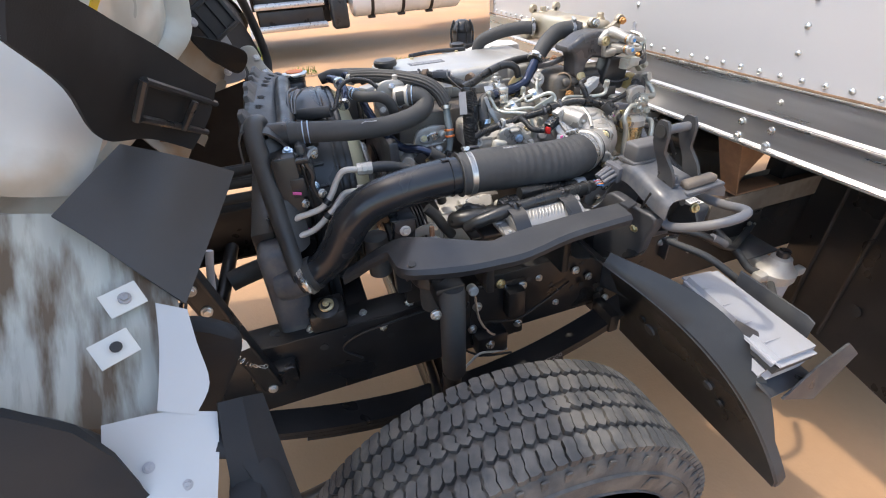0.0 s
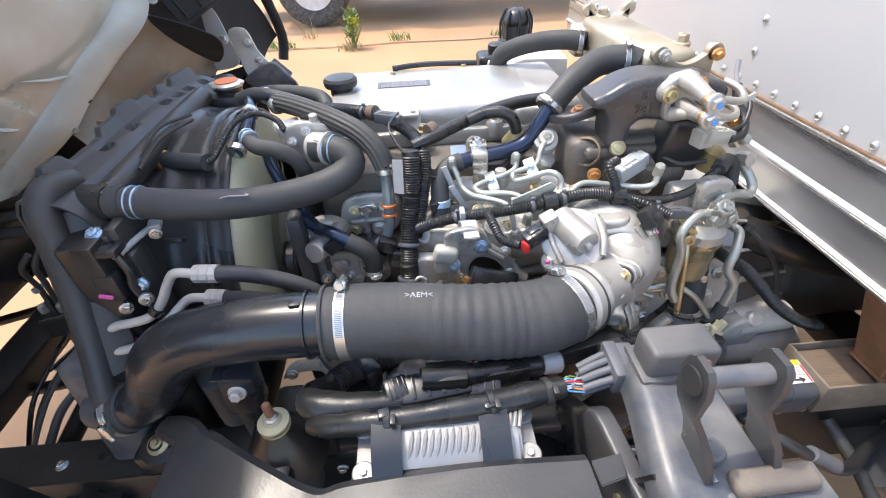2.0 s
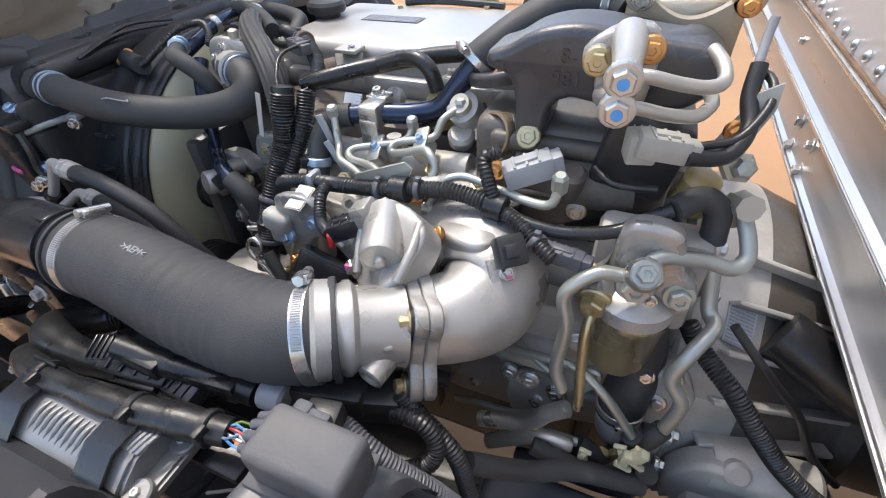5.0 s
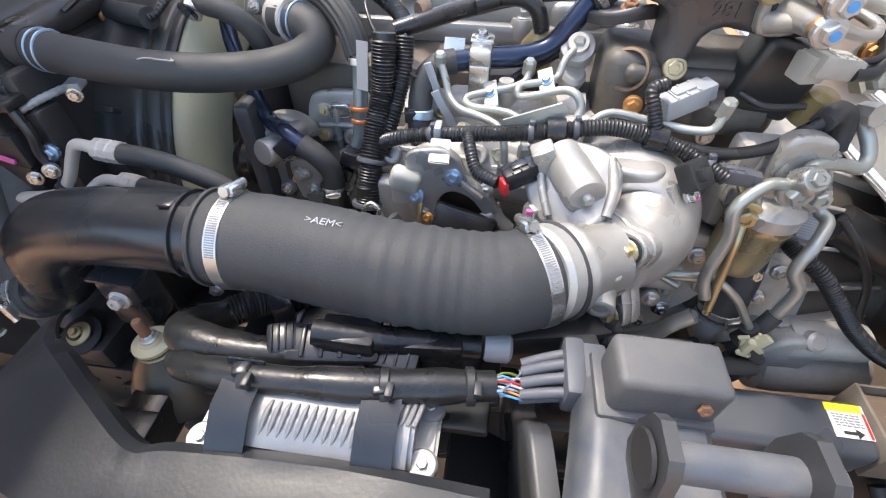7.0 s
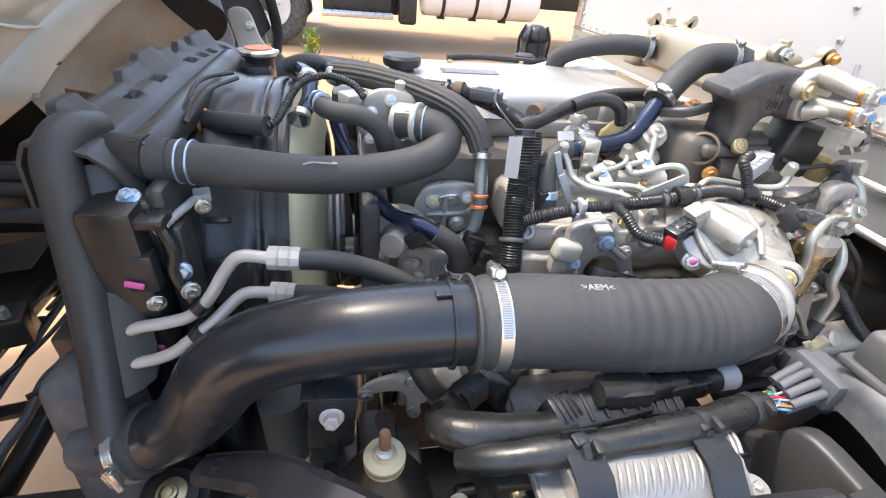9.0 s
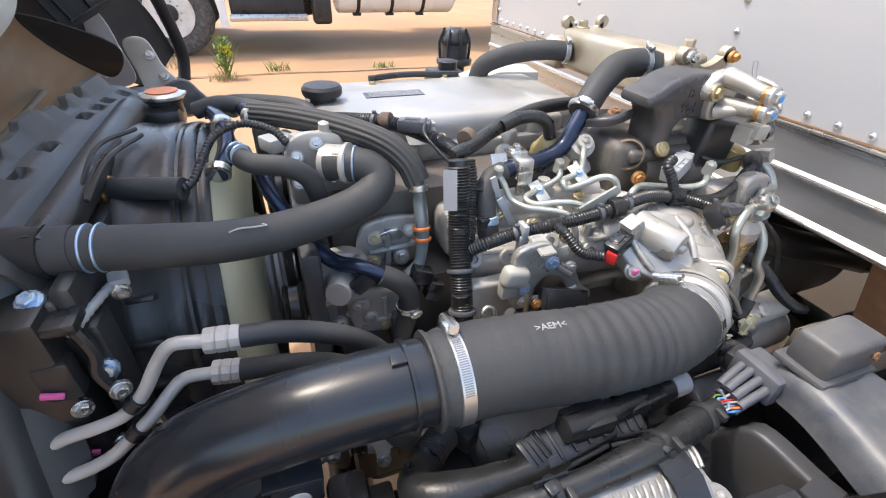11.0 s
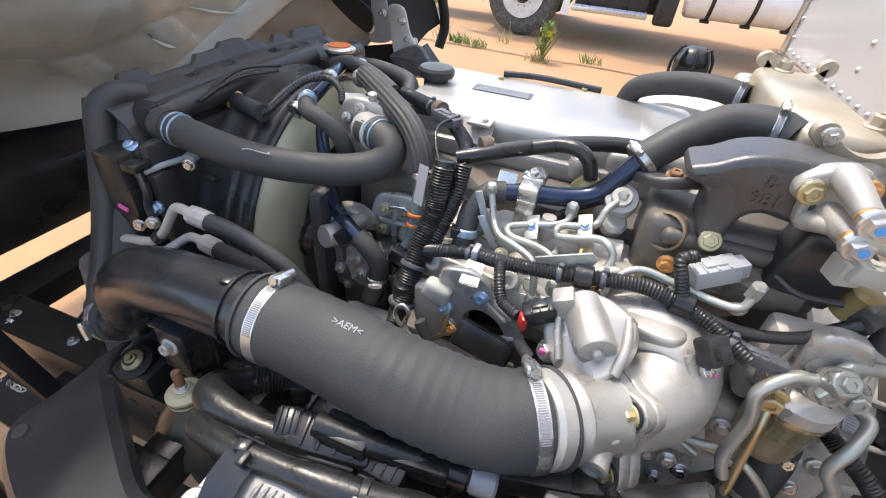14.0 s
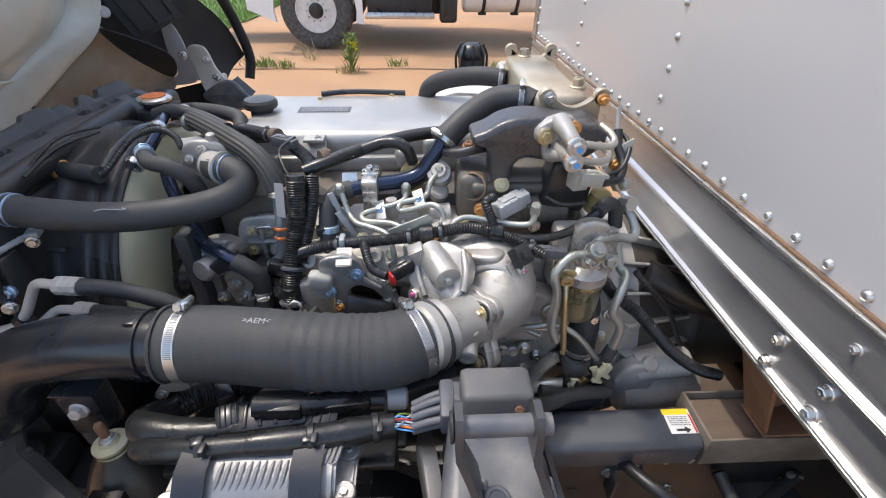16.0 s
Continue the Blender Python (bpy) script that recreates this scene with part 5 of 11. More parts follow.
    casting(bm, [(0.645, 0.935, 1.018), (0.675, 0.915, 1.022), (0.700, 0.912, 1.024), (0.712, 0.93, 1.024), (0.695, 0.955, 1.026), (0.66, 0.965, 1.022)], (0, -0.1, 1), 0.014, 0.006)
    part("elbow_boss", bm, "castalu", el, "cast sensor boss")
    bm = bmesh.new()
    sb = Vector((0.731, 0.897, 1.028))
    r4 = frame_of((0.45, -0.55, 0.7))
    block(bm, sb - Vector((0.006, -0.006, 0.008)), (0.026, 0.03, 0.006), r4, 0.002)
    part("sensor_pad", bm, "castalu", el)
    bm = bmesh.new()
    block(bm, sb + Vector((-0.002, 0.010, 0.016)), (0.026, 0.028, 0.020), r4, 0.003)
    block(bm, sb + Vector((-0.001, 0.004, 0.020)), (0.012, 0.012, 0.022), r4, 0.002)
    part("pressure_sensor", bm, "plastic", el, "black pressure sensor")
    bolt(el, sb, (0.45, -0.55, 0.7), 0.0068, "steel")
    bm = bmesh.new()
    block(bm, sb + Vector((0.004, -0.006, 0.001)), (0.004, 0.003, 0.003), r4, 0.0005)
    part("paint_mark", bm, "pink", el, "pink paint mark")
    bolt(el, (0.655, 0.918, 1.036), (-0.5, -0.7, 0.5), 0.006, "copper")
    return e


def build_egr(e):
    # Heat-stained cooler box with eye flanges, on the rear of the engine.
    bm = bmesh.new()
    block(bm, (0.815, 1.255, 1.168), (0.085, 0.30, 0.075), None, 0.012, 3)
    block(bm, (0.79, 1.42, 1.155), (0.06, 0.06, 0.06), None, 0.012, 3)
    co = part("egr_cooler", bm, "egr", e, "heat-stained steel exhaust gas cooler")
    for y, r in ((1.092, 0.0), (1.408, 0.0)):
        bm = bmesh.new()
        for x in (0.785, 0.868):
            lathe(bm, [(0.006, 0), (0.0115, 0), (0.0125, 0.002), (0.0125, 0.012), (0.0115, 0.014), (0.006, 0.014)], (x, y + 0.006, 1.208 if y < 1.2 else 1.214), (0, -1, 0), 20)
        rows = []
        for k in range(15):
            s = k / 14
            x = 0.785 + 0.083 * s
            top = 1.216 - 0.024 * math.sin(math.pi * s)
            rows.append([Vector((x, y - 0.008, 1.15)), Vector((x, y - 0.008, top))])
        skin(bm, rows, 0.014)
        part("eye_flange", bm, "egr", co)
    bolt(co, (0.787, 1.076, 1.208), (0, -1, 0), 0.0085, "steel", 0.010)
    bolt(co, (0.868, 1.076, 1.206), (0, -1, 0), 0.008, "copper", 0.010)
    bolt(co, (0.850, 1.15, 1.206), (0, 0, 1), 0.012, "egr", 0.018)
    bolt(co, (0.808, 1.385, 1.206), (0, 0, 1), 0.012, "egr", 0.018)
    # Dark cast gas arm that arches down to the manifold.
    bm = bmesh.new()
    casting(bm, [(0.668, 1.07, 1.160), (0.668, 1.07, 1.172), (0.688, 1.07, 1.180), (0.708, 1.07, 1.192), (0.735, 1.07, 1.199), (0.765, 1.07, 1.199), (0.81, 1.07, 1.192), (0.85, 1.07, 1.186), (0.862, 1.07, 1.165), (0.84, 1.07, 1.140), (0.80, 1.07, 1.132), (0.765, 1.07, 1.136), (0.745, 1.07, 1.138), (0.731, 1.07, 1.128), (0.726, 1.07, 1.10), (0.715, 1.07, 1.092), (0.699, 1.07, 1.10), (0.695, 1.07, 1.135), (0.688, 1.07, 1.152), (0.678, 1.07, 1.156)], (0, -1, 0), 0.055, 0.010)
    arm = part("gas_arm", bm, "castiron", e, "dark grey cast-iron gas passage")
    bm = bmesh.new()
    tube(bm, [(0.835, 1.10, 1.16), (0.83, 1.06, 1.165), (0.80, 1.035, 1.165), (0.77, 1.03, 1.162)], 0.027, 18)
    part("gas_arm_root", bm, "castiron", arm)
    letters(arm, "8-\n981", (0.741, 1.0148, 1.165), (1, 0, 0.0), (0, 0, 1), 0.019, "castiron", 0.0014)
    bolt(arm, (0.7135, 1.012, 1.100), (0, -0.85, 0.5), 0.0105, "zincyellow", 0.006)
    bolt(arm, (0.668, 1.075, 1.135), (0, -0.3, 1), 0.0095, "rust", 0.010)
    bm = bmesh.new()
    casting(bm, [(0.625, 1.09, 1.115), (0.65, 1.06, 1.122), (0.685, 1.06, 1.13), (0.70, 1.08, 1.125), (0.69, 1.11, 1.12), (0.64, 1.12, 1.118)], (0, -0.3, 1), 0.014, 0.005)
    part("bolt_lug", bm, "castiron", arm)
    # Brown-stained lower casting with a round ported boss.
    bm = bmesh.new()
    block(bm, (0.75, 1.075, 1.06), (0.20, 0.09, 0.09), None, 0.015, 3)
    block(bm, (0.735, 1.035, 1.085), (0.13, 0.03, 0.02), None, 0.008, 3)
    tube(bm, [(0.70, 1.035, 1.055), (0.76, 1.03, 1.05), (0.82, 1.03, 1.055)], [0.026, 0.028, 0.026], 20)
    low = part("gas_housing", bm, "iron", e, "brown-grey cast gas housing")
    bm = bmesh.new()
    pd = Vector((-0.55, -0.8, 0.25)).normalized()
    lathe(bm, [(0.0175, -0.03), (0.0185, 0.004), (0.020, 0.007), (0.0225, 0.006), (0.0235, 0.002), (0.022, -0.004), (0.0225, -0.03), (0.025, -0.06)], (0.676, 1.036, 1.086), pd, 32)
    part("round_port", bm, "egrdark", low, "heat-browned ring port")
    bolt(low, (0.684, 1.01, 1.058), (-0.2, -1, 0), 0.0092, "copper", 0.008)
    bm = bmesh.new()
    lathe(bm, [(0.012, 0), (0.014, 0.004), (0.014, 0.03), (0.010, 0.034)], (0.758, 1.012, 1.045), (0.1, -0.3, 1), 16)
    part("cast_pin", bm, "iron", low)
    bm = bmesh.new()
    casting(bm, [(0.69, 1.02, 1.035), (0.73, 1.015, 1.045), (0.77, 1.02, 1.04), (0.78, 1.02, 1.02), (0.74, 1.02, 1.0), (0.70, 1.02, 1.01)], (0, -1, 0.1), 0.012, 0.004)
    part("lower_flange", bm, "iron", low)
    for q in ((0.705, 1.006, 1.03), (0.77, 1.006, 1.03)):
        bolt(low, q, (0, -1, 0.1), 0.009, "steel")
    bm = bmesh.new()
    block(bm, (0.815, 1.03, 1.095), (0.07, 0.05, 0.075), Matrix.Rotation(0.2, 3, "Y"), 0.008, 3)
    part("sensor_shroud", bm, "plastic", low, "black plastic shroud")
    # Aluminium actuator block with banjo bolts and two pipes.
    bm = bmesh.new()
    casting(bm, [(0.752, 1.022, 1.178), (0.757, 1.022, 1.190), (0.778, 1.022, 1.202), (0.800, 1.022, 1.204), (0.810, 1.022, 1.190), (0.808, 1.022, 1.160), (0.802, 1.022, 1.140), (0.772, 1.022, 1.138), (0.765, 1.022, 1.156), (0.764, 1.022, 1.168)], (0.05, -1, 0.05), 0.018, 0.004)
    tube(bm, [(0.786, 1.01, 1.196), (0.788, 0.985, 1.193), (0.790, 0.955, 1.188), (0.790, 0.942, 1.187)], [0.0135, 0.0125, 0.0105, 0.0100], 20)
    tube(bm, [(0.788, 1.01, 1.160), (0.789, 0.975, 1.163), (0.790, 0.942, 1.166)], [0.0125, 0.0110, 0.0095], 20)
    tube(bm, [(0.776, 1.0, 1.152), (0.786, 0.97, 1.162)], [0.010, 0.006], 12)
    act = part("actuator_block", bm, "castalu", e, "cast aluminium valve actuator")
    bm = bmesh.new()
    lathe(bm, [(0.0125, -0.02), (0.0125, 0.004), (0.010, 0.006)], (0.766, 1.006, 1.178), (0.1, -1, 0.1), 20)
    part("bolt_boss", bm, "roughalu", act)
    bd = Vector((0.1, -1, 0.0)).normalized()
    for p in ((0.790, 0.938, 1.187), (0.790, 0.938, 1.166)):
        bolt(act, p, bd, 0.0115, "steel", 0.011)
        bm = bmesh.new()
        lathe(bm, [(0.0042, 0), (0.0042, 0.0008)], Vector(p) + bd * 0.0090, bd, 10)
        part("paint_dot", bm, "bluemark", act)
        bm = bmesh.new()
        lathe(bm, [(0.010, -0.002), (0.0108, 0.0), (0.0108, 0.004), (0.010, 0.006)], Vector(p) - bd * 0.010, bd, 18)
        part("banjo_ring", bm, "copper", act)
    bolt(act, (0.766, 1.0, 1.178), (0.1, -1, 0.1), 0.0105, "zincyellow", 0.009)
    bolt(act, (0.803, 0.998, 1.190), (0.1, -1, 0.1), 0.0095, "copper", 0.009)
    for pts in ([(0.796, 0.944, 1.188), (0.806, 0.946, 1.188), (0.826, 0.955, 1.182), (0.844, 0.965, 1.178), (0.854, 0.977, 1.179), (0.852, 0.99, 1.186), (0.845, 1.01, 1.190)],
                [(0.796, 0.944, 1.166), (0.804, 0.946, 1.166), (0.823, 0.955, 1.160), (0.842, 0.965, 1.157), (0.850, 0.977, 1.159), (0.853, 0.99, 1.160), (0.848, 1.02, 1.162)]):
        bm = bmesh.new()
        tube(bm, pts, 0.0050, 12, 0.004)
        part("coolant_pipe", bm, "pipe", act, "bent plated coolant pipe")


def build_filter(e):
    f = part("filter_bracket", block(bmesh.new(), (0.845, 0.985, 0.99), (0.10, 0.04, 0.11), None, 0.01), "roughalu", e)
    bm = bmesh.new()
    lathe(bm, [(0.0345, 0), (0.037, 0.003), (0.037, 0.018), (0.030, 0.024), (0.02, 0.03)], (0.840, 0.950, 0.972), (0, 0, 1), 28)
    casting(bm, [(0.795, 0.96, 0.978), (0.796, 0.96, 1.0), (0.81, 0.96, 1.02), (0.815, 0.96, 1.06), (0.83, 0.96, 1.072), (0.86, 0.96, 1.066), (0.872, 0.96, 1.03), (0.885, 0.96, 1.015), (0.885, 0.96, 0.985), (0.865, 0.96, 0.975), (0.82, 0.96, 0.97)], (0, -1, 0.15), 0.020, 0.006)
    tube(bm, [(0.81, 0.95, 1.0), (0.807, 0.935, 0.99)], 0.0165, 18)
    tube(bm, [(0.835, 0.955, 1.03), (0.836, 0.938, 1.034)], 0.017, 18)
    tube(bm, [(0.872, 0.955, 1.01), (0.873, 0.942, 1.008)], 0.014, 18)
    head = part("filter_head", bm, "castalu", e, "cast aluminium fuel filter head")
    bm = bmesh.new()
    lathe(bm, [(0.0, 0), (0.020, 0.001), (0.029, 0.006), (0.0325, 0.016), (0.0345, 0.070), (0.037, 0.074), (0.037, 0.082)], (0.840, 0.950, 0.893), (0, 0, 1), 36)
    part("filter_bowl", bm, "filter", head, "brass-tinted glossy filter bowl")
    for p, d, r, mt in (((0.797, 0.932, 1.020), (0, -0.7, 0.8), 0.008, "zincyellow"), ((0.835, 0.922, 1.026), (0.1, -1, 0.1), 0.0150, "pipe_zinc"), ((0.807, 0.929, 0.988), (-0.1, -1, -0.1), 0.0150, "zincyellow"), ((0.873, 0.940, 1.008), (0.1, -1, 0.2), 0.0125, "pipe_zinc"), ((0.852, 0.934, 1.0), (0.1, -1, 0.2), 0.006, "steel"), ((0.845, 0.950, 1.062), (0, -0.8, 0.6), 0.009, "steel")):
        bolt(head, p, d, r, mt, r * 1.1)
    bm = bmesh.new()
    lathe(bm, [(0.013, 0), (0.015, 0.003), (0.015, 0.02), (0.012, 0.024)], (0.838, 0.93, 1.03), (0.05, -0.7, 0.7), 16)
    bu = part("banjo_union", bm, "pipe", head)
    bolt(bu, (0.839, 0.9135, 1.0465), (0.05, -0.7, 0.7), 0.0105, "pipe_zinc", 0.010)
    pipes = (
        ([(0.838, 0.924, 1.030), (0.846, 0.935, 1.048), (0.884, 0.955, 1.040), (0.906, 0.96, 1.034), (0.916, 0.97, 1.039), (0.913, 0.98, 1.053), (0.904, 1.0, 1.07)], 0.0068, "pipe_zinc"),
        ([(0.828, 0.925, 1.030), (0.806, 0.918, 1.034), (0.789, 0.91, 1.023), (0.781, 0.905, 1.008), (0.788, 0.90, 0.977), (0.787, 0.895, 0.921), (0.797, 0.89, 0.893)], 0.0066, "pipe_zinc"),
        ([(0.807, 0.922, 0.980), (0.806, 0.91, 0.956), (0.811, 0.905, 0.906), (0.817, 0.90, 0.854)], 0.0052, "zincyellow"),
        ([(0.900, 0.985, 1.01), (0.908, 0.97, 0.973), (0.914, 0.955, 0.967), (0.899, 0.93, 0.951), (0.891, 0.92, 0.921), (0.907, 0.915, 0.894), (0.902, 0.91, 0.851)], 0.0072, "pipe_zinc"),
        ([(0.715, 0.93, 0.879), (0.769, 0.92, 0.895), (0.805, 0.915, 0.901), (0.84, 0.905, 0.882), (0.876, 0.90, 0.836)], 0.0050, "pipe_zinc"),
        ([(0.655, 0.95, 0.70), (0.700, 0.93, 0.745), (0.746, 0.92, 0.765), (0.786, 0.91, 0.811), (0.806, 0.90, 0.849)], 0.0055, "pipe_zinc"),
        ([(0.717, 0.93, 0.70), (0.765, 0.91, 0.755), (0.796, 0.90, 0.784), (0.827, 0.90, 0.785)], 0.0055, "pipe_zinc"),
        ([(0.70, 0.95, 0.89), (0.74, 0.935, 0.885), (0.78, 0.92, 0.875)], 0.0045, "pipe_zinc"),
    )
    for pts, r, mt in pipes:
        bm = bmesh.new()
        tube(bm, pts, r, 10, 0.004)
        part("fuel_pipe", bm, mt, head, "bent metal fuel pipe")
    bm = bmesh.new()
    lathe(bm, [(0.010, 0), (0.012, 0.003), (0.012, 0.026), (0.010, 0.03)], (0.902, 1.012, 1.05), (0.1, -0.5, 1), 8)
    lathe(bm, [(0.010, 0), (0.0115, 0.003), (0.0115, 0.020)], (0.90, 1.0, 1.075), (0.3, -1, 0.3), 8)
    part("pipe_union", bm, "pipe", head, smooth=False)
    # Olive boot, pale unions and bracket at the rear corner of the head.
    bm = bmesh.new()
    lathe(bm, [(0.020, 0), (0.0205, 0.004), (0.0165, 0.022), (0.0165, 0.03), (0.011, 0.034)], (0.868, 1.022, 1.052), (0.1, -0.2, 1), 24)
    part("olive_boot", bm, "glassy", head, "olive rubber sensor boot")
    bm = bmesh.new()
    lathe(bm, [(0.0115, 0), (0.0130, 0.003), (0.0130, 0.016), (0.0090, 0.018), (0.0090, 0.026), (0.0065, 0.029), (0.0, 0.030)], (0.888, 1.012, 1.100), (0.1, -0.75, 0.35), 6)
    part("pale_union", bm, "pipe_zinc", head, "pale zinc-plated union", smooth=False)
    bm = bmesh.new()
    lathe(bm, [(0.009, 0), (0.0112, 0.002), (0.0112, 0.012), (0.0085, 0.014), (0.0085, 0.022), (0.005, 0.025), (0.0, 0.0255)], (0.904, 1.030, 1.056), (0.1, -0.9, 0.2), 6)
    part("pale_union", bm, "pipe_zinc", head, "pale zinc-plated union", smooth=False)
    bm = bmesh.new()
    plate(bm, [(0.862, 1.02, 1.10), (0.885, 1.015, 1.16), (0.898, 1.012, 1.17), (0.900, 1.012, 1.15), (0.886, 1.012, 1.10)], 0.004)
    ob = part("olive_plate", bm, "cabolive", head, "dusty folded bracket plate")
    bolt(ob, (0.880, 1.010, 1.13), (0.2, -1, 0), 0.008, "copper")
    for q, r0 in (((0.833, 0.875, 0.81), 0.2), ((0.869, 0.885, 0.825), -0.3), ((0.881, 0.885, 0.832), 0.5)):
        bm = bmesh.new()
        m0 = Matrix.Rotation(r0, 3, "Y")
        block(bm, q, (0.007, 0.006, 0.014), m0, 0.0015)
        block(bm, Vector(q) + m0 @ Vector((0, 0, 0.009)), (0.013, 0.005, 0.003), m0, 0.001)
        part("pinch_clip", bm, "cream", head, "cream plastic pinch clip")
    for pts, r in (([(0.827, 0.90, 0.785), (0.85, 0.90, 0.77), (0.874, 0.905, 0.73), (0.90, 0.93, 0.69)], 0.0115), ([(0.876, 0.90, 0.836), (0.887, 0.90, 0.81), (0.889, 0.91, 0.775), (0.87, 0.93, 0.73)], 0.0105), ([(0.902, 0.91, 0.851), (0.892, 0.905, 0.83), (0.878, 0.905, 0.80)], 0.0105), ([(0.76, 0.91, 0.75), (0.80, 0.915, 0.72), (0.85, 0.93, 0.70), (0.90, 0.96, 0.69)], 0.012)):
        bm = bmesh.new()
        tube(bm, pts, r, 14)
        fh = part("fuel_hose", bm, "rubber", head, "black rubber fuel hose")
    bm = bmesh.new()
    casting(bm, [(0.70, 1.0, 0.90), (0.74, 1.0, 0.925), (0.80, 1.0, 0.92), (0.845, 1.0, 0.89), (0.84, 1.0, 0.82), (0.80, 1.0, 0.77), (0.74, 1.0, 0.78), (0.70, 1.0, 0.83)], (0, -1, 0.15), 0.045, 0.008)
    tube(bm, [(0.73, 0.955, 0.86), (0.79, 0.95, 0.865)], 0.022, 18)
    pmp = part("injection_pump", bm, "roughalu", e, "cast aluminium injection pump")
    for q in ((0.722, 0.95, 0.895), (0.80, 0.95, 0.90), (0.825, 0.948, 0.85), (0.79, 0.945, 0.80), (0.73, 0.948, 0.81), (0.76, 0.925, 0.84)):
        bolt(pmp, q, (0, -1, 0.15), 0.0105, "steel")
    bm = bmesh.new()
    casting(bm, [(0.56, 1.05, 0.93), (0.66, 1.05, 0.95), (0.78, 1.05, 0.96), (0.90, 1.05, 0.95), (0.905, 1.05, 0.80), (0.88, 1.05, 0.66), (0.70, 1.05, 0.62), (0.57, 1.05, 0.66)], (0, -1, 0.1), 0.04, 0.01)
    rc = part("rear_cover", bm, "roughalu", e, "cast aluminium rear cover")
    for q in ((0.60, 1.008, 0.92), (0.70, 1.005, 0.93), (0.885, 1.005, 0.93), (0.89, 1.008, 0.83), (0.87, 1.012, 0.70), (0.66, 1.012, 0.66), (0.60, 1.012, 0.72)):
        bolt(rc, q, (0, -1, 0.1), 0.010, "steel")
    for pts in ([(0.58, 1.0, 0.88), (0.68, 0.998, 0.895), (0.70, 0.998, 0.86)], [(0.62, 1.005, 0.80), (0.70, 1.0, 0.77), (0.80, 1.0, 0.74), (0.88, 1.0, 0.74)], [(0.86, 1.0, 0.90), (0.865, 1.0, 0.82), (0.86, 1.005, 0.72)]):
        bm = bmesh.new()
        tube(bm, pts, 0.009, 10)
        part("cast_rib", bm, "roughalu", rc)
    # Lower rear clutter: rubber elbow, aluminium housings, gearbox and starter.
    bm = bmesh.new()
    tube(bm, [(0.86, 0.98, 0.93), (0.868, 0.965, 0.88), (0.865, 0.95, 0.84), (0.862, 0.945, 0.805)], 0.026, 16)
    h = part("rubber_elbow", bm, "rubber", e)
    clamp_band(h, (0.863, 0.947, 0.815), (0, 0.1, 1), 0.0265, 0.009, (0.3, -1, 0))
    bm = bmesh.new()
    tube(bm, [(0.862, 0.945, 0.80), (0.868, 0.95, 0.76), (0.90, 0.965, 0.73), (0.95, 0.98, 0.71)], 0.023, 16)
    casting(bm, [(0.87, 1.03, 0.82), (0.90, 1.03, 0.86), (0.95, 1.03, 0.86), (0.99, 1.03, 0.82), (0.98, 1.03, 0.76), (0.92, 1.03, 0.73), (0.88, 1.03, 0.76)], (0, -1, 0.2), 0.05, 0.014)
    part("water_elbow", bm, "roughalu", e)
    st = thing("starter_motor", (1.0, 0.93, 0.7), "dull aluminium starter motor beside the bell housing", "starter motor")
    bm = bmesh.new()
    lathe(bm, [(0.035, 0), (0.045, 0.004), (0.048, 0.03), (0.048, 0.14), (0.044, 0.15), (0.03, 0.155)], (0.955, 0.955, 0.695), (1, 0.05, 0.02), 28)
    casting(bm, [(0.93, 0.95, 0.72), (0.95, 0.95, 0.775), (0.985, 0.95, 0.785), (1.01, 0.95, 0.76), (1.0, 0.95, 0.70), (0.96, 0.95, 0.67)], (0, -1, 0.3), 0.03, 0.008)
    lathe(bm, [(0.026, 0), (0.028, 0.004), (0.028, 0.10), (0.022, 0.106)], (0.97, 0.945, 0.765), (1, 0.05, 0.02), 20)
    part("starter_body", bm, "roughalu", st)
    bm = bmesh.new()
    lathe(bm, [(0.012, 0), (0.014, 0.004), (0.014, 0.016), (0.01, 0.02)], (0.990, 0.935, 0.780), (0.1, -0.7, 0.7), 16)
    part("starter_terminal", bm, "pipe_white", st)
    g = thing("gearbox", (1.2, 1.2, 0.45), "dull grey aluminium gearbox and bell housing", "gearbox")
    bm = bmesh.new()
    lathe(bm, [(0.20, 0), (0.248, 0.003), (0.252, 0.008), (0.252, 0.022), (0.245, 0.027), (0.245, 0.05), (0.235, 0.09)], (0.90, 1.20, 0.72), (1, 0, 0), 48)
    gc = part("bell_housing", bm, "roughalu", g)
    bm = bmesh.new()
    lathe(bm, [(0.236, 0.088), (0.205, 0.17), (0.195, 0.20), (0.20, 0.203), (0.20, 0.22), (0.17, 0.225), (0.165, 0.55)], (0.90, 1.20, 0.72), (1, 0, 0), 48)
    part("gearbox_case", bm, "iron", g)
    for i in range(9):
        a = 2.0 + i * 0.22
        bolt(gc, (0.924, 1.20 + 0.262 * math.cos(a), 0.72 + 0.262 * math.sin(a)), (1, 0, 0), 0.010, "steel", 0.012)
        q = Vector((1.02, 1.20 + 0.225 * math.cos(a), 0.72 + 0.225 * math.sin(a)))
        part("case_rib", block(bmesh.new(), q, (0.15, 0.006, 0.03), Matrix.Rotation(a - 1.57, 3, "X") @ Matrix.Rotation(0.33, 3, "Y"), 0.002), "roughalu", gc)
    bm = bmesh.new()
    tube(bm, [(1.0, 1.04, 0.90), (1.1, 1.0, 0.87), (1.22, 0.98, 0.84), (1.34, 0.97, 0.80)], 0.03, 12)
    part("breather_pipe", bm, "blackpaint", g)
    bm = bmesh.new()
    c0, ln, lnx = Vector((0.962, 1.20 - 0.68 * 0.246, 0.72 + 0.733 * 0.246)), Vector((0, -0.68, 0.733)), Vector((1, 0, 0))
    dn = Vector((0, -0.733, -0.68)) * 0.042
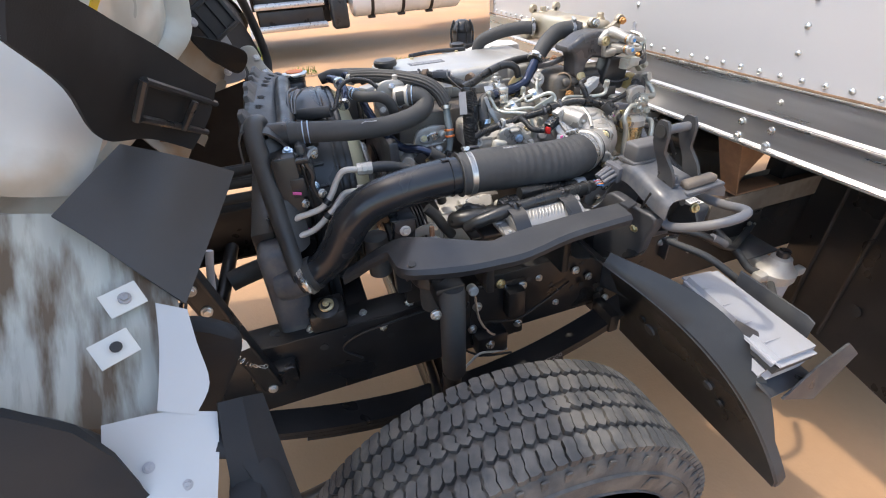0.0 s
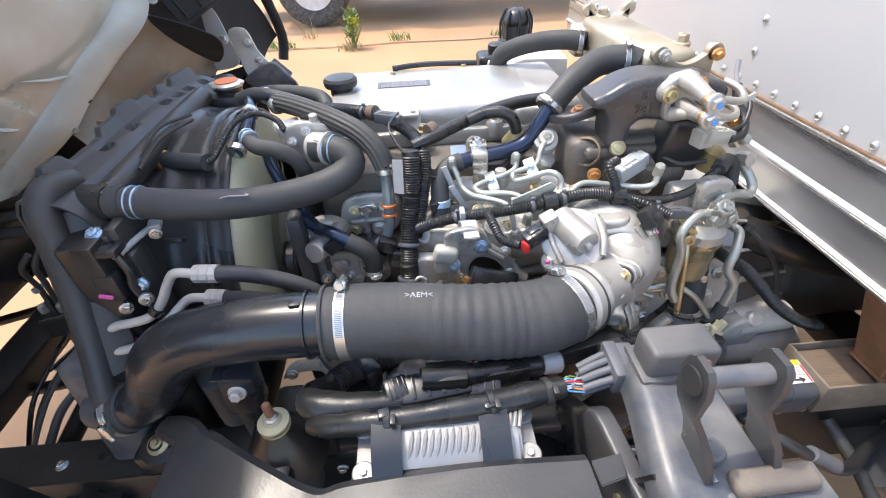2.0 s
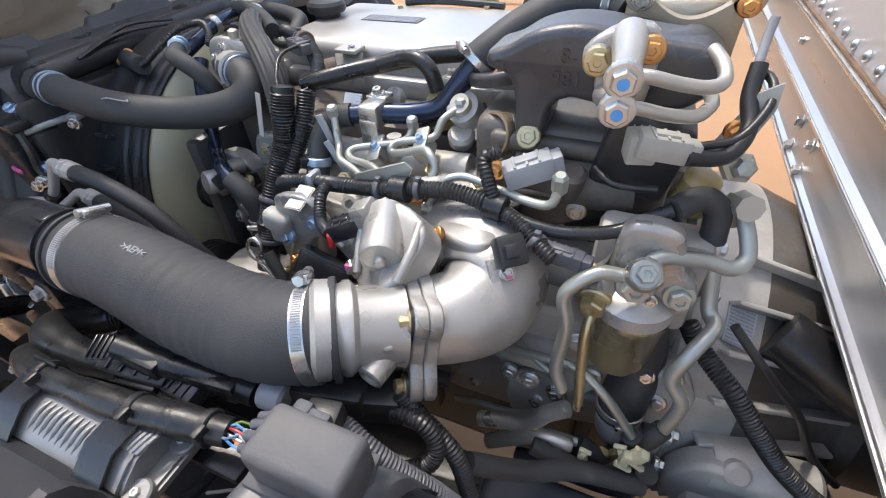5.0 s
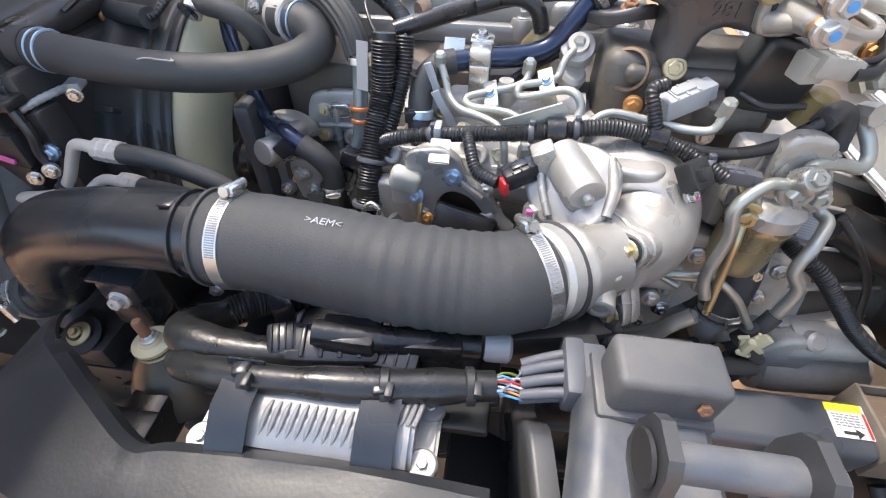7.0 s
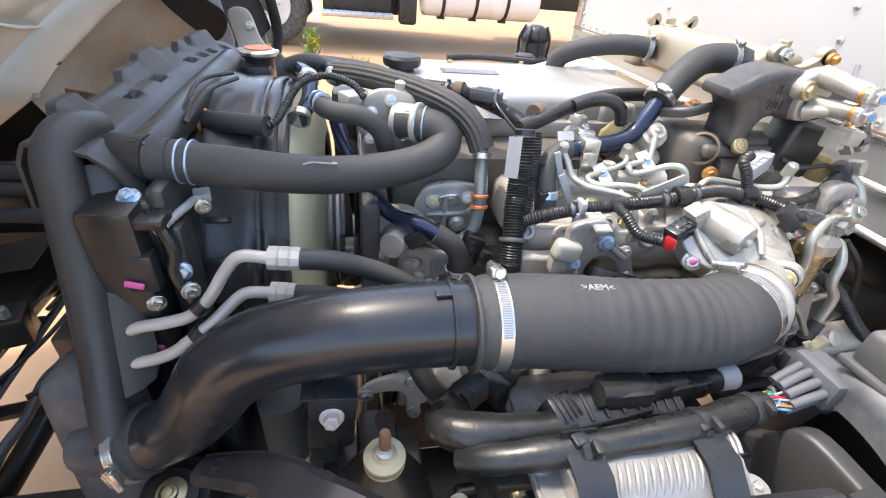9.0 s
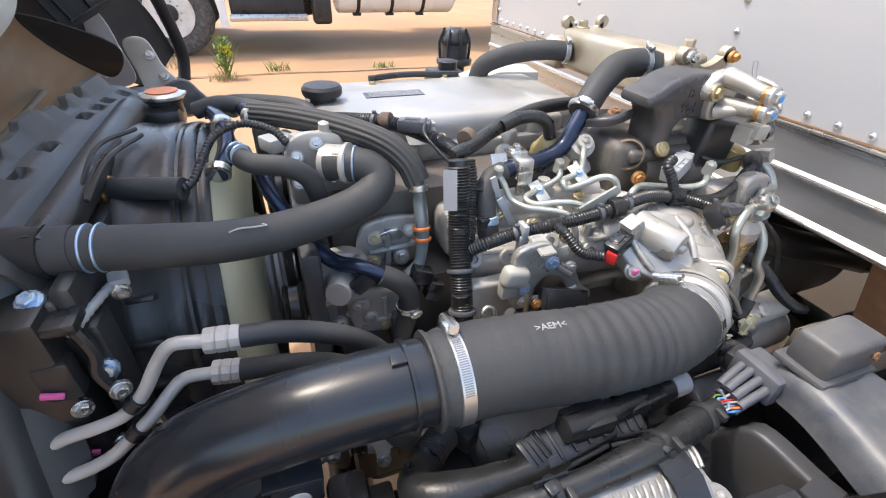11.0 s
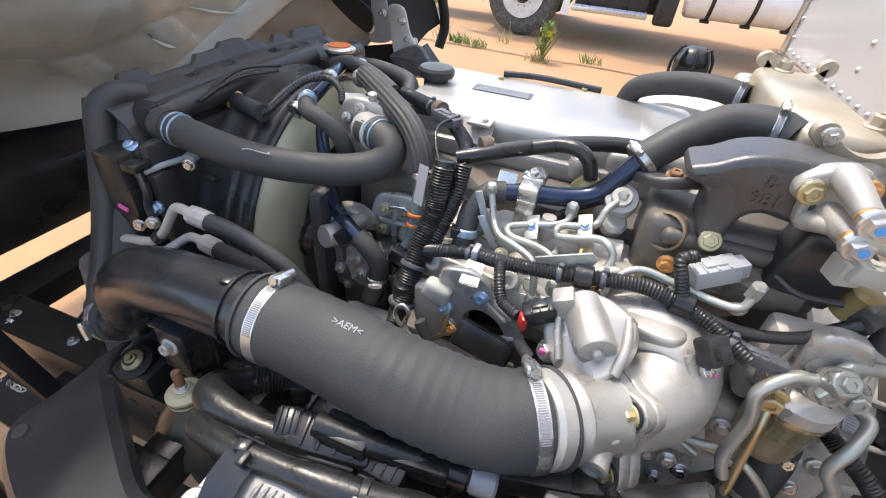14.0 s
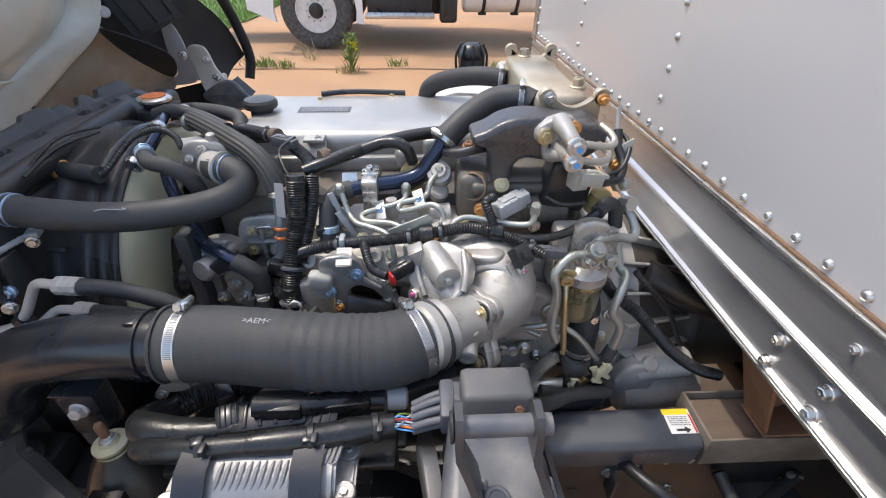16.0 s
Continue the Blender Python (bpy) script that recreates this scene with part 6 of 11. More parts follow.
    a = lnx * 0.028 + Vector((0, -0.733, -0.68)) * 0.006
    c = c0 - a / 2 - dn / 2
    plate(bm, [c, c + a, c + a + dn, c + dn], -0.002)
    lb = part("serial_label", bm, "greyplate", g, "pale printed gearbox label")
    bars(lb, (c + ln * 0.0025, a, dn), 11, "ink_grey", 1.2)


def build_pump(e):
    # Front-side fuel pump, water outlet and brackets, between fan and harness.
    bm = bmesh.new()
    nd = Vector((-0.25, -0.95, 0.15)).normalized()
    casting(bm, [(0.205, 1.075, 0.945), (0.222, 1.075, 0.975), (0.262, 1.075, 0.98), (0.288, 1.075, 0.955), (0.285, 1.075, 0.91), (0.275, 1.075, 0.86), (0.25, 1.075, 0.82), (0.215, 1.075, 0.825), (0.20, 1.075, 0.88)], nd, 0.028, 0.007)
    lobed(bm, (0.224, 1.056, 0.922), nd, 0.021, [(0.208, 1.05, 0.90), (0.245, 1.05, 0.93)], 0.010, 0, 0.010, 0.007, 64)
    pm = part("supply_pump", bm, "castalu", e, "cast aluminium supply pump")
    bm = bmesh.new()
    lathe(bm, [(0.006, 0.0), (0.0135, 0.0), (0.015, -0.003), (0.015, -0.02)], (0.224, 1.044, 0.922), nd, 28)
    part("pump_port", bm, "steel", pm, "bright ring port")
    for p in ((0.208, 1.042, 0.898), (0.228, 1.042, 0.863), (0.252, 1.042, 0.887), (0.272, 1.042, 0.942), (0.245, 1.042, 0.835), (0.268, 1.042, 0.90), (0.216, 1.045, 0.955), (0.262, 1.04, 0.862)):
        bolt(pm, p, nd, 0.0075, "steel")
    def housing(name, outline, n, depth, mat, label, lugs, ribs, bolts):
        bm = bmesh.new()
        casting(bm, outline, n, depth, 0.005)
        h = part(name, bm, mat, e, label)
        n = Vector(n).normalized()
        for q, r, d in lugs:
            part("cast_lug", lathe(bmesh.new(), [(r * 1.25, -0.03), (r * 1.05, 0.0), (r * 0.92, d), (r * 0.8, d + 0.0012), (r * 0.42, d + 0.0012), (r * 0.38, d - 0.004)], q, n, 20), mat, h)
        for a, b, r in ribs:
            part("cast_rib", tube(bmesh.new(), [a, tuple((Vector(a) + Vector(b)) / 2 + n * 0.002), b], [r, r, r * 0.8], 8), mat, h)
        for q, r, m in bolts:
            bolt(h, q, n, r, m, r * 0.95)
        return h

    ou = housing("water_outlet", [(0.278, 1.105, 0.950), (0.284, 1.105, 0.988), (0.302, 1.105, 1.004), (0.345, 1.105, 1.006), (0.378, 1.105, 0.992), (0.380, 1.105, 0.945), (0.352, 1.105, 0.922), (0.305, 1.105, 0.926)], (-0.15, -0.95, 0.3), 0.030, "castalu", "cast aluminium water outlet",
                 (((0.300, 1.076, 0.985), 0.012, 0.003), ((0.352, 1.074, 0.990), 0.011, 0.003), ((0.338, 1.070, 0.950), 0.013, 0.004), ((0.296, 1.074, 0.948), 0.011, 0.003)),
                 (((0.292, 1.072, 0.965), (0.372, 1.072, 0.968), 0.004), ((0.318, 1.072, 0.930), (0.318, 1.074, 1.0), 0.0045), ((0.345, 1.073, 0.96), (0.368, 1.074, 0.985), 0.0035)),
                 (((0.338, 1.066, 0.951), 0.0085, "steel"), ((0.300, 1.072, 0.986), 0.007, "zincyellow"), ((0.352, 1.070, 0.991), 0.0065, "steel"), ((0.296, 1.070, 0.949), 0.0085, "zincyellow")))
    part("outlet_window", casting(bmesh.new(), [(0.308, 1.078, 0.992), (0.336, 1.078, 0.996), (0.340, 1.078, 0.978), (0.312, 1.078, 0.974)], (-0.15, -0.95, 0.3), 0.008, 0.003), "trimedge", ou, "bright machined pad")
    housing("pump_cover", [(0.250, 1.06, 0.905), (0.262, 1.06, 0.925), (0.300, 1.06, 0.918), (0.345, 1.06, 0.905), (0.35, 1.06, 0.86), (0.31, 1.06, 0.84), (0.262, 1.06, 0.85)], (-0.1, -1, 0.2), 0.026, "roughalu", "rough cast pump cover",
            (((0.272, 1.034, 0.905), 0.010, 0.003), ((0.335, 1.034, 0.89), 0.010, 0.003), ((0.300, 1.034, 0.858), 0.011, 0.003)),
            (((0.27, 1.033, 0.87), (0.335, 1.033, 0.875), 0.004), ((0.30, 1.033, 0.91), (0.305, 1.033, 0.85), 0.004)),
            (((0.272, 1.030, 0.906), 0.0065, "steel"), ((0.335, 1.030, 0.891), 0.0065, "steel"), ((0.300, 1.030, 0.859), 0.007, "zincyellow")))
    # Small black clips at the foot of the valve tube.
    for q, sz in (((0.352, 1.02, 0.948), (0.030, 0.022, 0.024)), ((0.368, 1.012, 0.925), (0.022, 0.02, 0.03)), ((0.338, 1.022, 0.922), (0.02, 0.018, 0.022))):
        part("hose_clip", block(bmesh.new(), q, sz, Matrix.Rotation(0.4, 3, "Y"), 0.004), "plastic_gloss", e, "glossy black hose clip")
    bm = bmesh.new()
    lathe(bm, [(0.007, 0.004), (0.016, 0.004), (0.018, 0.001), (0.018, -0.02), (0.024, -0.035)], (0.236, 1.005, 0.955), (-0.35, -0.9, 0.2), 28)
    part("pump_snout", bm, "castalu", pm, "round cast snout with a bored centre")
    for q in ((0.222, 1.03, 0.925), (0.268, 1.025, 0.975), (0.262, 1.03, 0.905), (0.235, 1.035, 0.872), (0.278, 1.03, 0.878)):
        part("cast_lug", lathe(bmesh.new(), [(0.012, -0.02), (0.011, 0.0), (0.009, 0.002), (0.004, 0.002)], q, nd, 16), "castalu", pm)
        bolt(pm, Vector(q) + nd * 0.001, nd, 0.0065, "steel", 0.006)
    bm = bmesh.new()
    casting(bm, [(0.202, 1.15, 1.055), (0.205, 1.15, 1.100), (0.225, 1.15, 1.118), (0.262, 1.15, 1.116), (0.280, 1.15, 1.098), (0.278, 1.15, 1.050)], (-0.1, -0.9, 0.4), 0.034, 0.006)
    block(bm, (0.245, 1.15, 1.065), (0.09, 0.06, 0.08), None, 0.012)
    lathe(bm, [(0.020, 0), (0.024, 0.003), (0.024, 0.030), (0.027, 0.033), (0.027, 0.038), (0.020, 0.040)], (0.245, 1.112, 1.092), (0.85, -0.5, 0.05), 24)
    lathe(bm, [(0.009, 0), (0.010, 0.012), (0.007, 0.014), (0.007, 0.024), (0.004, 0.026)], (0.252, 1.128, 1.115), (0.05, -0.1, 1), 12)
    for q in ((0.212, 1.118, 1.062), (0.214, 1.116, 1.100), (0.240, 1.112, 1.118)):
        lathe(bm, [(0.010, -0.02), (0.009, 0.002), (0.004, 0.003)], q, (-0.1, -0.9, 0.4), 14)
    th = part("thermostat_housing", bm, "roughalu", e)
    for p in ((0.214, 1.114, 1.101), (0.240, 1.110, 1.119), (0.212, 1.116, 1.063), (0.258, 1.112, 1.068)):
        bolt(th, p, (-0.1, -0.8, 0.5), 0.0065)
    # Aluminium bracket with ribs and open windows, below the harness.
    bm = bmesh.new()
    nb = (-0.1, -1, 0.25)
    casting(bm, [(0.447, 0.940, 1.020), (0.471, 0.940, 1.030), (0.488, 0.940, 1.030), (0.503, 0.940, 1.020), (0.516, 0.940, 0.995), (0.541, 0.940, 0.975), (0.551, 0.940, 0.950), (0.538, 0.940, 0.946), (0.520, 0.940, 0.968), (0.497, 0.940, 0.976), (0.482, 0.940, 0.962), (0.478, 0.940, 0.932), (0.452, 0.940, 0.934), (0.446, 0.940, 0.978)], nb, 0.012, 0.003)
    plate(bm, [(0.470, 0.950, 1.034), (0.492, 0.950, 1.034), (0.494, 0.915, 1.026), (0.472, 0.915, 1.026)], 0.005, 0.0012)
    tube(bm, [(0.478, 0.935, 1.020), (0.500, 0.930, 0.998), (0.530, 0.928, 0.975)], 0.0045, 8)
    tube(bm, [(0.545, 0.940, 0.958), (0.552, 0.935, 0.942), (0.568, 0.930, 0.93)], 0.008, 10)
    tube(bm, [(0.480, 0.935, 0.940), (0.515, 0.930, 0.935), (0.546, 0.932, 0.950)], 0.006, 10)
    br = part("pump_bracket", bm, "castalu", e, "cast aluminium bracket with ribs")
    bm = bmesh.new()
    block(bm, (0.445, 0.926, 0.992), (0.036, 0.022, 0.028), Matrix.Rotation(0.25, 3, "Y"), 0.008, 3)
    block(bm, (0.440, 0.930, 0.972), (0.024, 0.016, 0.026), None, 0.004)
    part("relay_cap", bm, "connector_pale", br, "pale olive plastic relay cap")
    bm = bmesh.new()
    casting(bm, [(0.40, 0.975, 0.955), (0.43, 0.975, 0.96), (0.47, 0.975, 0.955), (0.475, 0.975, 0.91), (0.45, 0.975, 0.88), (0.41, 0.975, 0.885)], (0, -1, 0.1), 0.02, 0.006)
    part("bracket_foot", bm, "roughalu", br)
    bolt(br, (0.498, 0.927, 1.001), nb, 0.0088, "bluebolt")
    bolt(br, (0.457, 0.922, 0.974), (-0.2, -0.9, 0.4), 0.0082, "bluebolt", 0.010)
    bolt(br, (0.535, 0.935, 0.98), nb, 0.008, "steel")
    bolt(br, (0.464, 0.927, 0.945), nb, 0.007, "steel")
    bm = bmesh.new()
    tube(bm, [(0.462, 0.925, 0.972), (0.462, 0.915, 0.955), (0.458, 0.912, 0.935), (0.448, 0.912, 0.925), (0.432, 0.905, 0.925)], 0.0032, 8)
    part("earth_wire", bm, "zincyellow", br, "bent yellow-plated wire")
    bm = bmesh.new()
    tube(bm, [(0.432, 0.905, 0.955), (0.445, 0.90, 0.935), (0.462, 0.892, 0.905)], 0.0075, 12)
    part("dipstick_sleeve", bm, "rubber", br)
    d = thing("driver_box", (0.513, 0.909, 0.93), "flat glossy black plastic box behind the intake hose", "electronic box")
    bm = bmesh.new()
    rb = Matrix.Rotation(0.30, 3, "Y") @ Matrix.Rotation(-0.5, 3, "X")
    block(bm, (0.513, 0.909, 0.949), (0.072, 0.018, 0.034), rb, 0.003)
    part("box_case", bm, "plastic_gloss", d)
    bm = bmesh.new()
    block(bm, Vector((0.513, 0.909, 0.949)) + rb @ Vector((0, -0.0095, 0)), (0.064, 0.002, 0.027), rb, 0.0015)
    part("box_lid", bm, "plastic", d)
    bolt(d, (0.472, 0.908, 0.955), (-0.2, -0.8, 0.5), 0.006, "copper")


def build_lower(e):
    """Dark parts between the intake hose and the frame rail."""
    bm = bmesh.new()
    lathe(bm, [(0.03, 0), (0.05, 0.003), (0.052, 0.012), (0.046, 0.02), (0.052, 0.028), (0.05, 0.04), (0.03, 0.043)], (0.235, 0.93, 0.80), (1, 0, 0), 28)
    block(bm, (0.33, 0.95, 0.80), (0.12, 0.10, 0.12), None, 0.02)
    lathe(bm, [(0.05, 0), (0.056, 0.004), (0.056, 0.09), (0.05, 0.095)], (0.28, 0.93, 0.80), (1, 0, 0), 28)
    al = part("alternator", bm, "roughalu", e, "grimy aluminium alternator with black pulley")
    for i in range(8):
        a = i * math.pi / 4
        bolt(al, (0.276, 0.93 + 0.04 * math.cos(a), 0.80 + 0.04 * math.sin(a)), (-1, 0, 0), 0.006)
    bm = bmesh.new()
    for i in range(4):
        lathe(bm, [(0.06, 0.008 * i), (0.066, 0.008 * i + 0.002), (0.066, 0.008 * i + 0.005), (0.06, 0.008 * i + 0.0075)], (0.215, 0.95, 0.80), (1, 0, 0), 32)
    part("pulley", bm, "blackpaint", al)
    bm = bmesh.new()
    block(bm, (0.48, 0.98, 0.80), (0.22, 0.08, 0.16), None, 0.02)
    block(bm, (0.40, 0.90, 0.87), (0.05, 0.05, 0.05), None, 0.01)
    block(bm, (0.60, 0.95, 0.84), (0.14, 0.08, 0.10), None, 0.02)
    lathe(bm, [(0.045, 0), (0.05, 0.004), (0.05, 0.11), (0.042, 0.12)], (0.53, 0.93, 0.68), (0, -0.2, 1), 24)
    part("oil_filter_housing", bm, "iron", e)
    bm = bmesh.new()
    lathe(bm, [(0.016, 0), (0.018, 0.003), (0.018, 0.012), (0.014, 0.016)], (0.345, 0.852, 0.89), (0, -0.6, 0.8), 20)
    block(bm, (0.35, 0.868, 0.885), (0.07, 0.03, 0.03), None, 0.006)
    lathe(bm, [(0.016, 0), (0.018, 0.003), (0.018, 0.012), (0.014, 0.016)], (0.372, 0.852, 0.89), (0, -0.6, 0.8), 20)
    pl = part("drain_block", bm, "roughalu", e)
    for x in (0.333, 0.36, 0.385):
        bolt(pl, (x, 0.853, 0.903), (0, -0.6, 0.8), 0.006)


engine = build_engine()
build_egr(engine)
build_filter(engine)
build_pump(engine)
build_lower(engine)


# ---- hoses and pipes ----
def build_intake():
    h = thing("intake_hose", (0.45, 0.80, 0.94), "ribbed black rubber intake hose with steel worm clamps", "hose")
    pts = [(0.292, 0.800, 1.001), (0.34, 0.799, 1.001), (0.39, 0.795, 0.999), (0.46, 0.788, 0.995), (0.53, 0.787, 0.993), (0.568, 0.793, 0.994), (0.600, 0.8085, 0.9945)]
    bm = bmesh.new()
    path = smooth_path(pts, 0.0035)
    n = len(path)
    seg, rings, side = 44, [], None
    s_all = 0.0
    for i, p in enumerate(path):
        d = (path[min(i + 1, n - 1)] - path[max(i - 1, 0)]).normalized()
        side = frame_of(d).col[0].copy()
        up = d.cross(side)
        s = i / (n - 1)
        r = 0.0445 + 0.0015 * math.sin(math.pi * s)
        # Soft wrapped ribs, stronger in the bend.
        k = 0.00025 + 0.0006 * max(0, math.sin(math.pi * (s - 0.35) / 0.55)) if s > 0.35 else 0.00025
        r += k * math.sin(2 * math.pi * s * 21 + 1.3 * math.sin(s * 17))
        if s < 0.03 or s > 0.97:
            r -= 0.0015
        rings.append([bm.verts.new(p + r * (math.cos(2 * math.pi * q / seg) * side + math.sin(2 * math.pi * q / seg) * up)) for q in range(seg)])
    for a, b in zip(rings, rings[1:]):
        for q in range(seg):
            bm.faces.new((a[q], a[(q + 1) % seg], b[(q + 1) % seg], b[q]))
    bm.faces.new(rings[0][::-1])
    bm.faces.new(rings[-1])
    part("hose", bm, "rubber_rib", h)
    bm = bmesh.new()
    lathe(bm, [(0.037, 0), (0.0460, 0.0), (0.0468, 0.002), (0.0460, 0.004), (0.037, 0.004)], (0.289, 0.800, 1.001), (1, 0, 0), 40)
    part("hose_lip", bm, "rubber", h)
    clamp_band(h, (0.314, 0.7995, 1.001), (1, -0.02, 0.0), 0.0448, 0.013, (0, 0.36, 1))
    clamp_band(h, (0.585, 0.8008, 0.994), (0.86, 0.42, 0.05), 0.0448, 0.013, (0, 0.55, 1))
    bm = bmesh.new()
    lathe(bm, [(0.042, 0), (0.0465, 0.0), (0.047, 0.003), (0.0465, 0.006), (0.042, 0.006)], (0.600, 0.8082, 0.9945), (0.8, 0.55, -0.1), 40)
    part("hose_lip", bm, "rubber", h)
    letters(h, ">AEM<", (0.405, 0.7900, 1.0440), (1, -0.06, -0.03), (0.0, 0.99, 0.08), 0.0105, "greyplate", 0.0008, "moulded_mark")

    p = thing("intake_pipe", (0.1, 0.82, 0.78), "satin black plastic intake pipe from the intercooler", "pipe")
    bm = bmesh.new()
    pp = [(0.305, 0.800, 1.001), (0.27, 0.801, 1.001), (0.21, 0.804, 0.997), (0.15, 0.809, 0.987), (0.10, 0.815, 0.969), (0.062, 0.82, 0.938), (0.037, 0.827, 0.897), (0.012, 0.836, 0.857), (-0.015, 0.842, 0.830), (-0.045, 0.842, 0.815), (-0.075, 0.842, 0.806)]
    tube(bm, pp, [0.0395, 0.0395, 0.039, 0.039, 0.039, 0.040, 0.040, 0.039, 0.037, 0.035, 0.034], 36, 0.006)
    part("pipe_body", bm, "plastic_gloss", p)
    bm = bmesh.new()
    lathe(bm, [(0.039, 0), (0.0425, 0.001), (0.0425, 0.004), (0.039, 0.005)], (0.268, 0.801, 1.001), (1, 0, 0), 36)
    block(bm, (0.262, 0.797, 1.0415), (0.014, 0.012, 0.004), None, 0.001)
    part("stop_ring", bm, "plastic_gloss", p)
    bars(p, ((0.0270, 0.799, 0.921), (0.026, 0.0, 0.037), (0.012, -0.004, -0.010)), 2, "greyplate")
    bm = bmesh.new()
    lathe(bm, [(0.036, 0), (0.039, 0.002), (0.039, 0.035), (0.036, 0.037)], (-0.035, 0.843, 0.818), (-0.9, 0.1, -0.35), 32)
    part("lower_sleeve", bm, "rubber", p)
    clamp_band(p, (-0.058, 0.843, 0.809), (-0.9, 0.0, -0.35), 0.0395, 0.012, (0, -1, 0.2))


def coolant_hose(label, pts, r, mat="rubber", clamps=(), seg=20, name="coolant_hose", flute=None):
    h = thing(name, pts[0], label, "hose", "engine hoses")
    bm = bmesh.new()
    tube(bm, pts, r, seg, 0.006, flute=flute)
    part("hose", bm, mat, h)
    rr = r if not isinstance(r, (list, tuple)) else r[0]
    for at, d, kind in clamps:
        if kind == "wire":
            for k in (-0.0055, 0.0055):
                bm = bmesh.new()
                q = Vector(at) + Vector(d).normalized() * k
                lathe(bm, [(rr, -0.0014), (rr + 0.0016, -0.001), (rr + 0.002, 0), (rr + 0.0016, 0.001), (rr, 0.0014)], q, d, 28)
                part("wire_clip", bm, "bluebolt", h, "twin-wire spring clip")
        else:
            clamp_band(h, at, d, rr + 0.0006, 0.009, (0, -0.3, 1))
    return h


def build_hoses():
    h = coolant_hose("thick black rubber upper radiator hose", [(-0.045, 1.0, 1.082), (0.0, 0.992, 1.080), (0.02, 0.990, 1.078), (0.07, 0.987, 1.073), (0.12, 0.990, 1.066), (0.17, 1.005, 1.058), (0.215, 1.026, 1.053), (0.262, 1.042, 1.056), (0.298, 1.058, 1.066), (0.310, 1.072, 1.080), (0.298, 1.083, 1.091), (0.276, 1.092, 1.094), (0.252, 1.105, 1.092)], 0.0225, "rubber", [((0.014, 0.991, 1.079), (1, -0.1, -0.05), "wire"), ((0.279, 1.091, 1.094), (-0.9, 0.35, 0.0), "wire")], 28)
    bm = bmesh.new()
    tube(bm, [(0.128, 0.978, 1.080), (0.142, 0.981, 1.0835), (0.158, 0.985, 1.081), (0.170, 0.989, 1.079), (0.165, 0.992, 1.0795)], 0.0009, 5, 0.004)
    part("paint_scribble", bm, "greyplate", h)
    bm = bmesh.new()
    tube(bm, [(-0.035, 0.995, 1.08), (0.0, 0.992, 1.08)], 0.024, 20)
    part("hose_end_sleeve", bm, "rubber", h)
    coolant_hose("black rubber heater hose over the valve cover", [(0.775, 1.13, 1.185), (0.755, 1.14, 1.190), (0.715, 1.145, 1.185), (0.672, 1.125, 1.166), (0.645, 1.108, 1.148), (0.625, 1.097, 1.132)], [0.021, 0.0215, 0.0215, 0.021, 0.020, 0.020], "rubber", [((0.630, 1.10, 1.137), (-0.6, -0.35, -0.7), "band"), ((0.757, 1.139, 1.189), (1, -0.2, 0), "band")])
    s = thing("coolant_steel_pipe", (0.5, 1.06, 1.0), "glossy dark blue plated steel coolant pipe", "pipe")
    bm = bmesh.new()
    tube(bm, [(0.633, 1.10, 1.140), (0.612, 1.090, 1.112), (0.592, 1.083, 1.087), (0.56, 1.076, 1.077), (0.515, 1.066, 1.075), (0.475, 1.055, 1.072)], 0.0125, 18, 0.005)
    part("steel_pipe", bm, "bluesteel", s)
    bm = bmesh.new()
    tube(bm, [(0.482, 1.056, 1.073), (0.463, 1.049, 1.07), (0.449, 1.037, 1.055), (0.445, 1.022, 1.03), (0.446, 1.01, 1.005), (0.445, 1.0, 0.97)], 0.0145, 16)
    part("rubber_end", bm, "rubber", s)
    bm = bmesh.new()
    lathe(bm, [(0.0150, 0), (0.0162, 0.001), (0.0162, 0.010), (0.0150, 0.011)], (0.446, 1.016, 1.018), (0, 0.3, 1), 20)
    part("pinch_clamp", bm, "bluebolt", s)
    bm = bmesh.new()
    block(bm, (0.512, 1.063, 1.077), (0.026, 0.040, 0.030), None, 0.004)
    block(bm, (0.512, 1.045, 1.05), (0.024, 0.006, 0.05), None, 0.002)
    block(bm, (0.512, 1.078, 1.092), (0.028, 0.022, 0.006), None, 0.002)
    cl = part("pipe_clip", bm, "steel", s, "folded steel pipe clip")
    bolt(cl, (0.511, 1.076, 1.096), (0, -0.2, 1), 0.008, "steel", 0.009)
    bm = bmesh.new()
    plate(bm, [(0.468, 1.07, 1.095), (0.492, 1.07, 1.095), (0.492, 1.05, 1.068), (0.468, 1.05, 1.068)], 0.003)
    part("tab_bracket", bm, "steel", s)
    bm = bmesh.new()
    block(bm, (0.463, 1.028, 1.055), (0.009, 0.004, 0.055), Matrix.Rotation(-0.35, 3, "Y"), 0.001)
    block(bm, (0.475, 1.020, 1.030), (0.010, 0.003, 0.05), Matrix.Rotation(-0.5, 3, "Y"), 0.001)
    part("strap", bm, "connector", s, "pale plastic cable strap")
    coolant_hose("textured black hose behind the valve cover", [(0.77, 1.36, 1.165), (0.735, 1.375, 1.168), (0.69, 1.395, 1.163), (0.645, 1.415, 1.150), (0.615, 1.435, 1.130), (0.605, 1.44, 1.10)], 0.019, "rubber_rib", [((0.762, 1.362, 1.165), (1, -0.3, 0), "band")])
    coolant_hose("black rubber bypass hose by the fan", [(0.145, 1.118, 1.112), (0.152, 1.105, 1.108), (0.170, 1.085, 1.108), (0.198, 1.072, 1.108), (0.222, 1.075, 1.090), (0.232, 1.082, 1.060), (0.236, 1.088, 1.03)], 0.0125, "rubber", [((0.147, 1.115, 1.112), (0.5, -0.8, 0), "wire")])
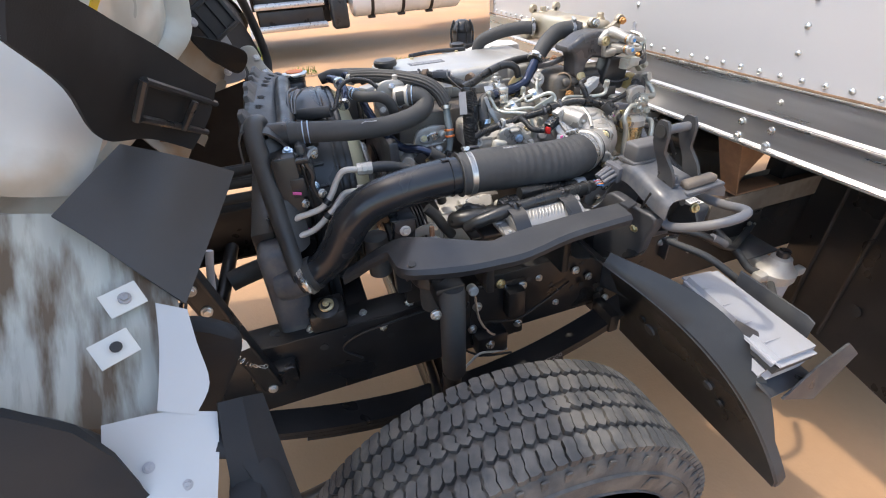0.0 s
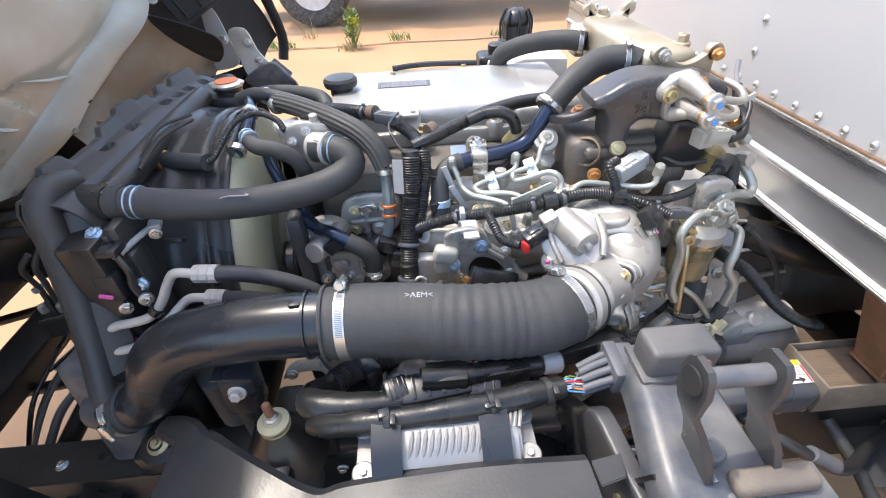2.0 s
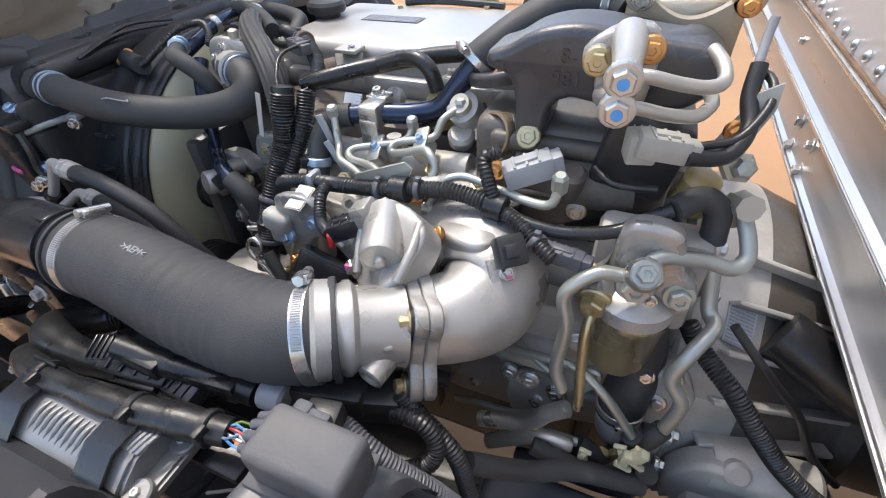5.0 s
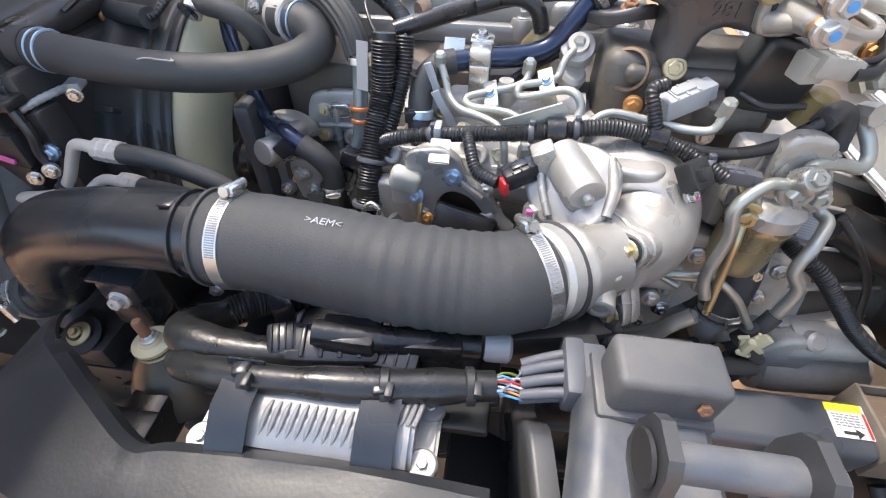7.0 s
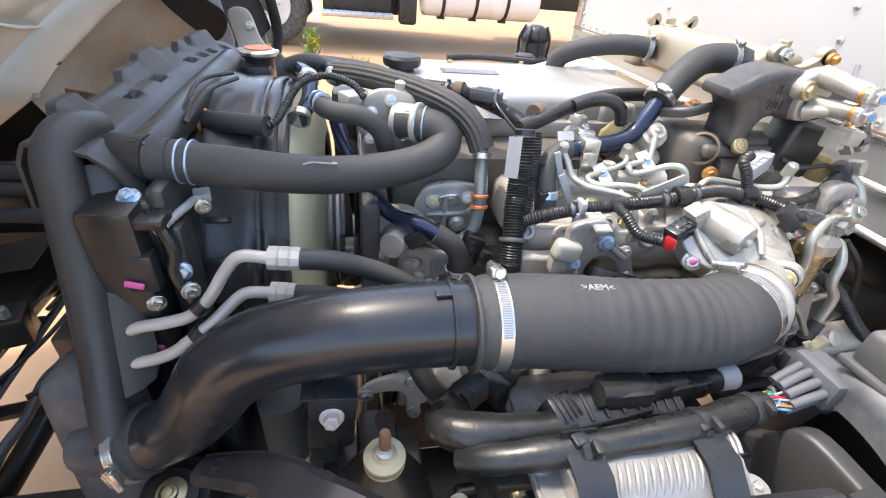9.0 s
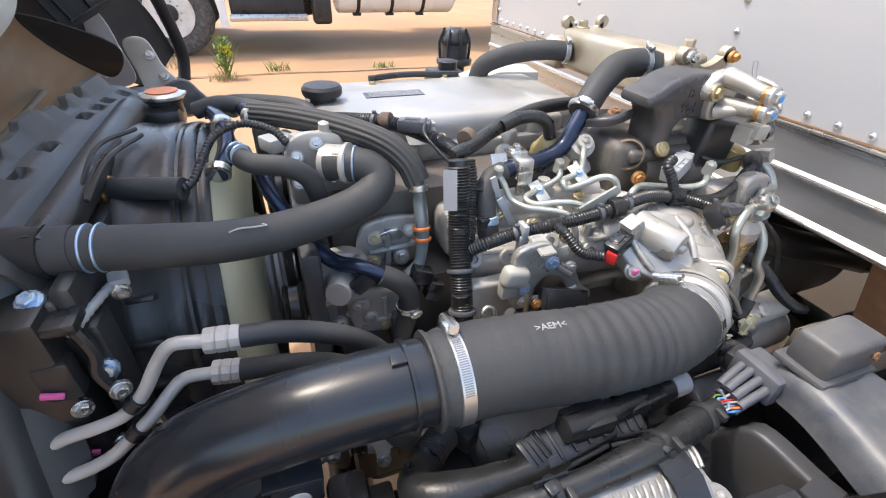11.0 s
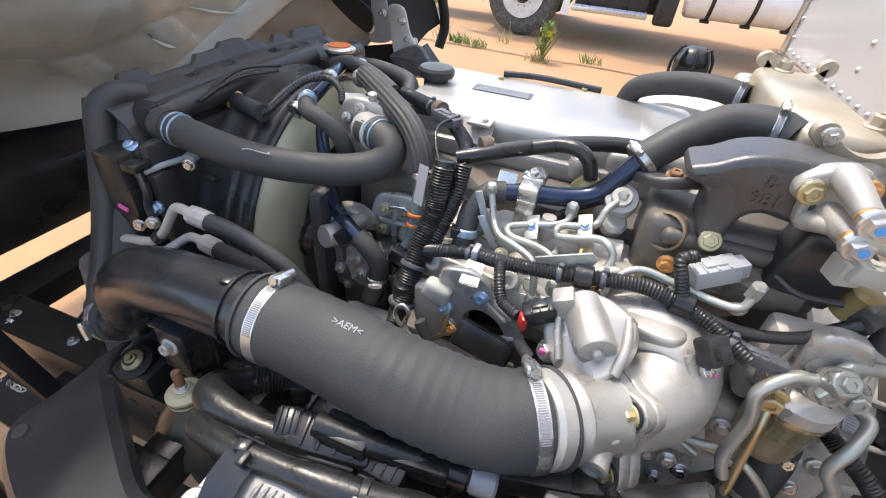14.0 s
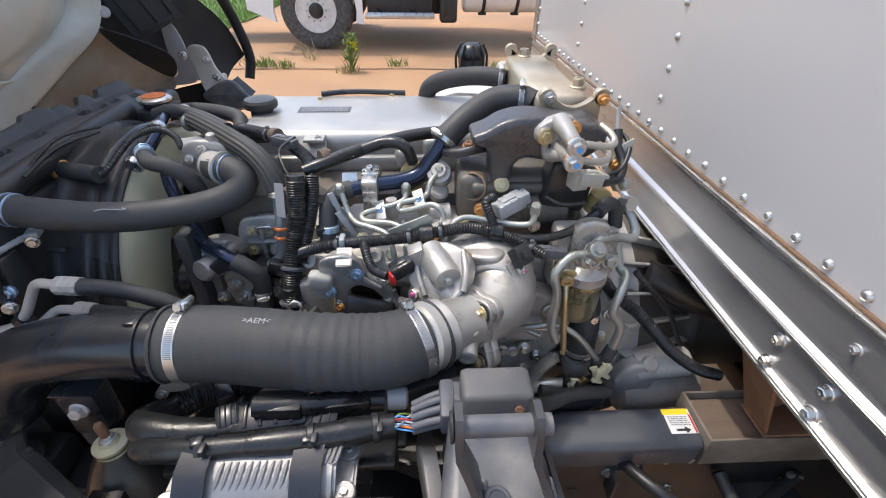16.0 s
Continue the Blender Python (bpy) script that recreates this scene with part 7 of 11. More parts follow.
    coolant_hose("black ribbed coolant hose arching over the pump", [(0.165, 1.26, 1.118), (0.195, 1.225, 1.124), (0.235, 1.18, 1.128), (0.282, 1.135, 1.126), (0.325, 1.10, 1.115), (0.350, 1.08, 1.095), (0.362, 1.068, 1.068)], 0.0165, "rubber", [], 84, flute=(14, 0.05))
    s = thing("vacuum_valve", (0.363, 1.05, 0.97), "smoky plastic one-way valve tube with orange clips", "valve tube")
    bm = bmesh.new()
    tube(bm, [(0.361, 1.064, 1.07), (0.362, 1.058, 1.04), (0.362, 1.045, 1.0), (0.355, 1.035, 0.96), (0.335, 1.03, 0.945)], [0.0085, 0.0095, 0.0095, 0.0085, 0.008], 18)
    part("tube_body", bm, "clearpipe", s)
    for z, y in ((1.005, 1.047), (0.990, 1.043)):
        bm = bmesh.new()
        lathe(bm, [(0.0115, 0), (0.0125, 0.001), (0.0125, 0.004), (0.0115, 0.005)], (0.3615, y, z), (0, 0.25, 1), 18)
        part("clip_ring", bm, "orange", s)
    bm = bmesh.new()
    lathe(bm, [(0.0125, 0), (0.014, 0.001), (0.014, 0.008), (0.0125, 0.009)], (0.3615, 1.062, 1.058), (0, 0.25, 1), 18)
    part("wire_clip", bm, "steel", s)
    s = thing("water_pipe", (0.25, 1.05, 0.95), "glossy dark blue pipe to the pump", "pipe")
    bm = bmesh.new()
    tube(bm, [(0.165, 1.13, 1.09), (0.175, 1.105, 1.06), (0.20, 1.075, 1.02), (0.235, 1.04, 0.985), (0.270, 1.012, 0.985), (0.298, 1.0, 0.972)], 0.0105, 16)
    part("steel_pipe", bm, "bluesteel", s)
    bm = bmesh.new()
    tube(bm, [(0.292, 1.002, 0.975), (0.315, 0.998, 0.960), (0.328, 0.998, 0.938), (0.326, 0.998, 0.905), (0.315, 0.995, 0.87)], 0.0145, 16)
    rb = part("rubber_end", bm, "rubber", s)
    clamp_band(rb, (0.325, 0.998, 0.915), (0.05, 0, 1), 0.0150, 0.008, (0.4, -1, 0))
    bm = bmesh.new()
    block(bm, (0.268, 1.005, 0.965), (0.03, 0.012, 0.022), Matrix.Rotation(-0.6, 3, "Y"), 0.003)
    part("pipe_bracket", bm, "plastic_gloss", s, "black folded pipe clamp")
    pb = part("clamp_plate", plate(bmesh.new(), [(0.262, 1.000, 0.975), (0.285, 1.030, 0.965), (0.298, 1.045, 0.962), (0.302, 1.045, 0.945), (0.285, 1.025, 0.940), (0.262, 1.0, 0.955)], 0.004, 0.001), "blackpaint", s)
    bolt(pb, (0.290, 1.030, 0.953), (-0.2, -0.9, 0.4), 0.0095, "zincyellow", 0.009)
    # Steering lines: pale pipe, crimped sleeve, rubber.
    for pts, sl, rub in (([(-0.073, 0.900, 0.916), (-0.043, 0.900, 0.928), (-0.018, 0.900, 0.932), (0.007, 0.901, 0.938), (0.023, 0.903, 0.950), (0.036, 0.906, 0.965), (0.053, 0.910, 0.992), (0.070, 0.909, 1.010), (0.098, 0.905, 1.010)], ((0.098, 0.905, 1.010), (0.132, 0.902, 1.009)), [(0.130, 0.902, 1.009), (0.165, 0.902, 1.005), (0.205, 0.904, 0.99), (0.245, 0.906, 0.965), (0.275, 0.91, 0.925), (0.29, 0.92, 0.88)]),
                         ([(-0.066, 0.884, 0.890), (-0.031, 0.885, 0.894), (-0.006, 0.887, 0.904), (0.018, 0.892, 0.922), (0.034, 0.900, 0.932), (0.050, 0.912, 0.944), (0.066, 0.918, 0.954), (0.092, 0.916, 0.955)], ((0.092, 0.916, 0.955), (0.120, 0.913, 0.953)), [(0.118, 0.913, 0.953), (0.16, 0.91, 0.950), (0.21, 0.91, 0.935), (0.25, 0.915, 0.90), (0.27, 0.92, 0.86)])):
        s = thing("steering_line", pts[0], "pale coated steering pipe crimped to a black rubber hose", "pipe", "steering lines")
        bm = bmesh.new()
        tube(bm, pts, 0.0068, 12, 0.005)
        part("pipe", bm, "pipe_white", s)
        q = Vector(pts[4]) if len(pts) > 8 else Vector(pts[3])
        part("pipe_clip", lathe(bmesh.new(), [(0.008, -0.006), (0.0098, -0.006), (0.0098, 0.006), (0.008, 0.006)], q, (0.75, 0.1, 0.65), 16), "plastic_gloss", s)
        a, b = map(Vector, sl)
        bm = bmesh.new()
        d = (b - a)
        lathe(bm, [(0.008, 0), (0.0128, 0.001), (0.0132, d.length * 0.28), (0.0122, d.length * 0.33), (0.0132, d.length * 0.38), (0.0132, d.length * 0.62), (0.0122, d.length * 0.67), (0.0132, d.length * 0.72), (0.0128, d.length - 0.001), (0.009, d.length)], a, d, 10)
        part("crimp_sleeve", bm, "pipe_white", s, "pale crimped sleeve", smooth=False)
        bm = bmesh.new()
        tube(bm, rub, 0.0115, 16)
        part("rubber_hose", bm, "rubber", s)
build_intake()
build_hoses()


# ---- things beyond the engine ----
def build_beyond():
    t = thing("filler_pipe", (0.763, 1.977, 0.0), "black filler pipe with grey flange and caged dome top", "filler pipe")
    o = Vector((0.763, 1.977, 0.0))
    bm = bmesh.new()
    lathe(bm, [(0.035, 0.0), (0.035, 1.075), (0.03, 1.08)], o, (0, 0, 1), 24)
    part("pipe", bm, "blackpaint", t)
    bm = bmesh.new()
    lathe(bm, [(0.036, 1.02), (0.055, 1.022), (0.057, 1.026), (0.057, 1.036), (0.055, 1.04), (0.042, 1.042), (0.042, 1.08), (0.038, 1.085)], o, (0, 0, 1), 28)
    part("flange", bm, "greypaint", t, "grey round flange")
    bm = bmesh.new()
    lathe(bm, [(0.044, 1.082), (0.046, 1.086), (0.044, 1.10), (0.034, 1.118), (0.018, 1.127), (0, 1.13)], o, (0, 0, 1), 24)
    part("dome", bm, "plastic", t, "black dome cap")
    for i in range(8):
        a = math.pi / 4 * i
        d = Vector((math.cos(a), math.sin(a), 0))
        bm = bmesh.new()
        tube(bm, [o + d * 0.049 + Vector((0, 0, 1.04)), o + d * 0.051 + Vector((0, 0, 1.09)), o + d * 0.036 + Vector((0, 0, 1.124))], 0.004, 6)
        part("cage_bar", bm, "plastic", t)
    r = thing("fluid_reservoir", (0.66, 1.78, 0.0), "black plastic reservoir on a steel bracket", "reservoir")
    bm = bmesh.new()
    block(bm, (0.66, 1.78, 0.965), (0.10, 0.09, 0.17), None, 0.014, 3)
    lathe(bm, [(0.022, 0), (0.026, 0.004), (0.026, 0.022), (0.02, 0.026)], (0.665, 1.775, 1.05), (0, 0, 1), 18)
    part("tank", bm, "plastic", r)
    bm = bmesh.new()
    block(bm, (0.66, 1.80, 0.44), (0.06, 0.008, 0.88), None, 0.003)
    part("bracket", bm, "blackpaint", r)
    h = thing("heat_shield", (0.69, 1.5, 0.95), "pale folded heat shield behind the valve cover", "heat shield")
    bm = bmesh.new()
    skin(bm, [[(0.60, 1.475, 1.02), (0.60, 1.48, 1.085), (0.60, 1.53, 1.095), (0.60, 1.56, 1.05)], [(0.68, 1.475, 1.03), (0.68, 1.485, 1.105), (0.68, 1.54, 1.115), (0.68, 1.57, 1.06)], [(0.78, 1.475, 1.03), (0.78, 1.485, 1.10), (0.78, 1.545, 1.105), (0.78, 1.58, 1.05)]], 0.003)
    part("shield_sheet", bm, "rim", h, "pale bent sheet")
    bm = bmesh.new()
    block(bm, (0.69, 1.50, 0.99), (0.10, 0.05, 0.10), None, 0.01)
    part("shield_foot", bm, "iron", h)


build_beyond()


# ---- on and under the near frame rail ----
def build_rail_side():
    t = thing("tank_box", (1.8, 0.52, 0.30), "black steel tank box hung under the truck box", "tank")
    bm = bmesh.new()
    r = Matrix.Rotation(-0.26, 3, "Z")
    plate(bm, [(1.31, 0.25, 0.30), (1.455, 0.80, 0.30), (1.455, 0.80, 0.86), (1.31, 0.25, 0.86)], 0.006)
    block(bm, (1.86, 0.54, 0.58), (0.78, 0.48, 0.54), None, 0.03)
    part("tank_body", bm, "blackpaint", t)
    # Dark discs in place of openings, with the shade in their colour.
    for y, z in ((0.42, 0.62), (0.52, 0.47), (0.36, 0.48)):
        x = 1.31 + (y - 0.25) * 0.264
        bm = bmesh.new()
        lathe(bm, [(0.018, 0), (0.018, 0.003)], (x - 0.004, y, z), (-0.97, 0.25, 0), 16)
        part("tank_hole", bm, "ink", t)
    for y in (0.34, 0.58, 0.70):
        x = 1.31 + (y - 0.25) * 0.264
        bm = bmesh.new()
        tube(bm, [(x - 0.002, y, 0.32), (x - 0.002, y, 0.84)], 0.007, 8)
        part("pressed_rib", bm, "blackpaint", t)
    b = thing("brake_valve_bracket", (0.39, 0.80, 0.45), "black bracket and valve bolted to the frame rail", "bracket")
    bm = bmesh.new()
    block(bm, (0.39, 0.815, 0.575), (0.16, 0.022, 0.20), None, 0.008)
    block(bm, (0.36, 0.79, 0.50), (0.09, 0.05, 0.07), None, 0.01)
    block(bm, (0.43, 0.79, 0.615), (0.05, 0.04, 0.09), None, 0.008)
    part("bracket_body", bm, "blackpaint", b)
    for q, m in (((0.396, 0.80, 0.675), "zincyellow"), ((0.458, 0.80, 0.651), "steel"), ((0.33, 0.80, 0.62), "steel"), ((0.35, 0.763, 0.51), "steel"), ((0.45, 0.80, 0.52), "steel"), ((0.315, 0.80, 0.545), "steel")):
        bolt(b, q, (0, -1, 0), 0.0115, m, 0.010)
    bm = bmesh.new()
    lathe(bm, [(0.011, 0), (0.013, 0.003), (0.013, 0.022), (0.009, 0.026)], (0.308, 0.79, 0.70), (0, -1, 0.2), 14)
    part("valve_union", bm, "bluewhite", b, "pale blue union")
    for pts, mt in (([(0.31, 0.77, 0.695), (0.32, 0.765, 0.612), (0.35, 0.77, 0.55), (0.38, 0.775, 0.52)], "steel"), ([(0.247, 0.74, 0.46), (0.28, 0.745, 0.485), (0.319, 0.76, 0.492), (0.37, 0.765, 0.475), (0.408, 0.78, 0.455)], "pipe_white"), ([(0.30, 0.785, 0.66), (0.27, 0.78, 0.60), (0.275, 0.775, 0.52), (0.33, 0.77, 0.47), (0.42, 0.775, 0.44)], "plastic"), ([(0.34, 0.78, 0.58), (0.44, 0.78, 0.56), (0.53, 0.79, 0.59), (0.60, 0.80, 0.62)], "plastic"), ([(0.20, 0.80, 0.66), (0.10, 0.79, 0.66), (0.02, 0.80, 0.64), (-0.02, 0.81, 0.60), (0.02, 0.80, 0.56)], "plastic")):
        bm = bmesh.new()
        tube(bm, pts, 0.0032, 8)
        part("brake_line", bm, mt, b)
    g = thing("rail_gusset", (0.69, 0.80, 0.48), "black gusset bracket with holes below the cab rest", "bracket")
    bm = bmesh.new()
    plate(bm, [(0.60, 0.808, 0.69), (0.76, 0.808, 0.69), (0.79, 0.808, 0.60), (0.77, 0.808, 0.48), (0.70, 0.808, 0.47), (0.65, 0.808, 0.53), (0.60, 0.808, 0.60)], 0.010, 0.002)
    part("gusset_plate", bm, "blackpaint", g)
    for q in ((0.705, 0.796, 0.672), (0.615, 0.796, 0.655), (0.66, 0.796, 0.62), (0.75, 0.796, 0.62), (0.73, 0.796, 0.52)):
        bolt(g, q, (0, -1, 0), 0.0105, "steel", 0.009)
    for q in ((0.64, 0.797, 0.60), (0.69, 0.797, 0.58), (0.72, 0.797, 0.64), (0.70, 0.797, 0.54)):
        part("gusset_hole", lathe(bmesh.new(), [(0.010, 0), (0.010, 0.002)], q, (0, -1, 0), 14), "ink", g)
    bm = bmesh.new()
    tube(bm, [(-0.29, 1.36, 0.63), (-0.30, 1.25, 0.62), (-0.32, 1.10, 0.60), (-0.36, 0.98, 0.54), (-0.40, 0.92, 0.48)], 0.020, 16)
    solo("drag_link", bm, "blackpaint", "black steel drag link between the frame rails", "steering rod")
    bm = bmesh.new()
    tube(bm, [(-0.29, 1.18, 0.62), (-0.25, 1.19, 0.625), (-0.20, 1.20, 0.63)], 0.030, 16)
    solo("drag_link_joint", bm, "rubber", "black ball joint boot on the drag link", "ball joint")
    for i, (x, z) in enumerate(((0.02, 0.62), (-0.08, 0.67), (-0.14, 0.60), (0.16, 0.67), (0.10, 0.54), (-0.30, 0.60), (-0.38, 0.66), (0.24, 0.54))):
        m = thing("rail_rivet_bolt", (x, 0.829, z), "steel bolt head on the black frame rail", "bolt", "bolts on the frame rail")
        bolt(m, (x, 0.829, z), (0, -1, 0), 0.0105, "steel", 0.010, name="bolt_head")


build_rail_side()


def build_lower_fittings():
    """Castings, pipes and clips low on the engine, behind the cab rest."""
    m = thing("lower_fuel_fittings", (0.73, 0.97, 0.794), "aluminium blocks, plated pipes and clips low on the engine", "fuel fittings")
    for pts in ([(0.73, 0.97, 0.794), (0.757, 0.97, 0.819), (0.792, 0.97, 0.825), (0.804, 0.97, 0.784), (0.794, 0.97, 0.724), (0.752, 0.97, 0.702), (0.729, 0.97, 0.736)], [(0.868, 0.97, 0.83), (0.88, 0.97, 0.878), (0.908, 0.97, 0.887), (0.929, 0.97, 0.852), (0.923, 0.97, 0.804), (0.891, 0.97, 0.784)]):
        part("cast_block", casting(bmesh.new(), pts, (0, -1, 0.3), 0.022, 0.006), "roughalu", m)
    for q in [(0.747, 0.945, 0.811), (0.785, 0.945, 0.837), (0.769, 0.945, 0.768), (0.875, 0.945, 0.883), (0.9, 0.945, 0.891), (0.896, 0.945, 0.843)]:
        bolt(m, q, (0, -1, 0.3), 0.009, "steel", 0.009)
    for pts, r, mt in (([(0.724, 0.93, 0.868), (0.755, 0.93, 0.88), (0.783, 0.93, 0.881), (0.807, 0.93, 0.881)], 0.006, "pipe_zinc"), ([(0.708, 0.9, 0.761), (0.765, 0.9, 0.788), (0.787, 0.9, 0.823), (0.806, 0.9, 0.846)], 0.010, "pipe"), ([(0.724, 0.89, 0.732), (0.775, 0.89, 0.782), (0.803, 0.89, 0.792), (0.819, 0.89, 0.788)], 0.010, "pipe"), ([(0.762, 0.89, 0.716), (0.81, 0.89, 0.731), (0.86, 0.89, 0.735), (0.889, 0.89, 0.746), (0.901, 0.89, 0.793)], 0.013, "rubber")):
        part("fitting_pipe" if mt != "rubber" else "fitting_hose", tube(bmesh.new(), pts, r, 12), mt, m)
    for k, q in enumerate([(0.836, 0.88, 0.789), (0.874, 0.88, 0.823), (0.885, 0.88, 0.835)]):
        cp = part("pinch_clip", block(bmesh.new(), q, (0.010, 0.010, 0.022), Matrix.Rotation(0.3 * k - 0.2, 3, "Y"), 0.002), "cream", m, "cream pinch clip")
        part("clip_ear", block(bmesh.new(), Vector(q) + Vector((0, -0.002, -0.013)), (0.018, 0.006, 0.006), Matrix.Rotation(0.3 * k, 3, "Y"), 0.001), "cream", cp)


build_lower_fittings()


# ---- radiator, fan and shroud ----
FAN_C = Vector((0.0, 1.24, 0.84))


def build_radiator():
    r = thing("radiator", (-0.04, 1.24, 0.45), "black radiator with plastic tanks and fan shroud", "radiator")
    bm = bmesh.new()
    block(bm, (-0.045, 1.24, 0.76), (0.05, 0.66, 0.60), None, 0.006)
    part("core", bm, "blackpaint", r)
    bm = bmesh.new()
    block(bm, (-0.045, 1.30, 1.062), (0.06, 0.60, 0.055), None, 0.02, 3)
    tube(bm, [(-0.03, 0.985, 1.085), (-0.022, 1.05, 1.092), (-0.018, 1.20, 1.10), (-0.012, 1.36, 1.106)], 0.020, 16)
    tube(bm, [(-0.06, 1.0, 1.080), (-0.02, 0.993, 1.081)], 0.026, 20)
    part("upper_tank", bm, "plastic", r)
    bm = bmesh.new()
    lathe(bm, [(0.024, 0), (0.026, 0.003), (0.026, 0.02), (0.03, 0.022), (0.03, 0.026)], (0.026, 1.405, 1.085), (0, 0, 1), 24)
    block(bm, (0.02, 1.40, 1.08), (0.06, 0.07, 0.04), None, 0.012)
    nk = part("filler_neck", bm, "plastic", r)
    bm = bmesh.new()
    lathe(bm, [(0.031, 0), (0.033, 0.002), (0.033, 0.006), (0.026, 0.010), (0.0, 0.011)], (0.026, 1.405, 1.111), (0, 0, 1), 24)
    block(bm, (0.026, 1.405, 1.117), (0.07, 0.018, 0.006), None, 0.003)
    cap = part("radiator_cap", bm, "steel", nk, "metal radiator cap")
    bm = bmesh.new()
    lathe(bm, [(0.024, 0), (0.024, 0.0015)], (0.026, 1.405, 1.1215), (0, 0, 1), 20)
    part("cap_sticker", bm, "orange", cap, "orange warning sticker")
    # Shroud: flat frame, stepped barrel with ribs round the fan.
    bm = bmesh.new()
    block(bm, (-0.008, 1.25, 0.78), (0.02, 0.62, 0.58), None, 0.008)
    for y, w in ((0.952, 0.04), (1.555, 0.04)):
        block(bm, (0.002, y, 0.80), (0.02, w, 0.46), None, 0.008)
    lathe(bm, [(0.2706, 0.0), (0.2702, 0.010), (0.2678, 0.016), (0.2658, 0.026), (0.2658, 0.040), (0.2670, 0.050), (0.2674, 0.058), (0.2662, 0.063), (0.2638, 0.065), (0.2638, 0.069), (0.2654, 0.071), (0.2662, 0.076), (0.2662, 0.084), (0.2646, 0.088), (0.2626, 0.090), (0.2626, 0.093), (0.2634, 0.096), (0.2630, 0.101), (0.2610, 0.104), (0.2578, 0.104), (0.2570, 0.03)], FAN_C, (1, 0, 0), 96)
    for i in range(10):
        a = math.pi * (0.75 + 0.06 * i)
        q = FAN_C + Vector((0.022, 0.270 * math.cos(a), 0.270 * math.sin(a)))
        block(bm, q, (0.03, 0.02, 0.008), Matrix.Rotation(a, 3, "X"), 0.003)
    sh = part("fan_shroud", bm, "shroud", r, "matt black ribbed fan shroud")
    for p in ((-0.022, 0.910, 0.952), (0.017, 0.904, 0.971), (0.020, 0.925, 0.890), (-0.010, 0.915, 0.885), (0.02, 0.985, 1.028)):
        bolt(sh, p, (0.4, -0.9, 0.1), 0.0085, "steel")
    # Side bracket with blue-tinted bolts.
    bm = bmesh.new()
    block(bm, (-0.032, 0.95, 1.015), (0.04, 0.025, 0.085), None, 0.006)
    block(bm, (-0.02, 0.928, 1.045), (0.05, 0.03, 0.012), None, 0.003)
    block(bm, (-0.028, 0.918, 0.99), (0.03, 0.02, 0.045), None, 0.004)
    tube(bm, [(-0.005, 0.925, 1.045), (0.005, 0.92, 1.01), (0.0, 0.918, 0.985), (0.012, 0.915, 0.95)], 0.006, 8)
    br = part("side_bracket", bm, "plastic", r)
    bolt(br, (-0.032, 0.945, 1.061), (0, -0.4, 1), 0.010, "bluebolt", 0.009)
    bolt(br, (0.004, 0.925, 0.981), (0.2, -0.9, 0.2), 0.010, "bluebolt", 0.009)
    for p in ((-0.034, 0.905, 0.981), (-0.036, 0.905, 0.893)):
        bm = bmesh.new()
        block(bm, p, (0.018, 0.004, 0.006), Matrix.Rotation(0.3, 3, "Y"), 0.001)
        part("paint_mark", bm, "pink", br, "pink paint mark")
    bm = bmesh.new()
    tube(bm, [(-0.006, 0.922, 1.033), (0.004, 0.955, 1.036), (0.013, 0.985, 1.037)], 0.0050, 10, 0.002, ribs=(0.008, 0.0010))
    block(bm, (0.018, 0.996, 1.037), (0.018, 0.022, 0.010), Matrix.Rotation(0.3, 3, "Z"), 0.002)
    part("hose_strap", bm, "connector", r, "pale ribbed strap with a clip")
    f = thing("cooling_fan", (0.15, 1.24, 0.57), "cream plastic cooling fan with ring and hub clutch", "fan")
    c = FAN_C
    bm = bmesh.new()
    lathe(bm, [(0.252, 0.080), (0.258, 0.084), (0.2575, 0.100), (0.253, 0.112), (0.243, 0.123), (0.226, 0.132), (0.205, 0.139), (0.182, 0.144), (0.178, 0.142), (0.178, 0.138), (0.203, 0.133), (0.222, 0.126), (0.238, 0.117), (0.247, 0.106), (0.250, 0.095), (0.252, 0.080)], c, (1, 0, 0), 72)
    part("ring", bm, "cream", f)
    for i in range(9):
        a0 = 2 * math.pi * i / 9
        rows = []
        for k in range(9):
            rr = 0.10 + 0.146 * k / 8
            row = []
            for j in range(6):
                a = a0 + (j - 2.5) * 0.115 + 0.05 * k / 8
                row.append(c + Vector((0.080 + 0.042 * j / 5, rr * math.cos(a), rr * math.sin(a))))
            rows.append(row)
        bm = bmesh.new()
        skin(bm, rows, 0.004)
        part("blade", bm, "cream", f)
    bm = bmesh.new()
    lathe(bm, [(0.105, 0.085), (0.112, 0.09), (0.112, 0.135), (0.10, 0.145), (0.075, 0.150)], c, (1, 0, 0), 40)
    part("hub", bm, "cream", f)
    bm = bmesh.new()
    lathe(bm, [(0.098, 0.140), (0.102, 0.144), (0.102, 0.150), (0.094, 0.153), (0.102, 0.156), (0.102, 0.162), (0.094, 0.165), (0.098, 0.170), (0.06, 0.178), (0.03, 0.183), (0.03, 0.26)], c, (1, 0, 0), 48)
    cl = part("fan_clutch", bm, "castalu", f, "aluminium viscous clutch")
    bm = bmesh.new()
    prof = [(0.03, 0.186)]
    for i in range(5):
        prof += [(0.086, 0.187 + 0.006 * i), (0.088, 0.189 + 0.006 * i), (0.082, 0.191 + 0.006 * i)]
    lathe(bm, prof + [(0.088, 0.219), (0.03, 0.221)], c, (1, 0, 0), 48)
    part("belt_pulley", bm, "blackpaint", cl, "black ribbed belt pulley")
    for i in range(8):
        a = math.pi / 4 * i
        bolt(cl, c + Vector((0.170, 0.077 * math.cos(a), 0.077 * math.sin(a))), (1, 0, 0), 0.006)


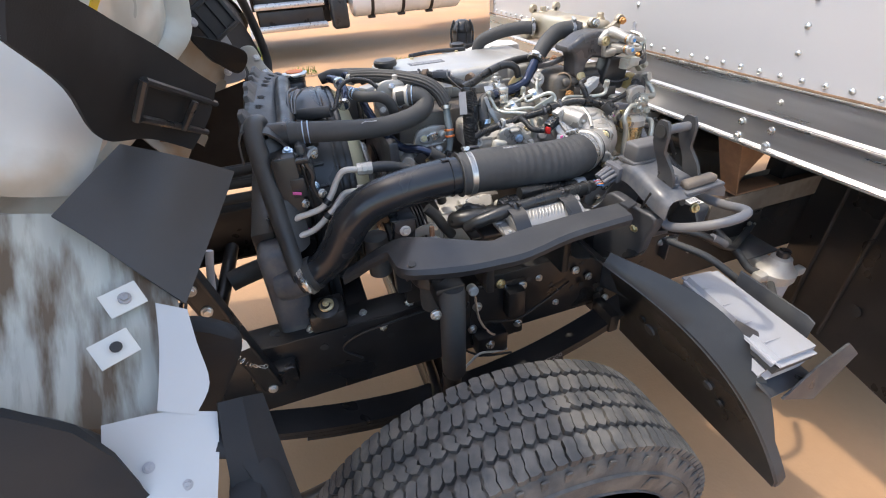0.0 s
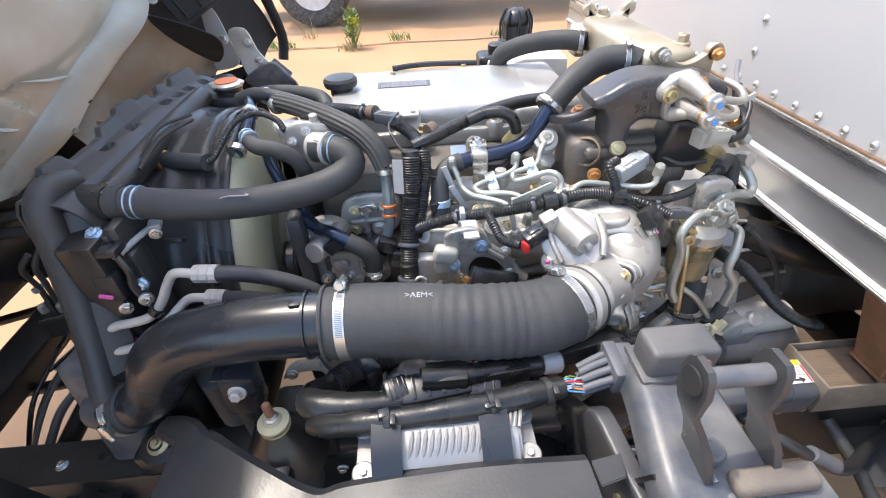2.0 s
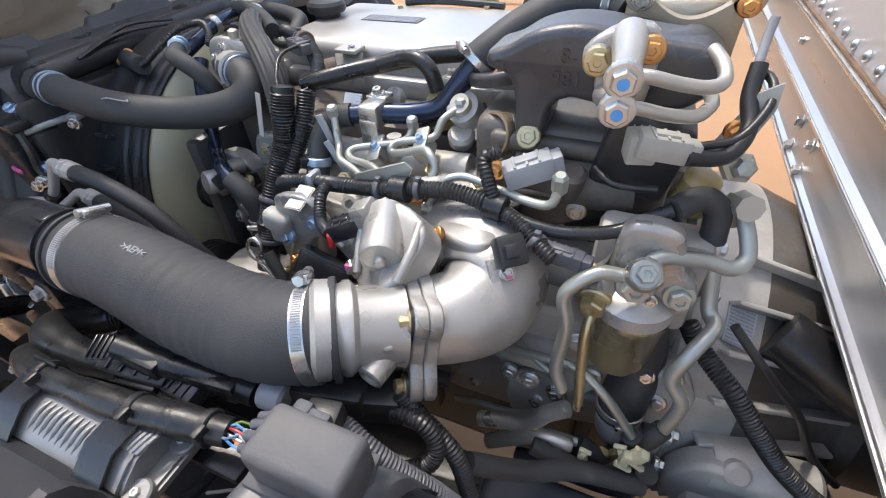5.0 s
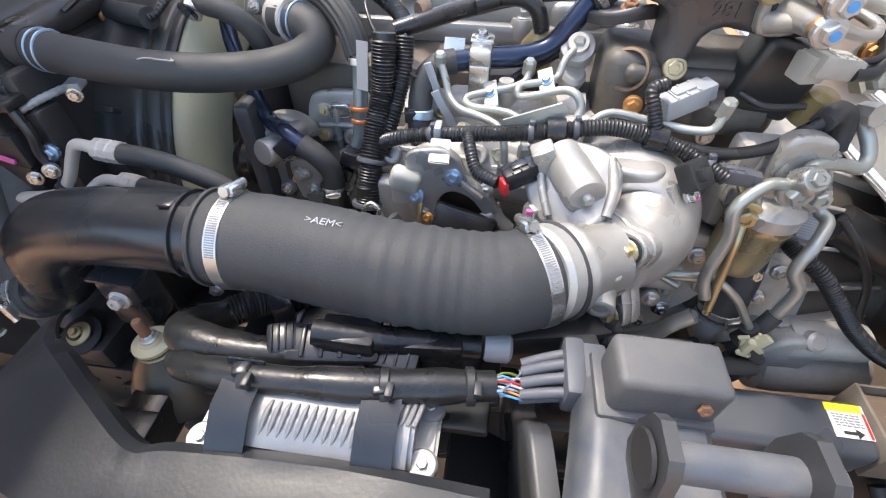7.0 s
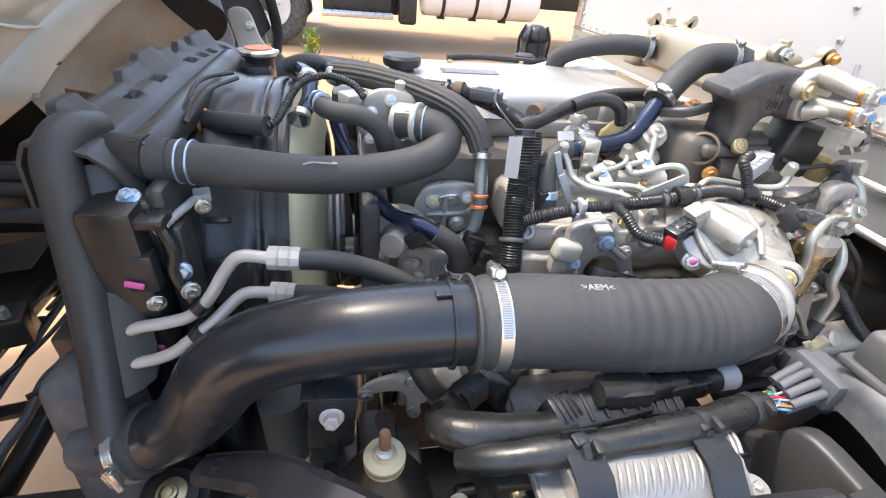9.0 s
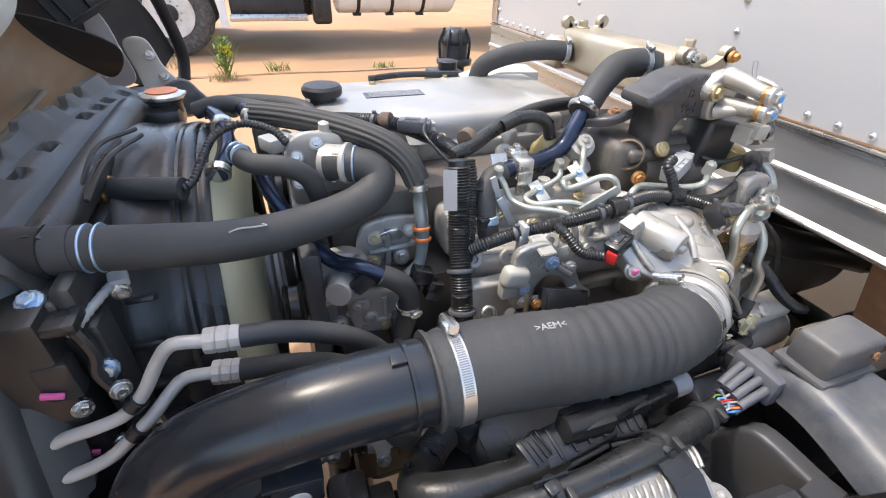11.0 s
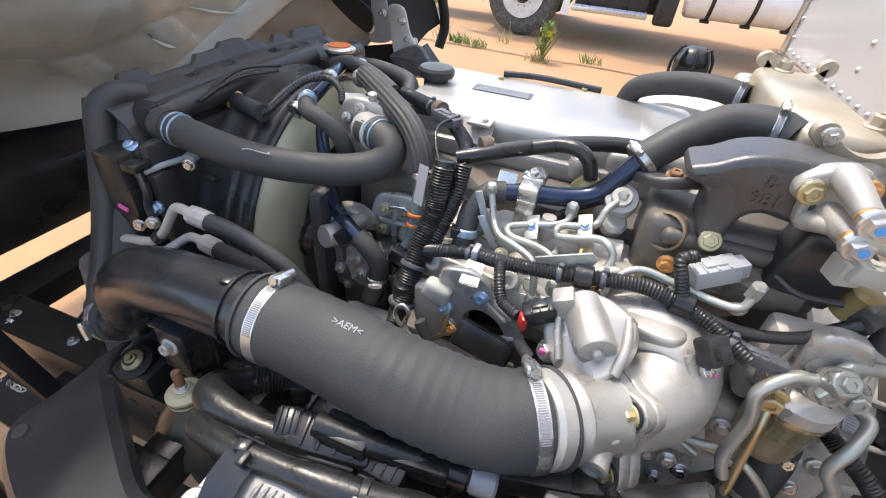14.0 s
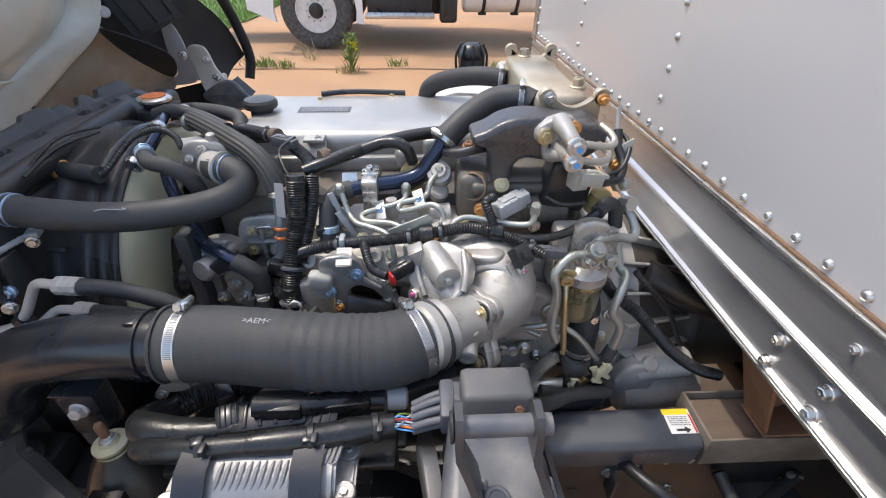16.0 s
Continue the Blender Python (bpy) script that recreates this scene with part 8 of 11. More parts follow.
def build_seal():
    s = thing("radiator_seal", (-0.08, 1.1, 0.80), "matt black moulded rubber seal over the radiator top", "rubber seal")
    def rise(a, b, x):
        x = min(1.0, max(0.0, (x - a) / (b - a)))
        return x * x * (3 - 2 * x)

    def bump(t, a, b, h, k=0.014):
        return h * rise(a - k, a + k, t) * (1 - rise(b - k, b + k, t))

    slots = ((0.93, 0.30), (0.82, 0.34), (0.74, 0.36), (0.66, 0.38), (0.44, 0.40), (0.30, 0.42))
    rows = []
    n = 170
    for i in range(n + 1):
        t = i / n
        y = 0.955 + 0.53 * t
        x = -0.072 + 0.030 * t
        z = 1.104 + 0.012 * math.sin(math.pi * t * 0.75)
        lip = bump(t, 0.10, 0.19, 0.016) + bump(t, 0.36, 0.66, 0.012) + bump(t, 0.47, 0.58, 0.008) + bump(t, 0.72, 0.78, 0.013) + bump(t, 0.83, 1.2, 0.014) + 0.0015 * noise.noise(Vector((t * 16, 0, 1)))
        sag = 0.0025 * math.sin(t * 11)
        sec = [Vector((x + 0.046, y, z - 0.048)), Vector((x + 0.030, y, z - 0.020 + sag)), Vector((x + 0.012, y, z - 0.004 + sag)), Vector((x - 0.006, y, z + 0.002)), Vector((x - 0.022, y, z + 0.004)), Vector((x - 0.030 - lip * 0.3, y, z + 0.008 + lip)), Vector((x - 0.040 - lip * 0.3, y, z + 0.007 + lip)), Vector((x - 0.050, y, z - 0.012)), Vector((x - 0.054, y, z - 0.06))]
        fine = []
        for j in range(len(sec) - 1):
            fine += [sec[j].lerp(sec[j + 1], k / 4) for k in range(4)]
        fine.append(sec[-1])
        for j in range(len(fine)):
            v = j / (len(fine) - 1)
            for a, b in slots:
                d = math.hypot(max(0, abs(t - a) - 0.018) / 0.010, (v - b) / 0.055)
                if d < 1:
                    fine[j] = fine[j] + Vector((-0.004, 0, -0.010)) * (1 - d * d)
        rows.append(fine)
    bm = bmesh.new()
    skin(bm, rows, 0.004)
    part("top_strip", bm, "sealrubber", s)
    bm = bmesh.new()
    tube(bm, [(-0.075, 1.02, 1.105), (-0.085, 0.985, 1.112), (-0.090, 0.960, 1.095), (-0.088, 0.945, 1.05), (-0.084, 0.915, 0.97), (-0.079, 0.880, 0.90), (-0.074, 0.848, 0.85), (-0.070, 0.828, 0.815)], [0.018, 0.020, 0.021, 0.021, 0.020, 0.019, 0.018, 0.016], 18, 0.006)
    part("side_roll", bm, "sealrubber", s)
    rows = []
    for i in range(13):
        t = i / 12
        z = 1.085 - 0.22 * t
        y = 0.965 - 0.11 * t
        rows.append([Vector((-0.075, y, z)), Vector((-0.058, y + 0.004, z)), Vector((-0.045, y + 0.014, z)), Vector((-0.036 + 0.006 * math.sin(t * 9), y + 0.026, z + 0.004)), Vector((-0.038, y + 0.05, z))])
    bm = bmesh.new()
    skin(bm, rows, 0.005)
    part("side_flap", bm, "sealrubber", s)

    c = thing("intercooler_tank", (-0.11, 0.92, 0.60), "dusty dark grey intercooler end tank", "intercooler")
    bm = bmesh.new()
    block(bm, (-0.108, 0.905, 0.735), (0.085, 0.11, 0.28), Matrix.Rotation(-0.12, 3, "X"), 0.02, 3)
    tube(bm, [(-0.115, 0.87, 0.785), (-0.085, 0.858, 0.792), (-0.06, 0.853, 0.80)], 0.036, 20)
    part("tank", bm, "dustgrey", c)
    bm = bmesh.new()
    block(bm, (-0.13, 1.24, 0.74), (0.05, 0.62, 0.30), None, 0.004)
    part("cooler_core", bm, "blackpaint", c)

    # Overflow hose stubs with small wires, above the shroud.
    w = thing("sensor_lead", (0.05, 1.1, 1.07), "rubber boot on a brass sensor with a corrugated lead", "sensor lead")
    bm = bmesh.new()
    tube(bm, [(0.002, 1.122, 1.081), (0.040, 1.106, 1.084), (0.082, 1.088, 1.087)], 0.0135, 16)
    part("rubber_boot", bm, "rubber", w)
    bm = bmesh.new()
    lathe(bm, [(0.016, 0), (0.017, 0.002), (0.017, 0.012), (0.014, 0.014)], (-0.012, 1.128, 1.079), (1, -0.4, 0.05), 20)
    part("brass_sensor", bm, "copper", w)
    bm = bmesh.new()
    tube(bm, [(0.082, 1.088, 1.087), (0.094, 1.092, 1.094), (0.104, 1.112, 1.108), (0.122, 1.145, 1.128), (0.155, 1.16, 1.135), (0.19, 1.14, 1.130), (0.205, 1.12, 1.118)], 0.0055, 10, 0.002, ribs=(0.005, 0.0012))
    part("corrugated_lead", bm, "plastic", w)
    for pts in ([(-0.005, 1.06, 1.10), (0.0, 1.12, 1.115), (0.01, 1.18, 1.12)], [(0.0, 1.05, 1.102), (0.01, 1.12, 1.12), (0.03, 1.2, 1.118)], [(-0.01, 1.07, 1.105), (-0.005, 1.15, 1.125), (0.02, 1.22, 1.12)]):
        bm = bmesh.new()
        tube(bm, pts, 0.003, 6)
        part("wire", bm, "plastic", w)

    # Fittings behind the radiator cap.
    j = thing("coolant_junction", (0.13, 1.2, 1.06), "cluster of coolant hoses and steel unions behind the fan", "hose junction")
    for pts, r, mt in (([(0.118, 1.12, 1.085), (0.13, 1.16, 1.105), (0.125, 1.22, 1.12), (0.11, 1.27, 1.12)], 0.011, "bluesteel"), ([(0.165, 1.25, 1.115), (0.15, 1.28, 1.12), (0.13, 1.31, 1.118)], 0.012, "bluesteel"), ([(0.085, 1.29, 1.118), (0.12, 1.285, 1.128), (0.16, 1.28, 1.122), (0.205, 1.25, 1.118), (0.245, 1.215, 1.115)], 0.012, "rubber"), ([(0.09, 1.32, 1.11), (0.14, 1.33, 1.115), (0.2, 1.32, 1.112), (0.24, 1.29, 1.11), (0.255, 1.25, 1.1)], 0.014, "rubber"), ([(0.19, 1.26, 1.10), (0.22, 1.235, 1.11), (0.25, 1.21, 1.10), (0.28, 1.2, 1.10), (0.32, 1.19, 1.105)], 0.006, "plastic")):
        bm = bmesh.new()
        tube(bm, pts, r, 14)
        part("junction_pipe", bm, mt, j)
    for p, d in (((0.118, 1.125, 1.088), (0.1, 0.8, 0.4)), ((0.126, 1.21, 1.118), (0, 1, 0.1)), ((0.163, 1.252, 1.115), (-0.5, 0.8, 0)), ((0.135, 1.30, 1.118), (-0.5, 0.8, 0))):
        bm = bmesh.new()
        lathe(bm, [(0.0135, -0.006), (0.0155, -0.005), (0.0155, 0.005), (0.0135, 0.006)], p, d, 16)
        part("union_clip", bm, "steel", j)
    bm = bmesh.new()
    block(bm, (0.195, 1.18, 1.10), (0.045, 0.035, 0.02), Matrix.Rotation(0.5, 3, "Z"), 0.004)
    block(bm, (0.225, 1.165, 1.105), (0.03, 0.02, 0.022), Matrix.Rotation(0.5, 3, "Z"), 0.004)
    part("wire_connector", bm, "connector", j, "pale plastic connector")


build_radiator()
build_seal()


# ---- wiring ----
def conduit(bm, pts, r=0.008):
    tube(bm, pts, r * 0.92, 12, 0.002, ribs=(0.0037, r * 0.13))


def connector(parent, at, size, rot, mat="connector", name="connector"):
    bm = bmesh.new()
    size = tuple(0.75 * v for v in size)
    block(bm, at, size, rot, 0.0022)
    block(bm, Vector(at) + rot @ Vector((0, 0, size[2] * 0.5)), (size[0] * 0.5, size[1] * 0.5, size[2] * 0.25), rot, 0.002)
    block(bm, Vector(at) + rot @ Vector((size[0] * 0.55, 0, 0)), (size[0] * 0.3, size[1] * 0.8, size[2] * 0.8), rot, 0.002)
    for k in (-0.25, 0.0, 0.25):
        block(bm, Vector(at) + rot @ Vector((size[0] * k, 0, size[2] * 0.52)), (size[0] * 0.06, size[1] * 0.9, size[2] * 0.08), rot, 0.0008)
    return part(name, bm, mat, parent)


def build_wiring():
    w = thing("engine_harness", (0.55, 0.97, 0.90), "black corrugated engine wiring harness with plug connectors", "wiring harness")
    runs = (
        ([(0.405, 0.985, 1.000), (0.43, 0.975, 1.015), (0.468, 0.975, 1.022), (0.52, 0.955, 1.040), (0.575, 0.952, 1.048), (0.62, 0.955, 1.055), (0.66, 0.958, 1.058), (0.70, 0.956, 1.052)], 0.0098),
        ([(0.700, 0.955, 1.052), (0.725, 0.944, 1.048), (0.748, 0.928, 1.042), (0.765, 0.918, 1.036)], 0.0088),
        ([(0.510, 0.948, 1.042), (0.514, 0.93, 1.038), (0.524, 0.910, 1.024), (0.546, 0.893, 1.024)], 0.0075),
        ([(0.70, 0.955, 1.056), (0.69, 0.96, 1.08), (0.685, 0.968, 1.095), (0.698, 0.975, 1.10)], 0.008),
        ([(0.405, 1.03, 1.102), (0.404, 1.022, 1.075), (0.402, 1.015, 1.045), (0.396, 0.995, 1.01), (0.392, 0.972, 0.975), (0.388, 0.95, 0.93), (0.385, 0.935, 0.89)], 0.0165),
        ([(0.425, 1.05, 1.10), (0.424, 1.035, 1.07), (0.418, 1.02, 1.04), (0.410, 1.0, 1.01), (0.402, 0.985, 0.985)], 0.0125),
        ([(0.255, 1.23, 1.112), (0.30, 1.195, 1.118), (0.345, 1.165, 1.120), (0.385, 1.13, 1.112), (0.41, 1.10, 1.105), (0.42, 1.07, 1.10)], 0.0115),
        ([(0.422, 1.06, 1.095), (0.425, 1.04, 1.07), (0.420, 1.03, 1.045)], 0.009),
        ([(0.545, 1.055, 1.05), (0.57, 1.08, 1.06), (0.61, 1.10, 1.075), (0.64, 1.10, 1.085)], 0.006),
        ([(0.905, 1.0, 0.92), (0.921, 0.99, 0.901), (0.94, 0.97, 0.892), (0.959, 0.955, 0.882), (0.987, 0.94, 0.854), (1.025, 0.93, 0.815), (1.08, 0.925, 0.775), (1.13, 0.93, 0.75)], 0.0120),
    )
    for pts, r in runs:
        bm = bmesh.new()
        conduit(bm, pts, r)
        part("conduit", bm, "plastic", w, "black corrugated conduit")
    for pts, r, mt in (([(0.41, 1.065, 1.10), (0.44, 1.075, 1.108), (0.48, 1.10, 1.115), (0.54, 1.135, 1.122), (0.60, 1.16, 1.125), (0.66, 1.17, 1.125)], 0.0105, "tape"),
                       ([(0.50, 1.105, 1.120), (0.53, 1.11, 1.128), (0.555, 1.105, 1.130), (0.572, 1.10, 1.120), (0.58, 1.10, 1.098)], 0.0095, "tape"),
                       ([(0.70, 0.955, 1.052), (0.735, 0.945, 1.048), (0.77, 0.945, 1.047), (0.81, 0.955, 1.052), (0.835, 0.964, 1.066), (0.85, 0.968, 1.076)], 0.0065, "plastic"),
                       ([(0.85, 0.968, 1.075), (0.868, 0.985, 1.08), (0.885, 0.99, 1.07), (0.89, 0.985, 1.04)], 0.011, "rubber"),
                       ([(0.78, 1.0, 1.085), (0.80, 0.985, 1.08), (0.835, 0.98, 1.085)], 0.0035, "plastic"),
                       ([(0.884, 1.04, 1.169), (0.894, 1.03, 1.165), (0.894, 1.01, 1.153), (0.879, 0.99, 1.134), (0.854, 0.98, 1.128)], 0.0035, "plastic"),
                       ([(0.845, 0.966, 1.124), (0.873, 0.98, 1.123), (0.885, 1.0, 1.137), (0.881, 1.02, 1.155), (0.882, 1.035, 1.175)], 0.0065, "plastic"),
                       ([(0.881, 1.03, 1.165), (0.882, 1.045, 1.19), (0.883, 1.05, 1.205)], 0.0035, "greyplate"),
                       ([(0.425, 1.055, 1.10), (0.417, 1.045, 1.095), (0.42, 1.035, 1.075), (0.435, 1.03, 1.065), (0.45, 1.03, 1.06)], 0.002, "plastic"),
                       ([(0.42, 0.91, 0.93), (0.405, 0.905, 0.94), (0.397, 0.91, 0.955), (0.405, 0.915, 0.962), (0.415, 0.912, 0.955), (0.412, 0.905, 0.94), (0.43, 0.90, 0.925), (0.45, 0.895, 0.91)], 0.0028, "steel"),
                       ([(0.93, 0.96, 0.97), (0.97, 0.95, 0.93), (1.02, 0.96, 0.87), (1.06, 0.97, 0.80), (1.1, 0.97, 0.76)], 0.0045, "plastic"),
                       ([(0.40, 1.03, 1.10), (0.385, 1.05, 1.115), (0.375, 1.08, 1.13), (0.39, 1.12, 1.135)], 0.0022, "plastic")):
        bm = bmesh.new()
        tube(bm, pts, r, 10, 0.004)
        part("cable", bm, mt, w)
    for q, d, r in (((0.468, 0.975, 1.022), (1, -0.3, 0.3), 0.0102), ((0.62, 0.955, 1.055), (1, 0, 0.1), 0.0102), ((0.575, 0.952, 1.048), (1, 0, 0.1), 0.0102), ((0.748, 0.928, 1.042), (0.7, -0.6, -0.2), 0.0094), ((0.393, 0.975, 0.978), (0.1, 0.5, 0.8), 0.0185), ((0.388, 0.95, 0.93), (0.1, 0.4, 0.9), 0.0185), ((0.33, 1.175, 1.119), (0.7, -0.6, 0), 0.0118)):
        bm = bmesh.new()
        lathe(bm, [(r - 0.002, -0.003), (r, -0.0026), (r + 0.0008, 0), (r, 0.0026), (r - 0.002, 0.003)], q, d, 18)
        side = Vector(d).cross(Vector((0, 0, 1))).normalized()
        block(bm, Vector(q) + Vector((0, 0, r + 0.0015)), (0.006, 0.006, 0.005), None, 0.001)
        part("cable_tie", bm, "connector_dk", w, "grey cable tie")
    rot = Matrix.Rotation(0.4, 3, "Z")
    connector(w, (0.722, 0.986, 1.080), (0.062, 0.032, 0.030), rot @ Matrix.Rotation(-0.3, 3, "Y"), "connector")
    connector(w, (0.827, 0.968, 1.130), (0.052, 0.026, 0.026), Matrix.Rotation(0.25, 3, "Z") @ Matrix.Rotation(0.15, 3, "Y"), "connector_pale")
    connector(w, (0.812, 0.972, 1.126), (0.030, 0.030, 0.032), Matrix.Rotation(0.25, 3, "Z"), "connector_pale")
    connector(w, (0.772, 0.926, 1.036), (0.05, 0.020, 0.020), Matrix.Rotation(-0.15, 3, "Z"), "connector_dk")
    connector(w, (0.567, 0.897, 1.036), (0.046, 0.026, 0.026), Matrix.Rotation(0.35, 3, "Z") @ Matrix.Rotation(-0.35, 3, "Y"), "plastic_gloss")
    bm = bmesh.new()
    block(bm, (0.552, 0.888, 1.024), (0.006, 0.014, 0.016), Matrix.Rotation(0.5, 3, "Z"), 0.002)
    part("locking_clip", bm, "red", w, "red locking clip")
    connector(w, (0.37, 1.12, 1.128), (0.05, 0.024, 0.022), Matrix.Rotation(-0.5, 3, "Z"), "connector_dk")
    connector(w, (0.44, 1.01, 1.025), (0.03, 0.02, 0.02), Matrix.Rotation(0.2, 3, "Z"), "plastic")
    for p, d in (((0.700, 0.956, 1.052), (1, -0.1, -0.1)), ((0.388, 0.955, 0.945), (0, 0.3, 1)), ((0.405, 1.03, 1.10), (0, 0.3, 1)), ((0.60, 0.953, 1.052), (1, 0, 0.1))):
        bm = bmesh.new()
        lathe(bm, [(0.012, -0.010), (0.0135, -0.009), (0.0135, 0.009), (0.012, 0.010)], p, d, 16)
        part("tape_wrap", bm, "tape", w)
    bm = bmesh.new()
    block(bm, (0.475, 0.97, 1.030), (0.008, 0.02, 0.018), None, 0.002)
    block(bm, (0.475, 0.968, 1.008), (0.014, 0.012, 0.03), None, 0.003)
    part("harness_clip", bm, "connector", w)
    bm = bmesh.new()
    plate(bm, [(0.378, 1.014, 1.106), (0.393, 1.006, 1.108), (0.391, 0.994, 1.058), (0.376, 1.003, 1.056)], 0.0008)
    part("paper_tag", bm, "greyplate", w, "pale paper tag")
    for p in ((0.44, 1.09, 1.114), (0.345, 1.165, 1.121)):
        bm = bmesh.new()
        lathe(bm, [(0.0125, -0.007), (0.0132, -0.006), (0.0132, 0.006), (0.0125, 0.007)], p, (0.8, -0.6 if p[0] < 0.4 else 0.6, 0.1), 16)
        part("paper_wrap", bm, "wood", w, "tan paper wrap")

    t = thing("chassis_harness", (0.42, 0.69, 0.93), "thick taped wiring loom with a grey multi-plug connector", "wiring harness")
    bm = bmesh.new()
    tube(bm, [(0.292, 0.788, 0.908), (0.277, 0.772, 0.911), (0.264, 0.752, 0.924), (0.268, 0.735, 0.934), (0.300, 0.724, 0.937), (0.345, 0.722, 0.938), (0.400, 0.727, 0.939)], [0.0165, 0.0165, 0.0175, 0.0175, 0.0165, 0.0150, 0.0130], 18, wobble=0.14)
    tube(bm, [(0.272, 0.712, 0.926), (0.301, 0.696, 0.946), (0.363, 0.688, 0.961), (0.420, 0.689, 0.965), (0.474, 0.694, 0.964), (0.525, 0.704, 0.960), (0.560, 0.710, 0.959)], [0.0120, 0.0125, 0.0125, 0.0125, 0.0135, 0.0150, 0.0130], 18, wobble=0.16)
    part("taped_loom", bm, "tape", t, "crinkled glossy black tape")
    bm = bmesh.new()
    tube(bm, [(0.40, 0.735, 0.965), (0.45, 0.74, 0.958), (0.50, 0.748, 0.950), (0.545, 0.752, 0.945)], 0.012, 14, wobble=0.1)
    block(bm, (0.43, 0.74, 0.958), (0.05, 0.03, 0.022), None, 0.004)
    block(bm, (0.50, 0.75, 0.948), (0.06, 0.03, 0.024), Matrix.Rotation(0.1, 3, "Z"), 0.004)
    part("branch_loom", bm, "tape", t)
    bm = bmesh.new()
    lathe(bm, [(0.012, 0), (0.014, 0.003), (0.014, 0.022), (0.011, 0.025)], (0.548, 0.755, 0.945), (1, 0.1, -0.1), 14)
    part("pale_plug", bm, "connector", t)
    bm = bmesh.new()
    block(bm, (0.618, 0.720, 0.975), (0.016, 0.05, 0.034), None, 0.004)
    block(bm, (0.632, 0.721, 0.977), (0.022, 0.042, 0.026), None, 0.003)
    mp = part("multi_plug", bm, "connector_dk", t, "grey multi-pin plug")
    for dy, dz in ((-0.016, 0.004), (-0.006, 0.009), (0.005, 0.011), (0.015, 0.009), (-0.013, -0.008), (0.0, -0.004), (0.011, -0.004)):
        part("plug_tube", tube(bmesh.new(), [(0.580, 0.715 + dy * 0.8, 0.961 + dz * 0.9), (0.598, 0.717 + dy * 0.9, 0.968 + dz), (0.616, 0.719 + dy, 0.973 + dz)], 0.0044, 12), "connector_dk", mp)
    wc = ("bluemark", "bluebolt", "red", "connector", "weed", "bluebolt", "orange", "connector", "bluemark")
    for i in range(9):
        part("plug_wire", tube(bmesh.new(), [(0.552, 0.707 + 0.0015 * (i % 4), 0.960), (0.565, 0.702 + 0.0042 * (i % 5), 0.962 + 0.003 * (i % 3)), (0.582, 0.701 + 0.0048 * (i % 6), 0.959 + 0.0025 * (i % 4))], 0.0011, 6), wc[i], mp)
    for p, d in (((0.363, 0.688, 0.961), (1, 0, 0.1)), ((0.474, 0.694, 0.964), (1, 0.15, 0)), ((0.540, 0.7065, 0.9595), (1, 0.15, 0.0))):
        bm = bmesh.new()
        lathe(bm, [(0.0142, -0.004), (0.0155, -0.003), (0.0155, 0.003), (0.0142, 0.004)], p, d, 16)
        block(bm, Vector(p) + Vector((0.006, -0.01, 0.014)), (0.006, 0.012, 0.008), None, 0.001)
        part("cable_tie", bm, "plastic", t)
    g = thing("rear_loom", (0.6, 0.78, 0.86), "grey and black corrugated cables under the throttle body", "wiring harness")
    for pts, r, mt in (([(0.64, 0.75, 0.955), (0.665, 0.745, 0.945), (0.69, 0.745, 0.925), (0.715, 0.75, 0.90), (0.735, 0.755, 0.87)], 0.011, "connector_dk"), ([(0.66, 0.79, 0.93), (0.69, 0.79, 0.925), (0.705, 0.785, 0.905), (0.70, 0.775, 0.885), (0.68, 0.765, 0.875)], 0.010, "plastic"), ([(0.665, 0.80, 0.945), (0.68, 0.80, 0.92), (0.72, 0.79, 0.89), (0.74, 0.78, 0.83)], 0.010, "plastic"), ([(0.73, 0.80, 0.86), (0.78, 0.83, 0.82), (0.83, 0.86, 0.80), (0.90, 0.88, 0.78)], 0.011, "rubber"), ([(0.78, 0.87, 0.80), (0.82, 0.87, 0.79), (0.86, 0.88, 0.775), (0.88, 0.9, 0.76)], 0.010, "rubber")):
        bm = bmesh.new()
        conduit(bm, pts, r) if mt != "rubber" else tube(bm, pts, r, 12)
        part("conduit", bm, mt, g)
    bm = bmesh.new()
    block(bm, (0.60, 0.79, 0.935), (0.07, 0.045, 0.03), Matrix.Rotation(0.2, 3, "Z"), 0.005)
    block(bm, (0.64, 0.80, 0.925), (0.05, 0.04, 0.035), Matrix.Rotation(0.3, 3, "Z"), 0.005)
    part("junction_box", bm, "plastic", g)
    bm = bmesh.new()
    block(bm, (0.628, 0.745, 0.968), (0.03, 0.024, 0.024), Matrix.Rotation(0.2, 3, "Z"), 0.004)
    part("dark_connector", bm, "plastic", g)
    for p in ((0.775, 0.895, 0.79), (0.815, 0.888, 0.785), (0.855, 0.905, 0.77), (0.87, 0.91, 0.768)):
        bm = bmesh.new()
        block(bm, p, (0.012, 0.010, 0.018), Matrix.Rotation(0.4, 3, "Y"), 0.002)
        part("pinch_clip", bm, "zincyellow", g)


build_wiring()


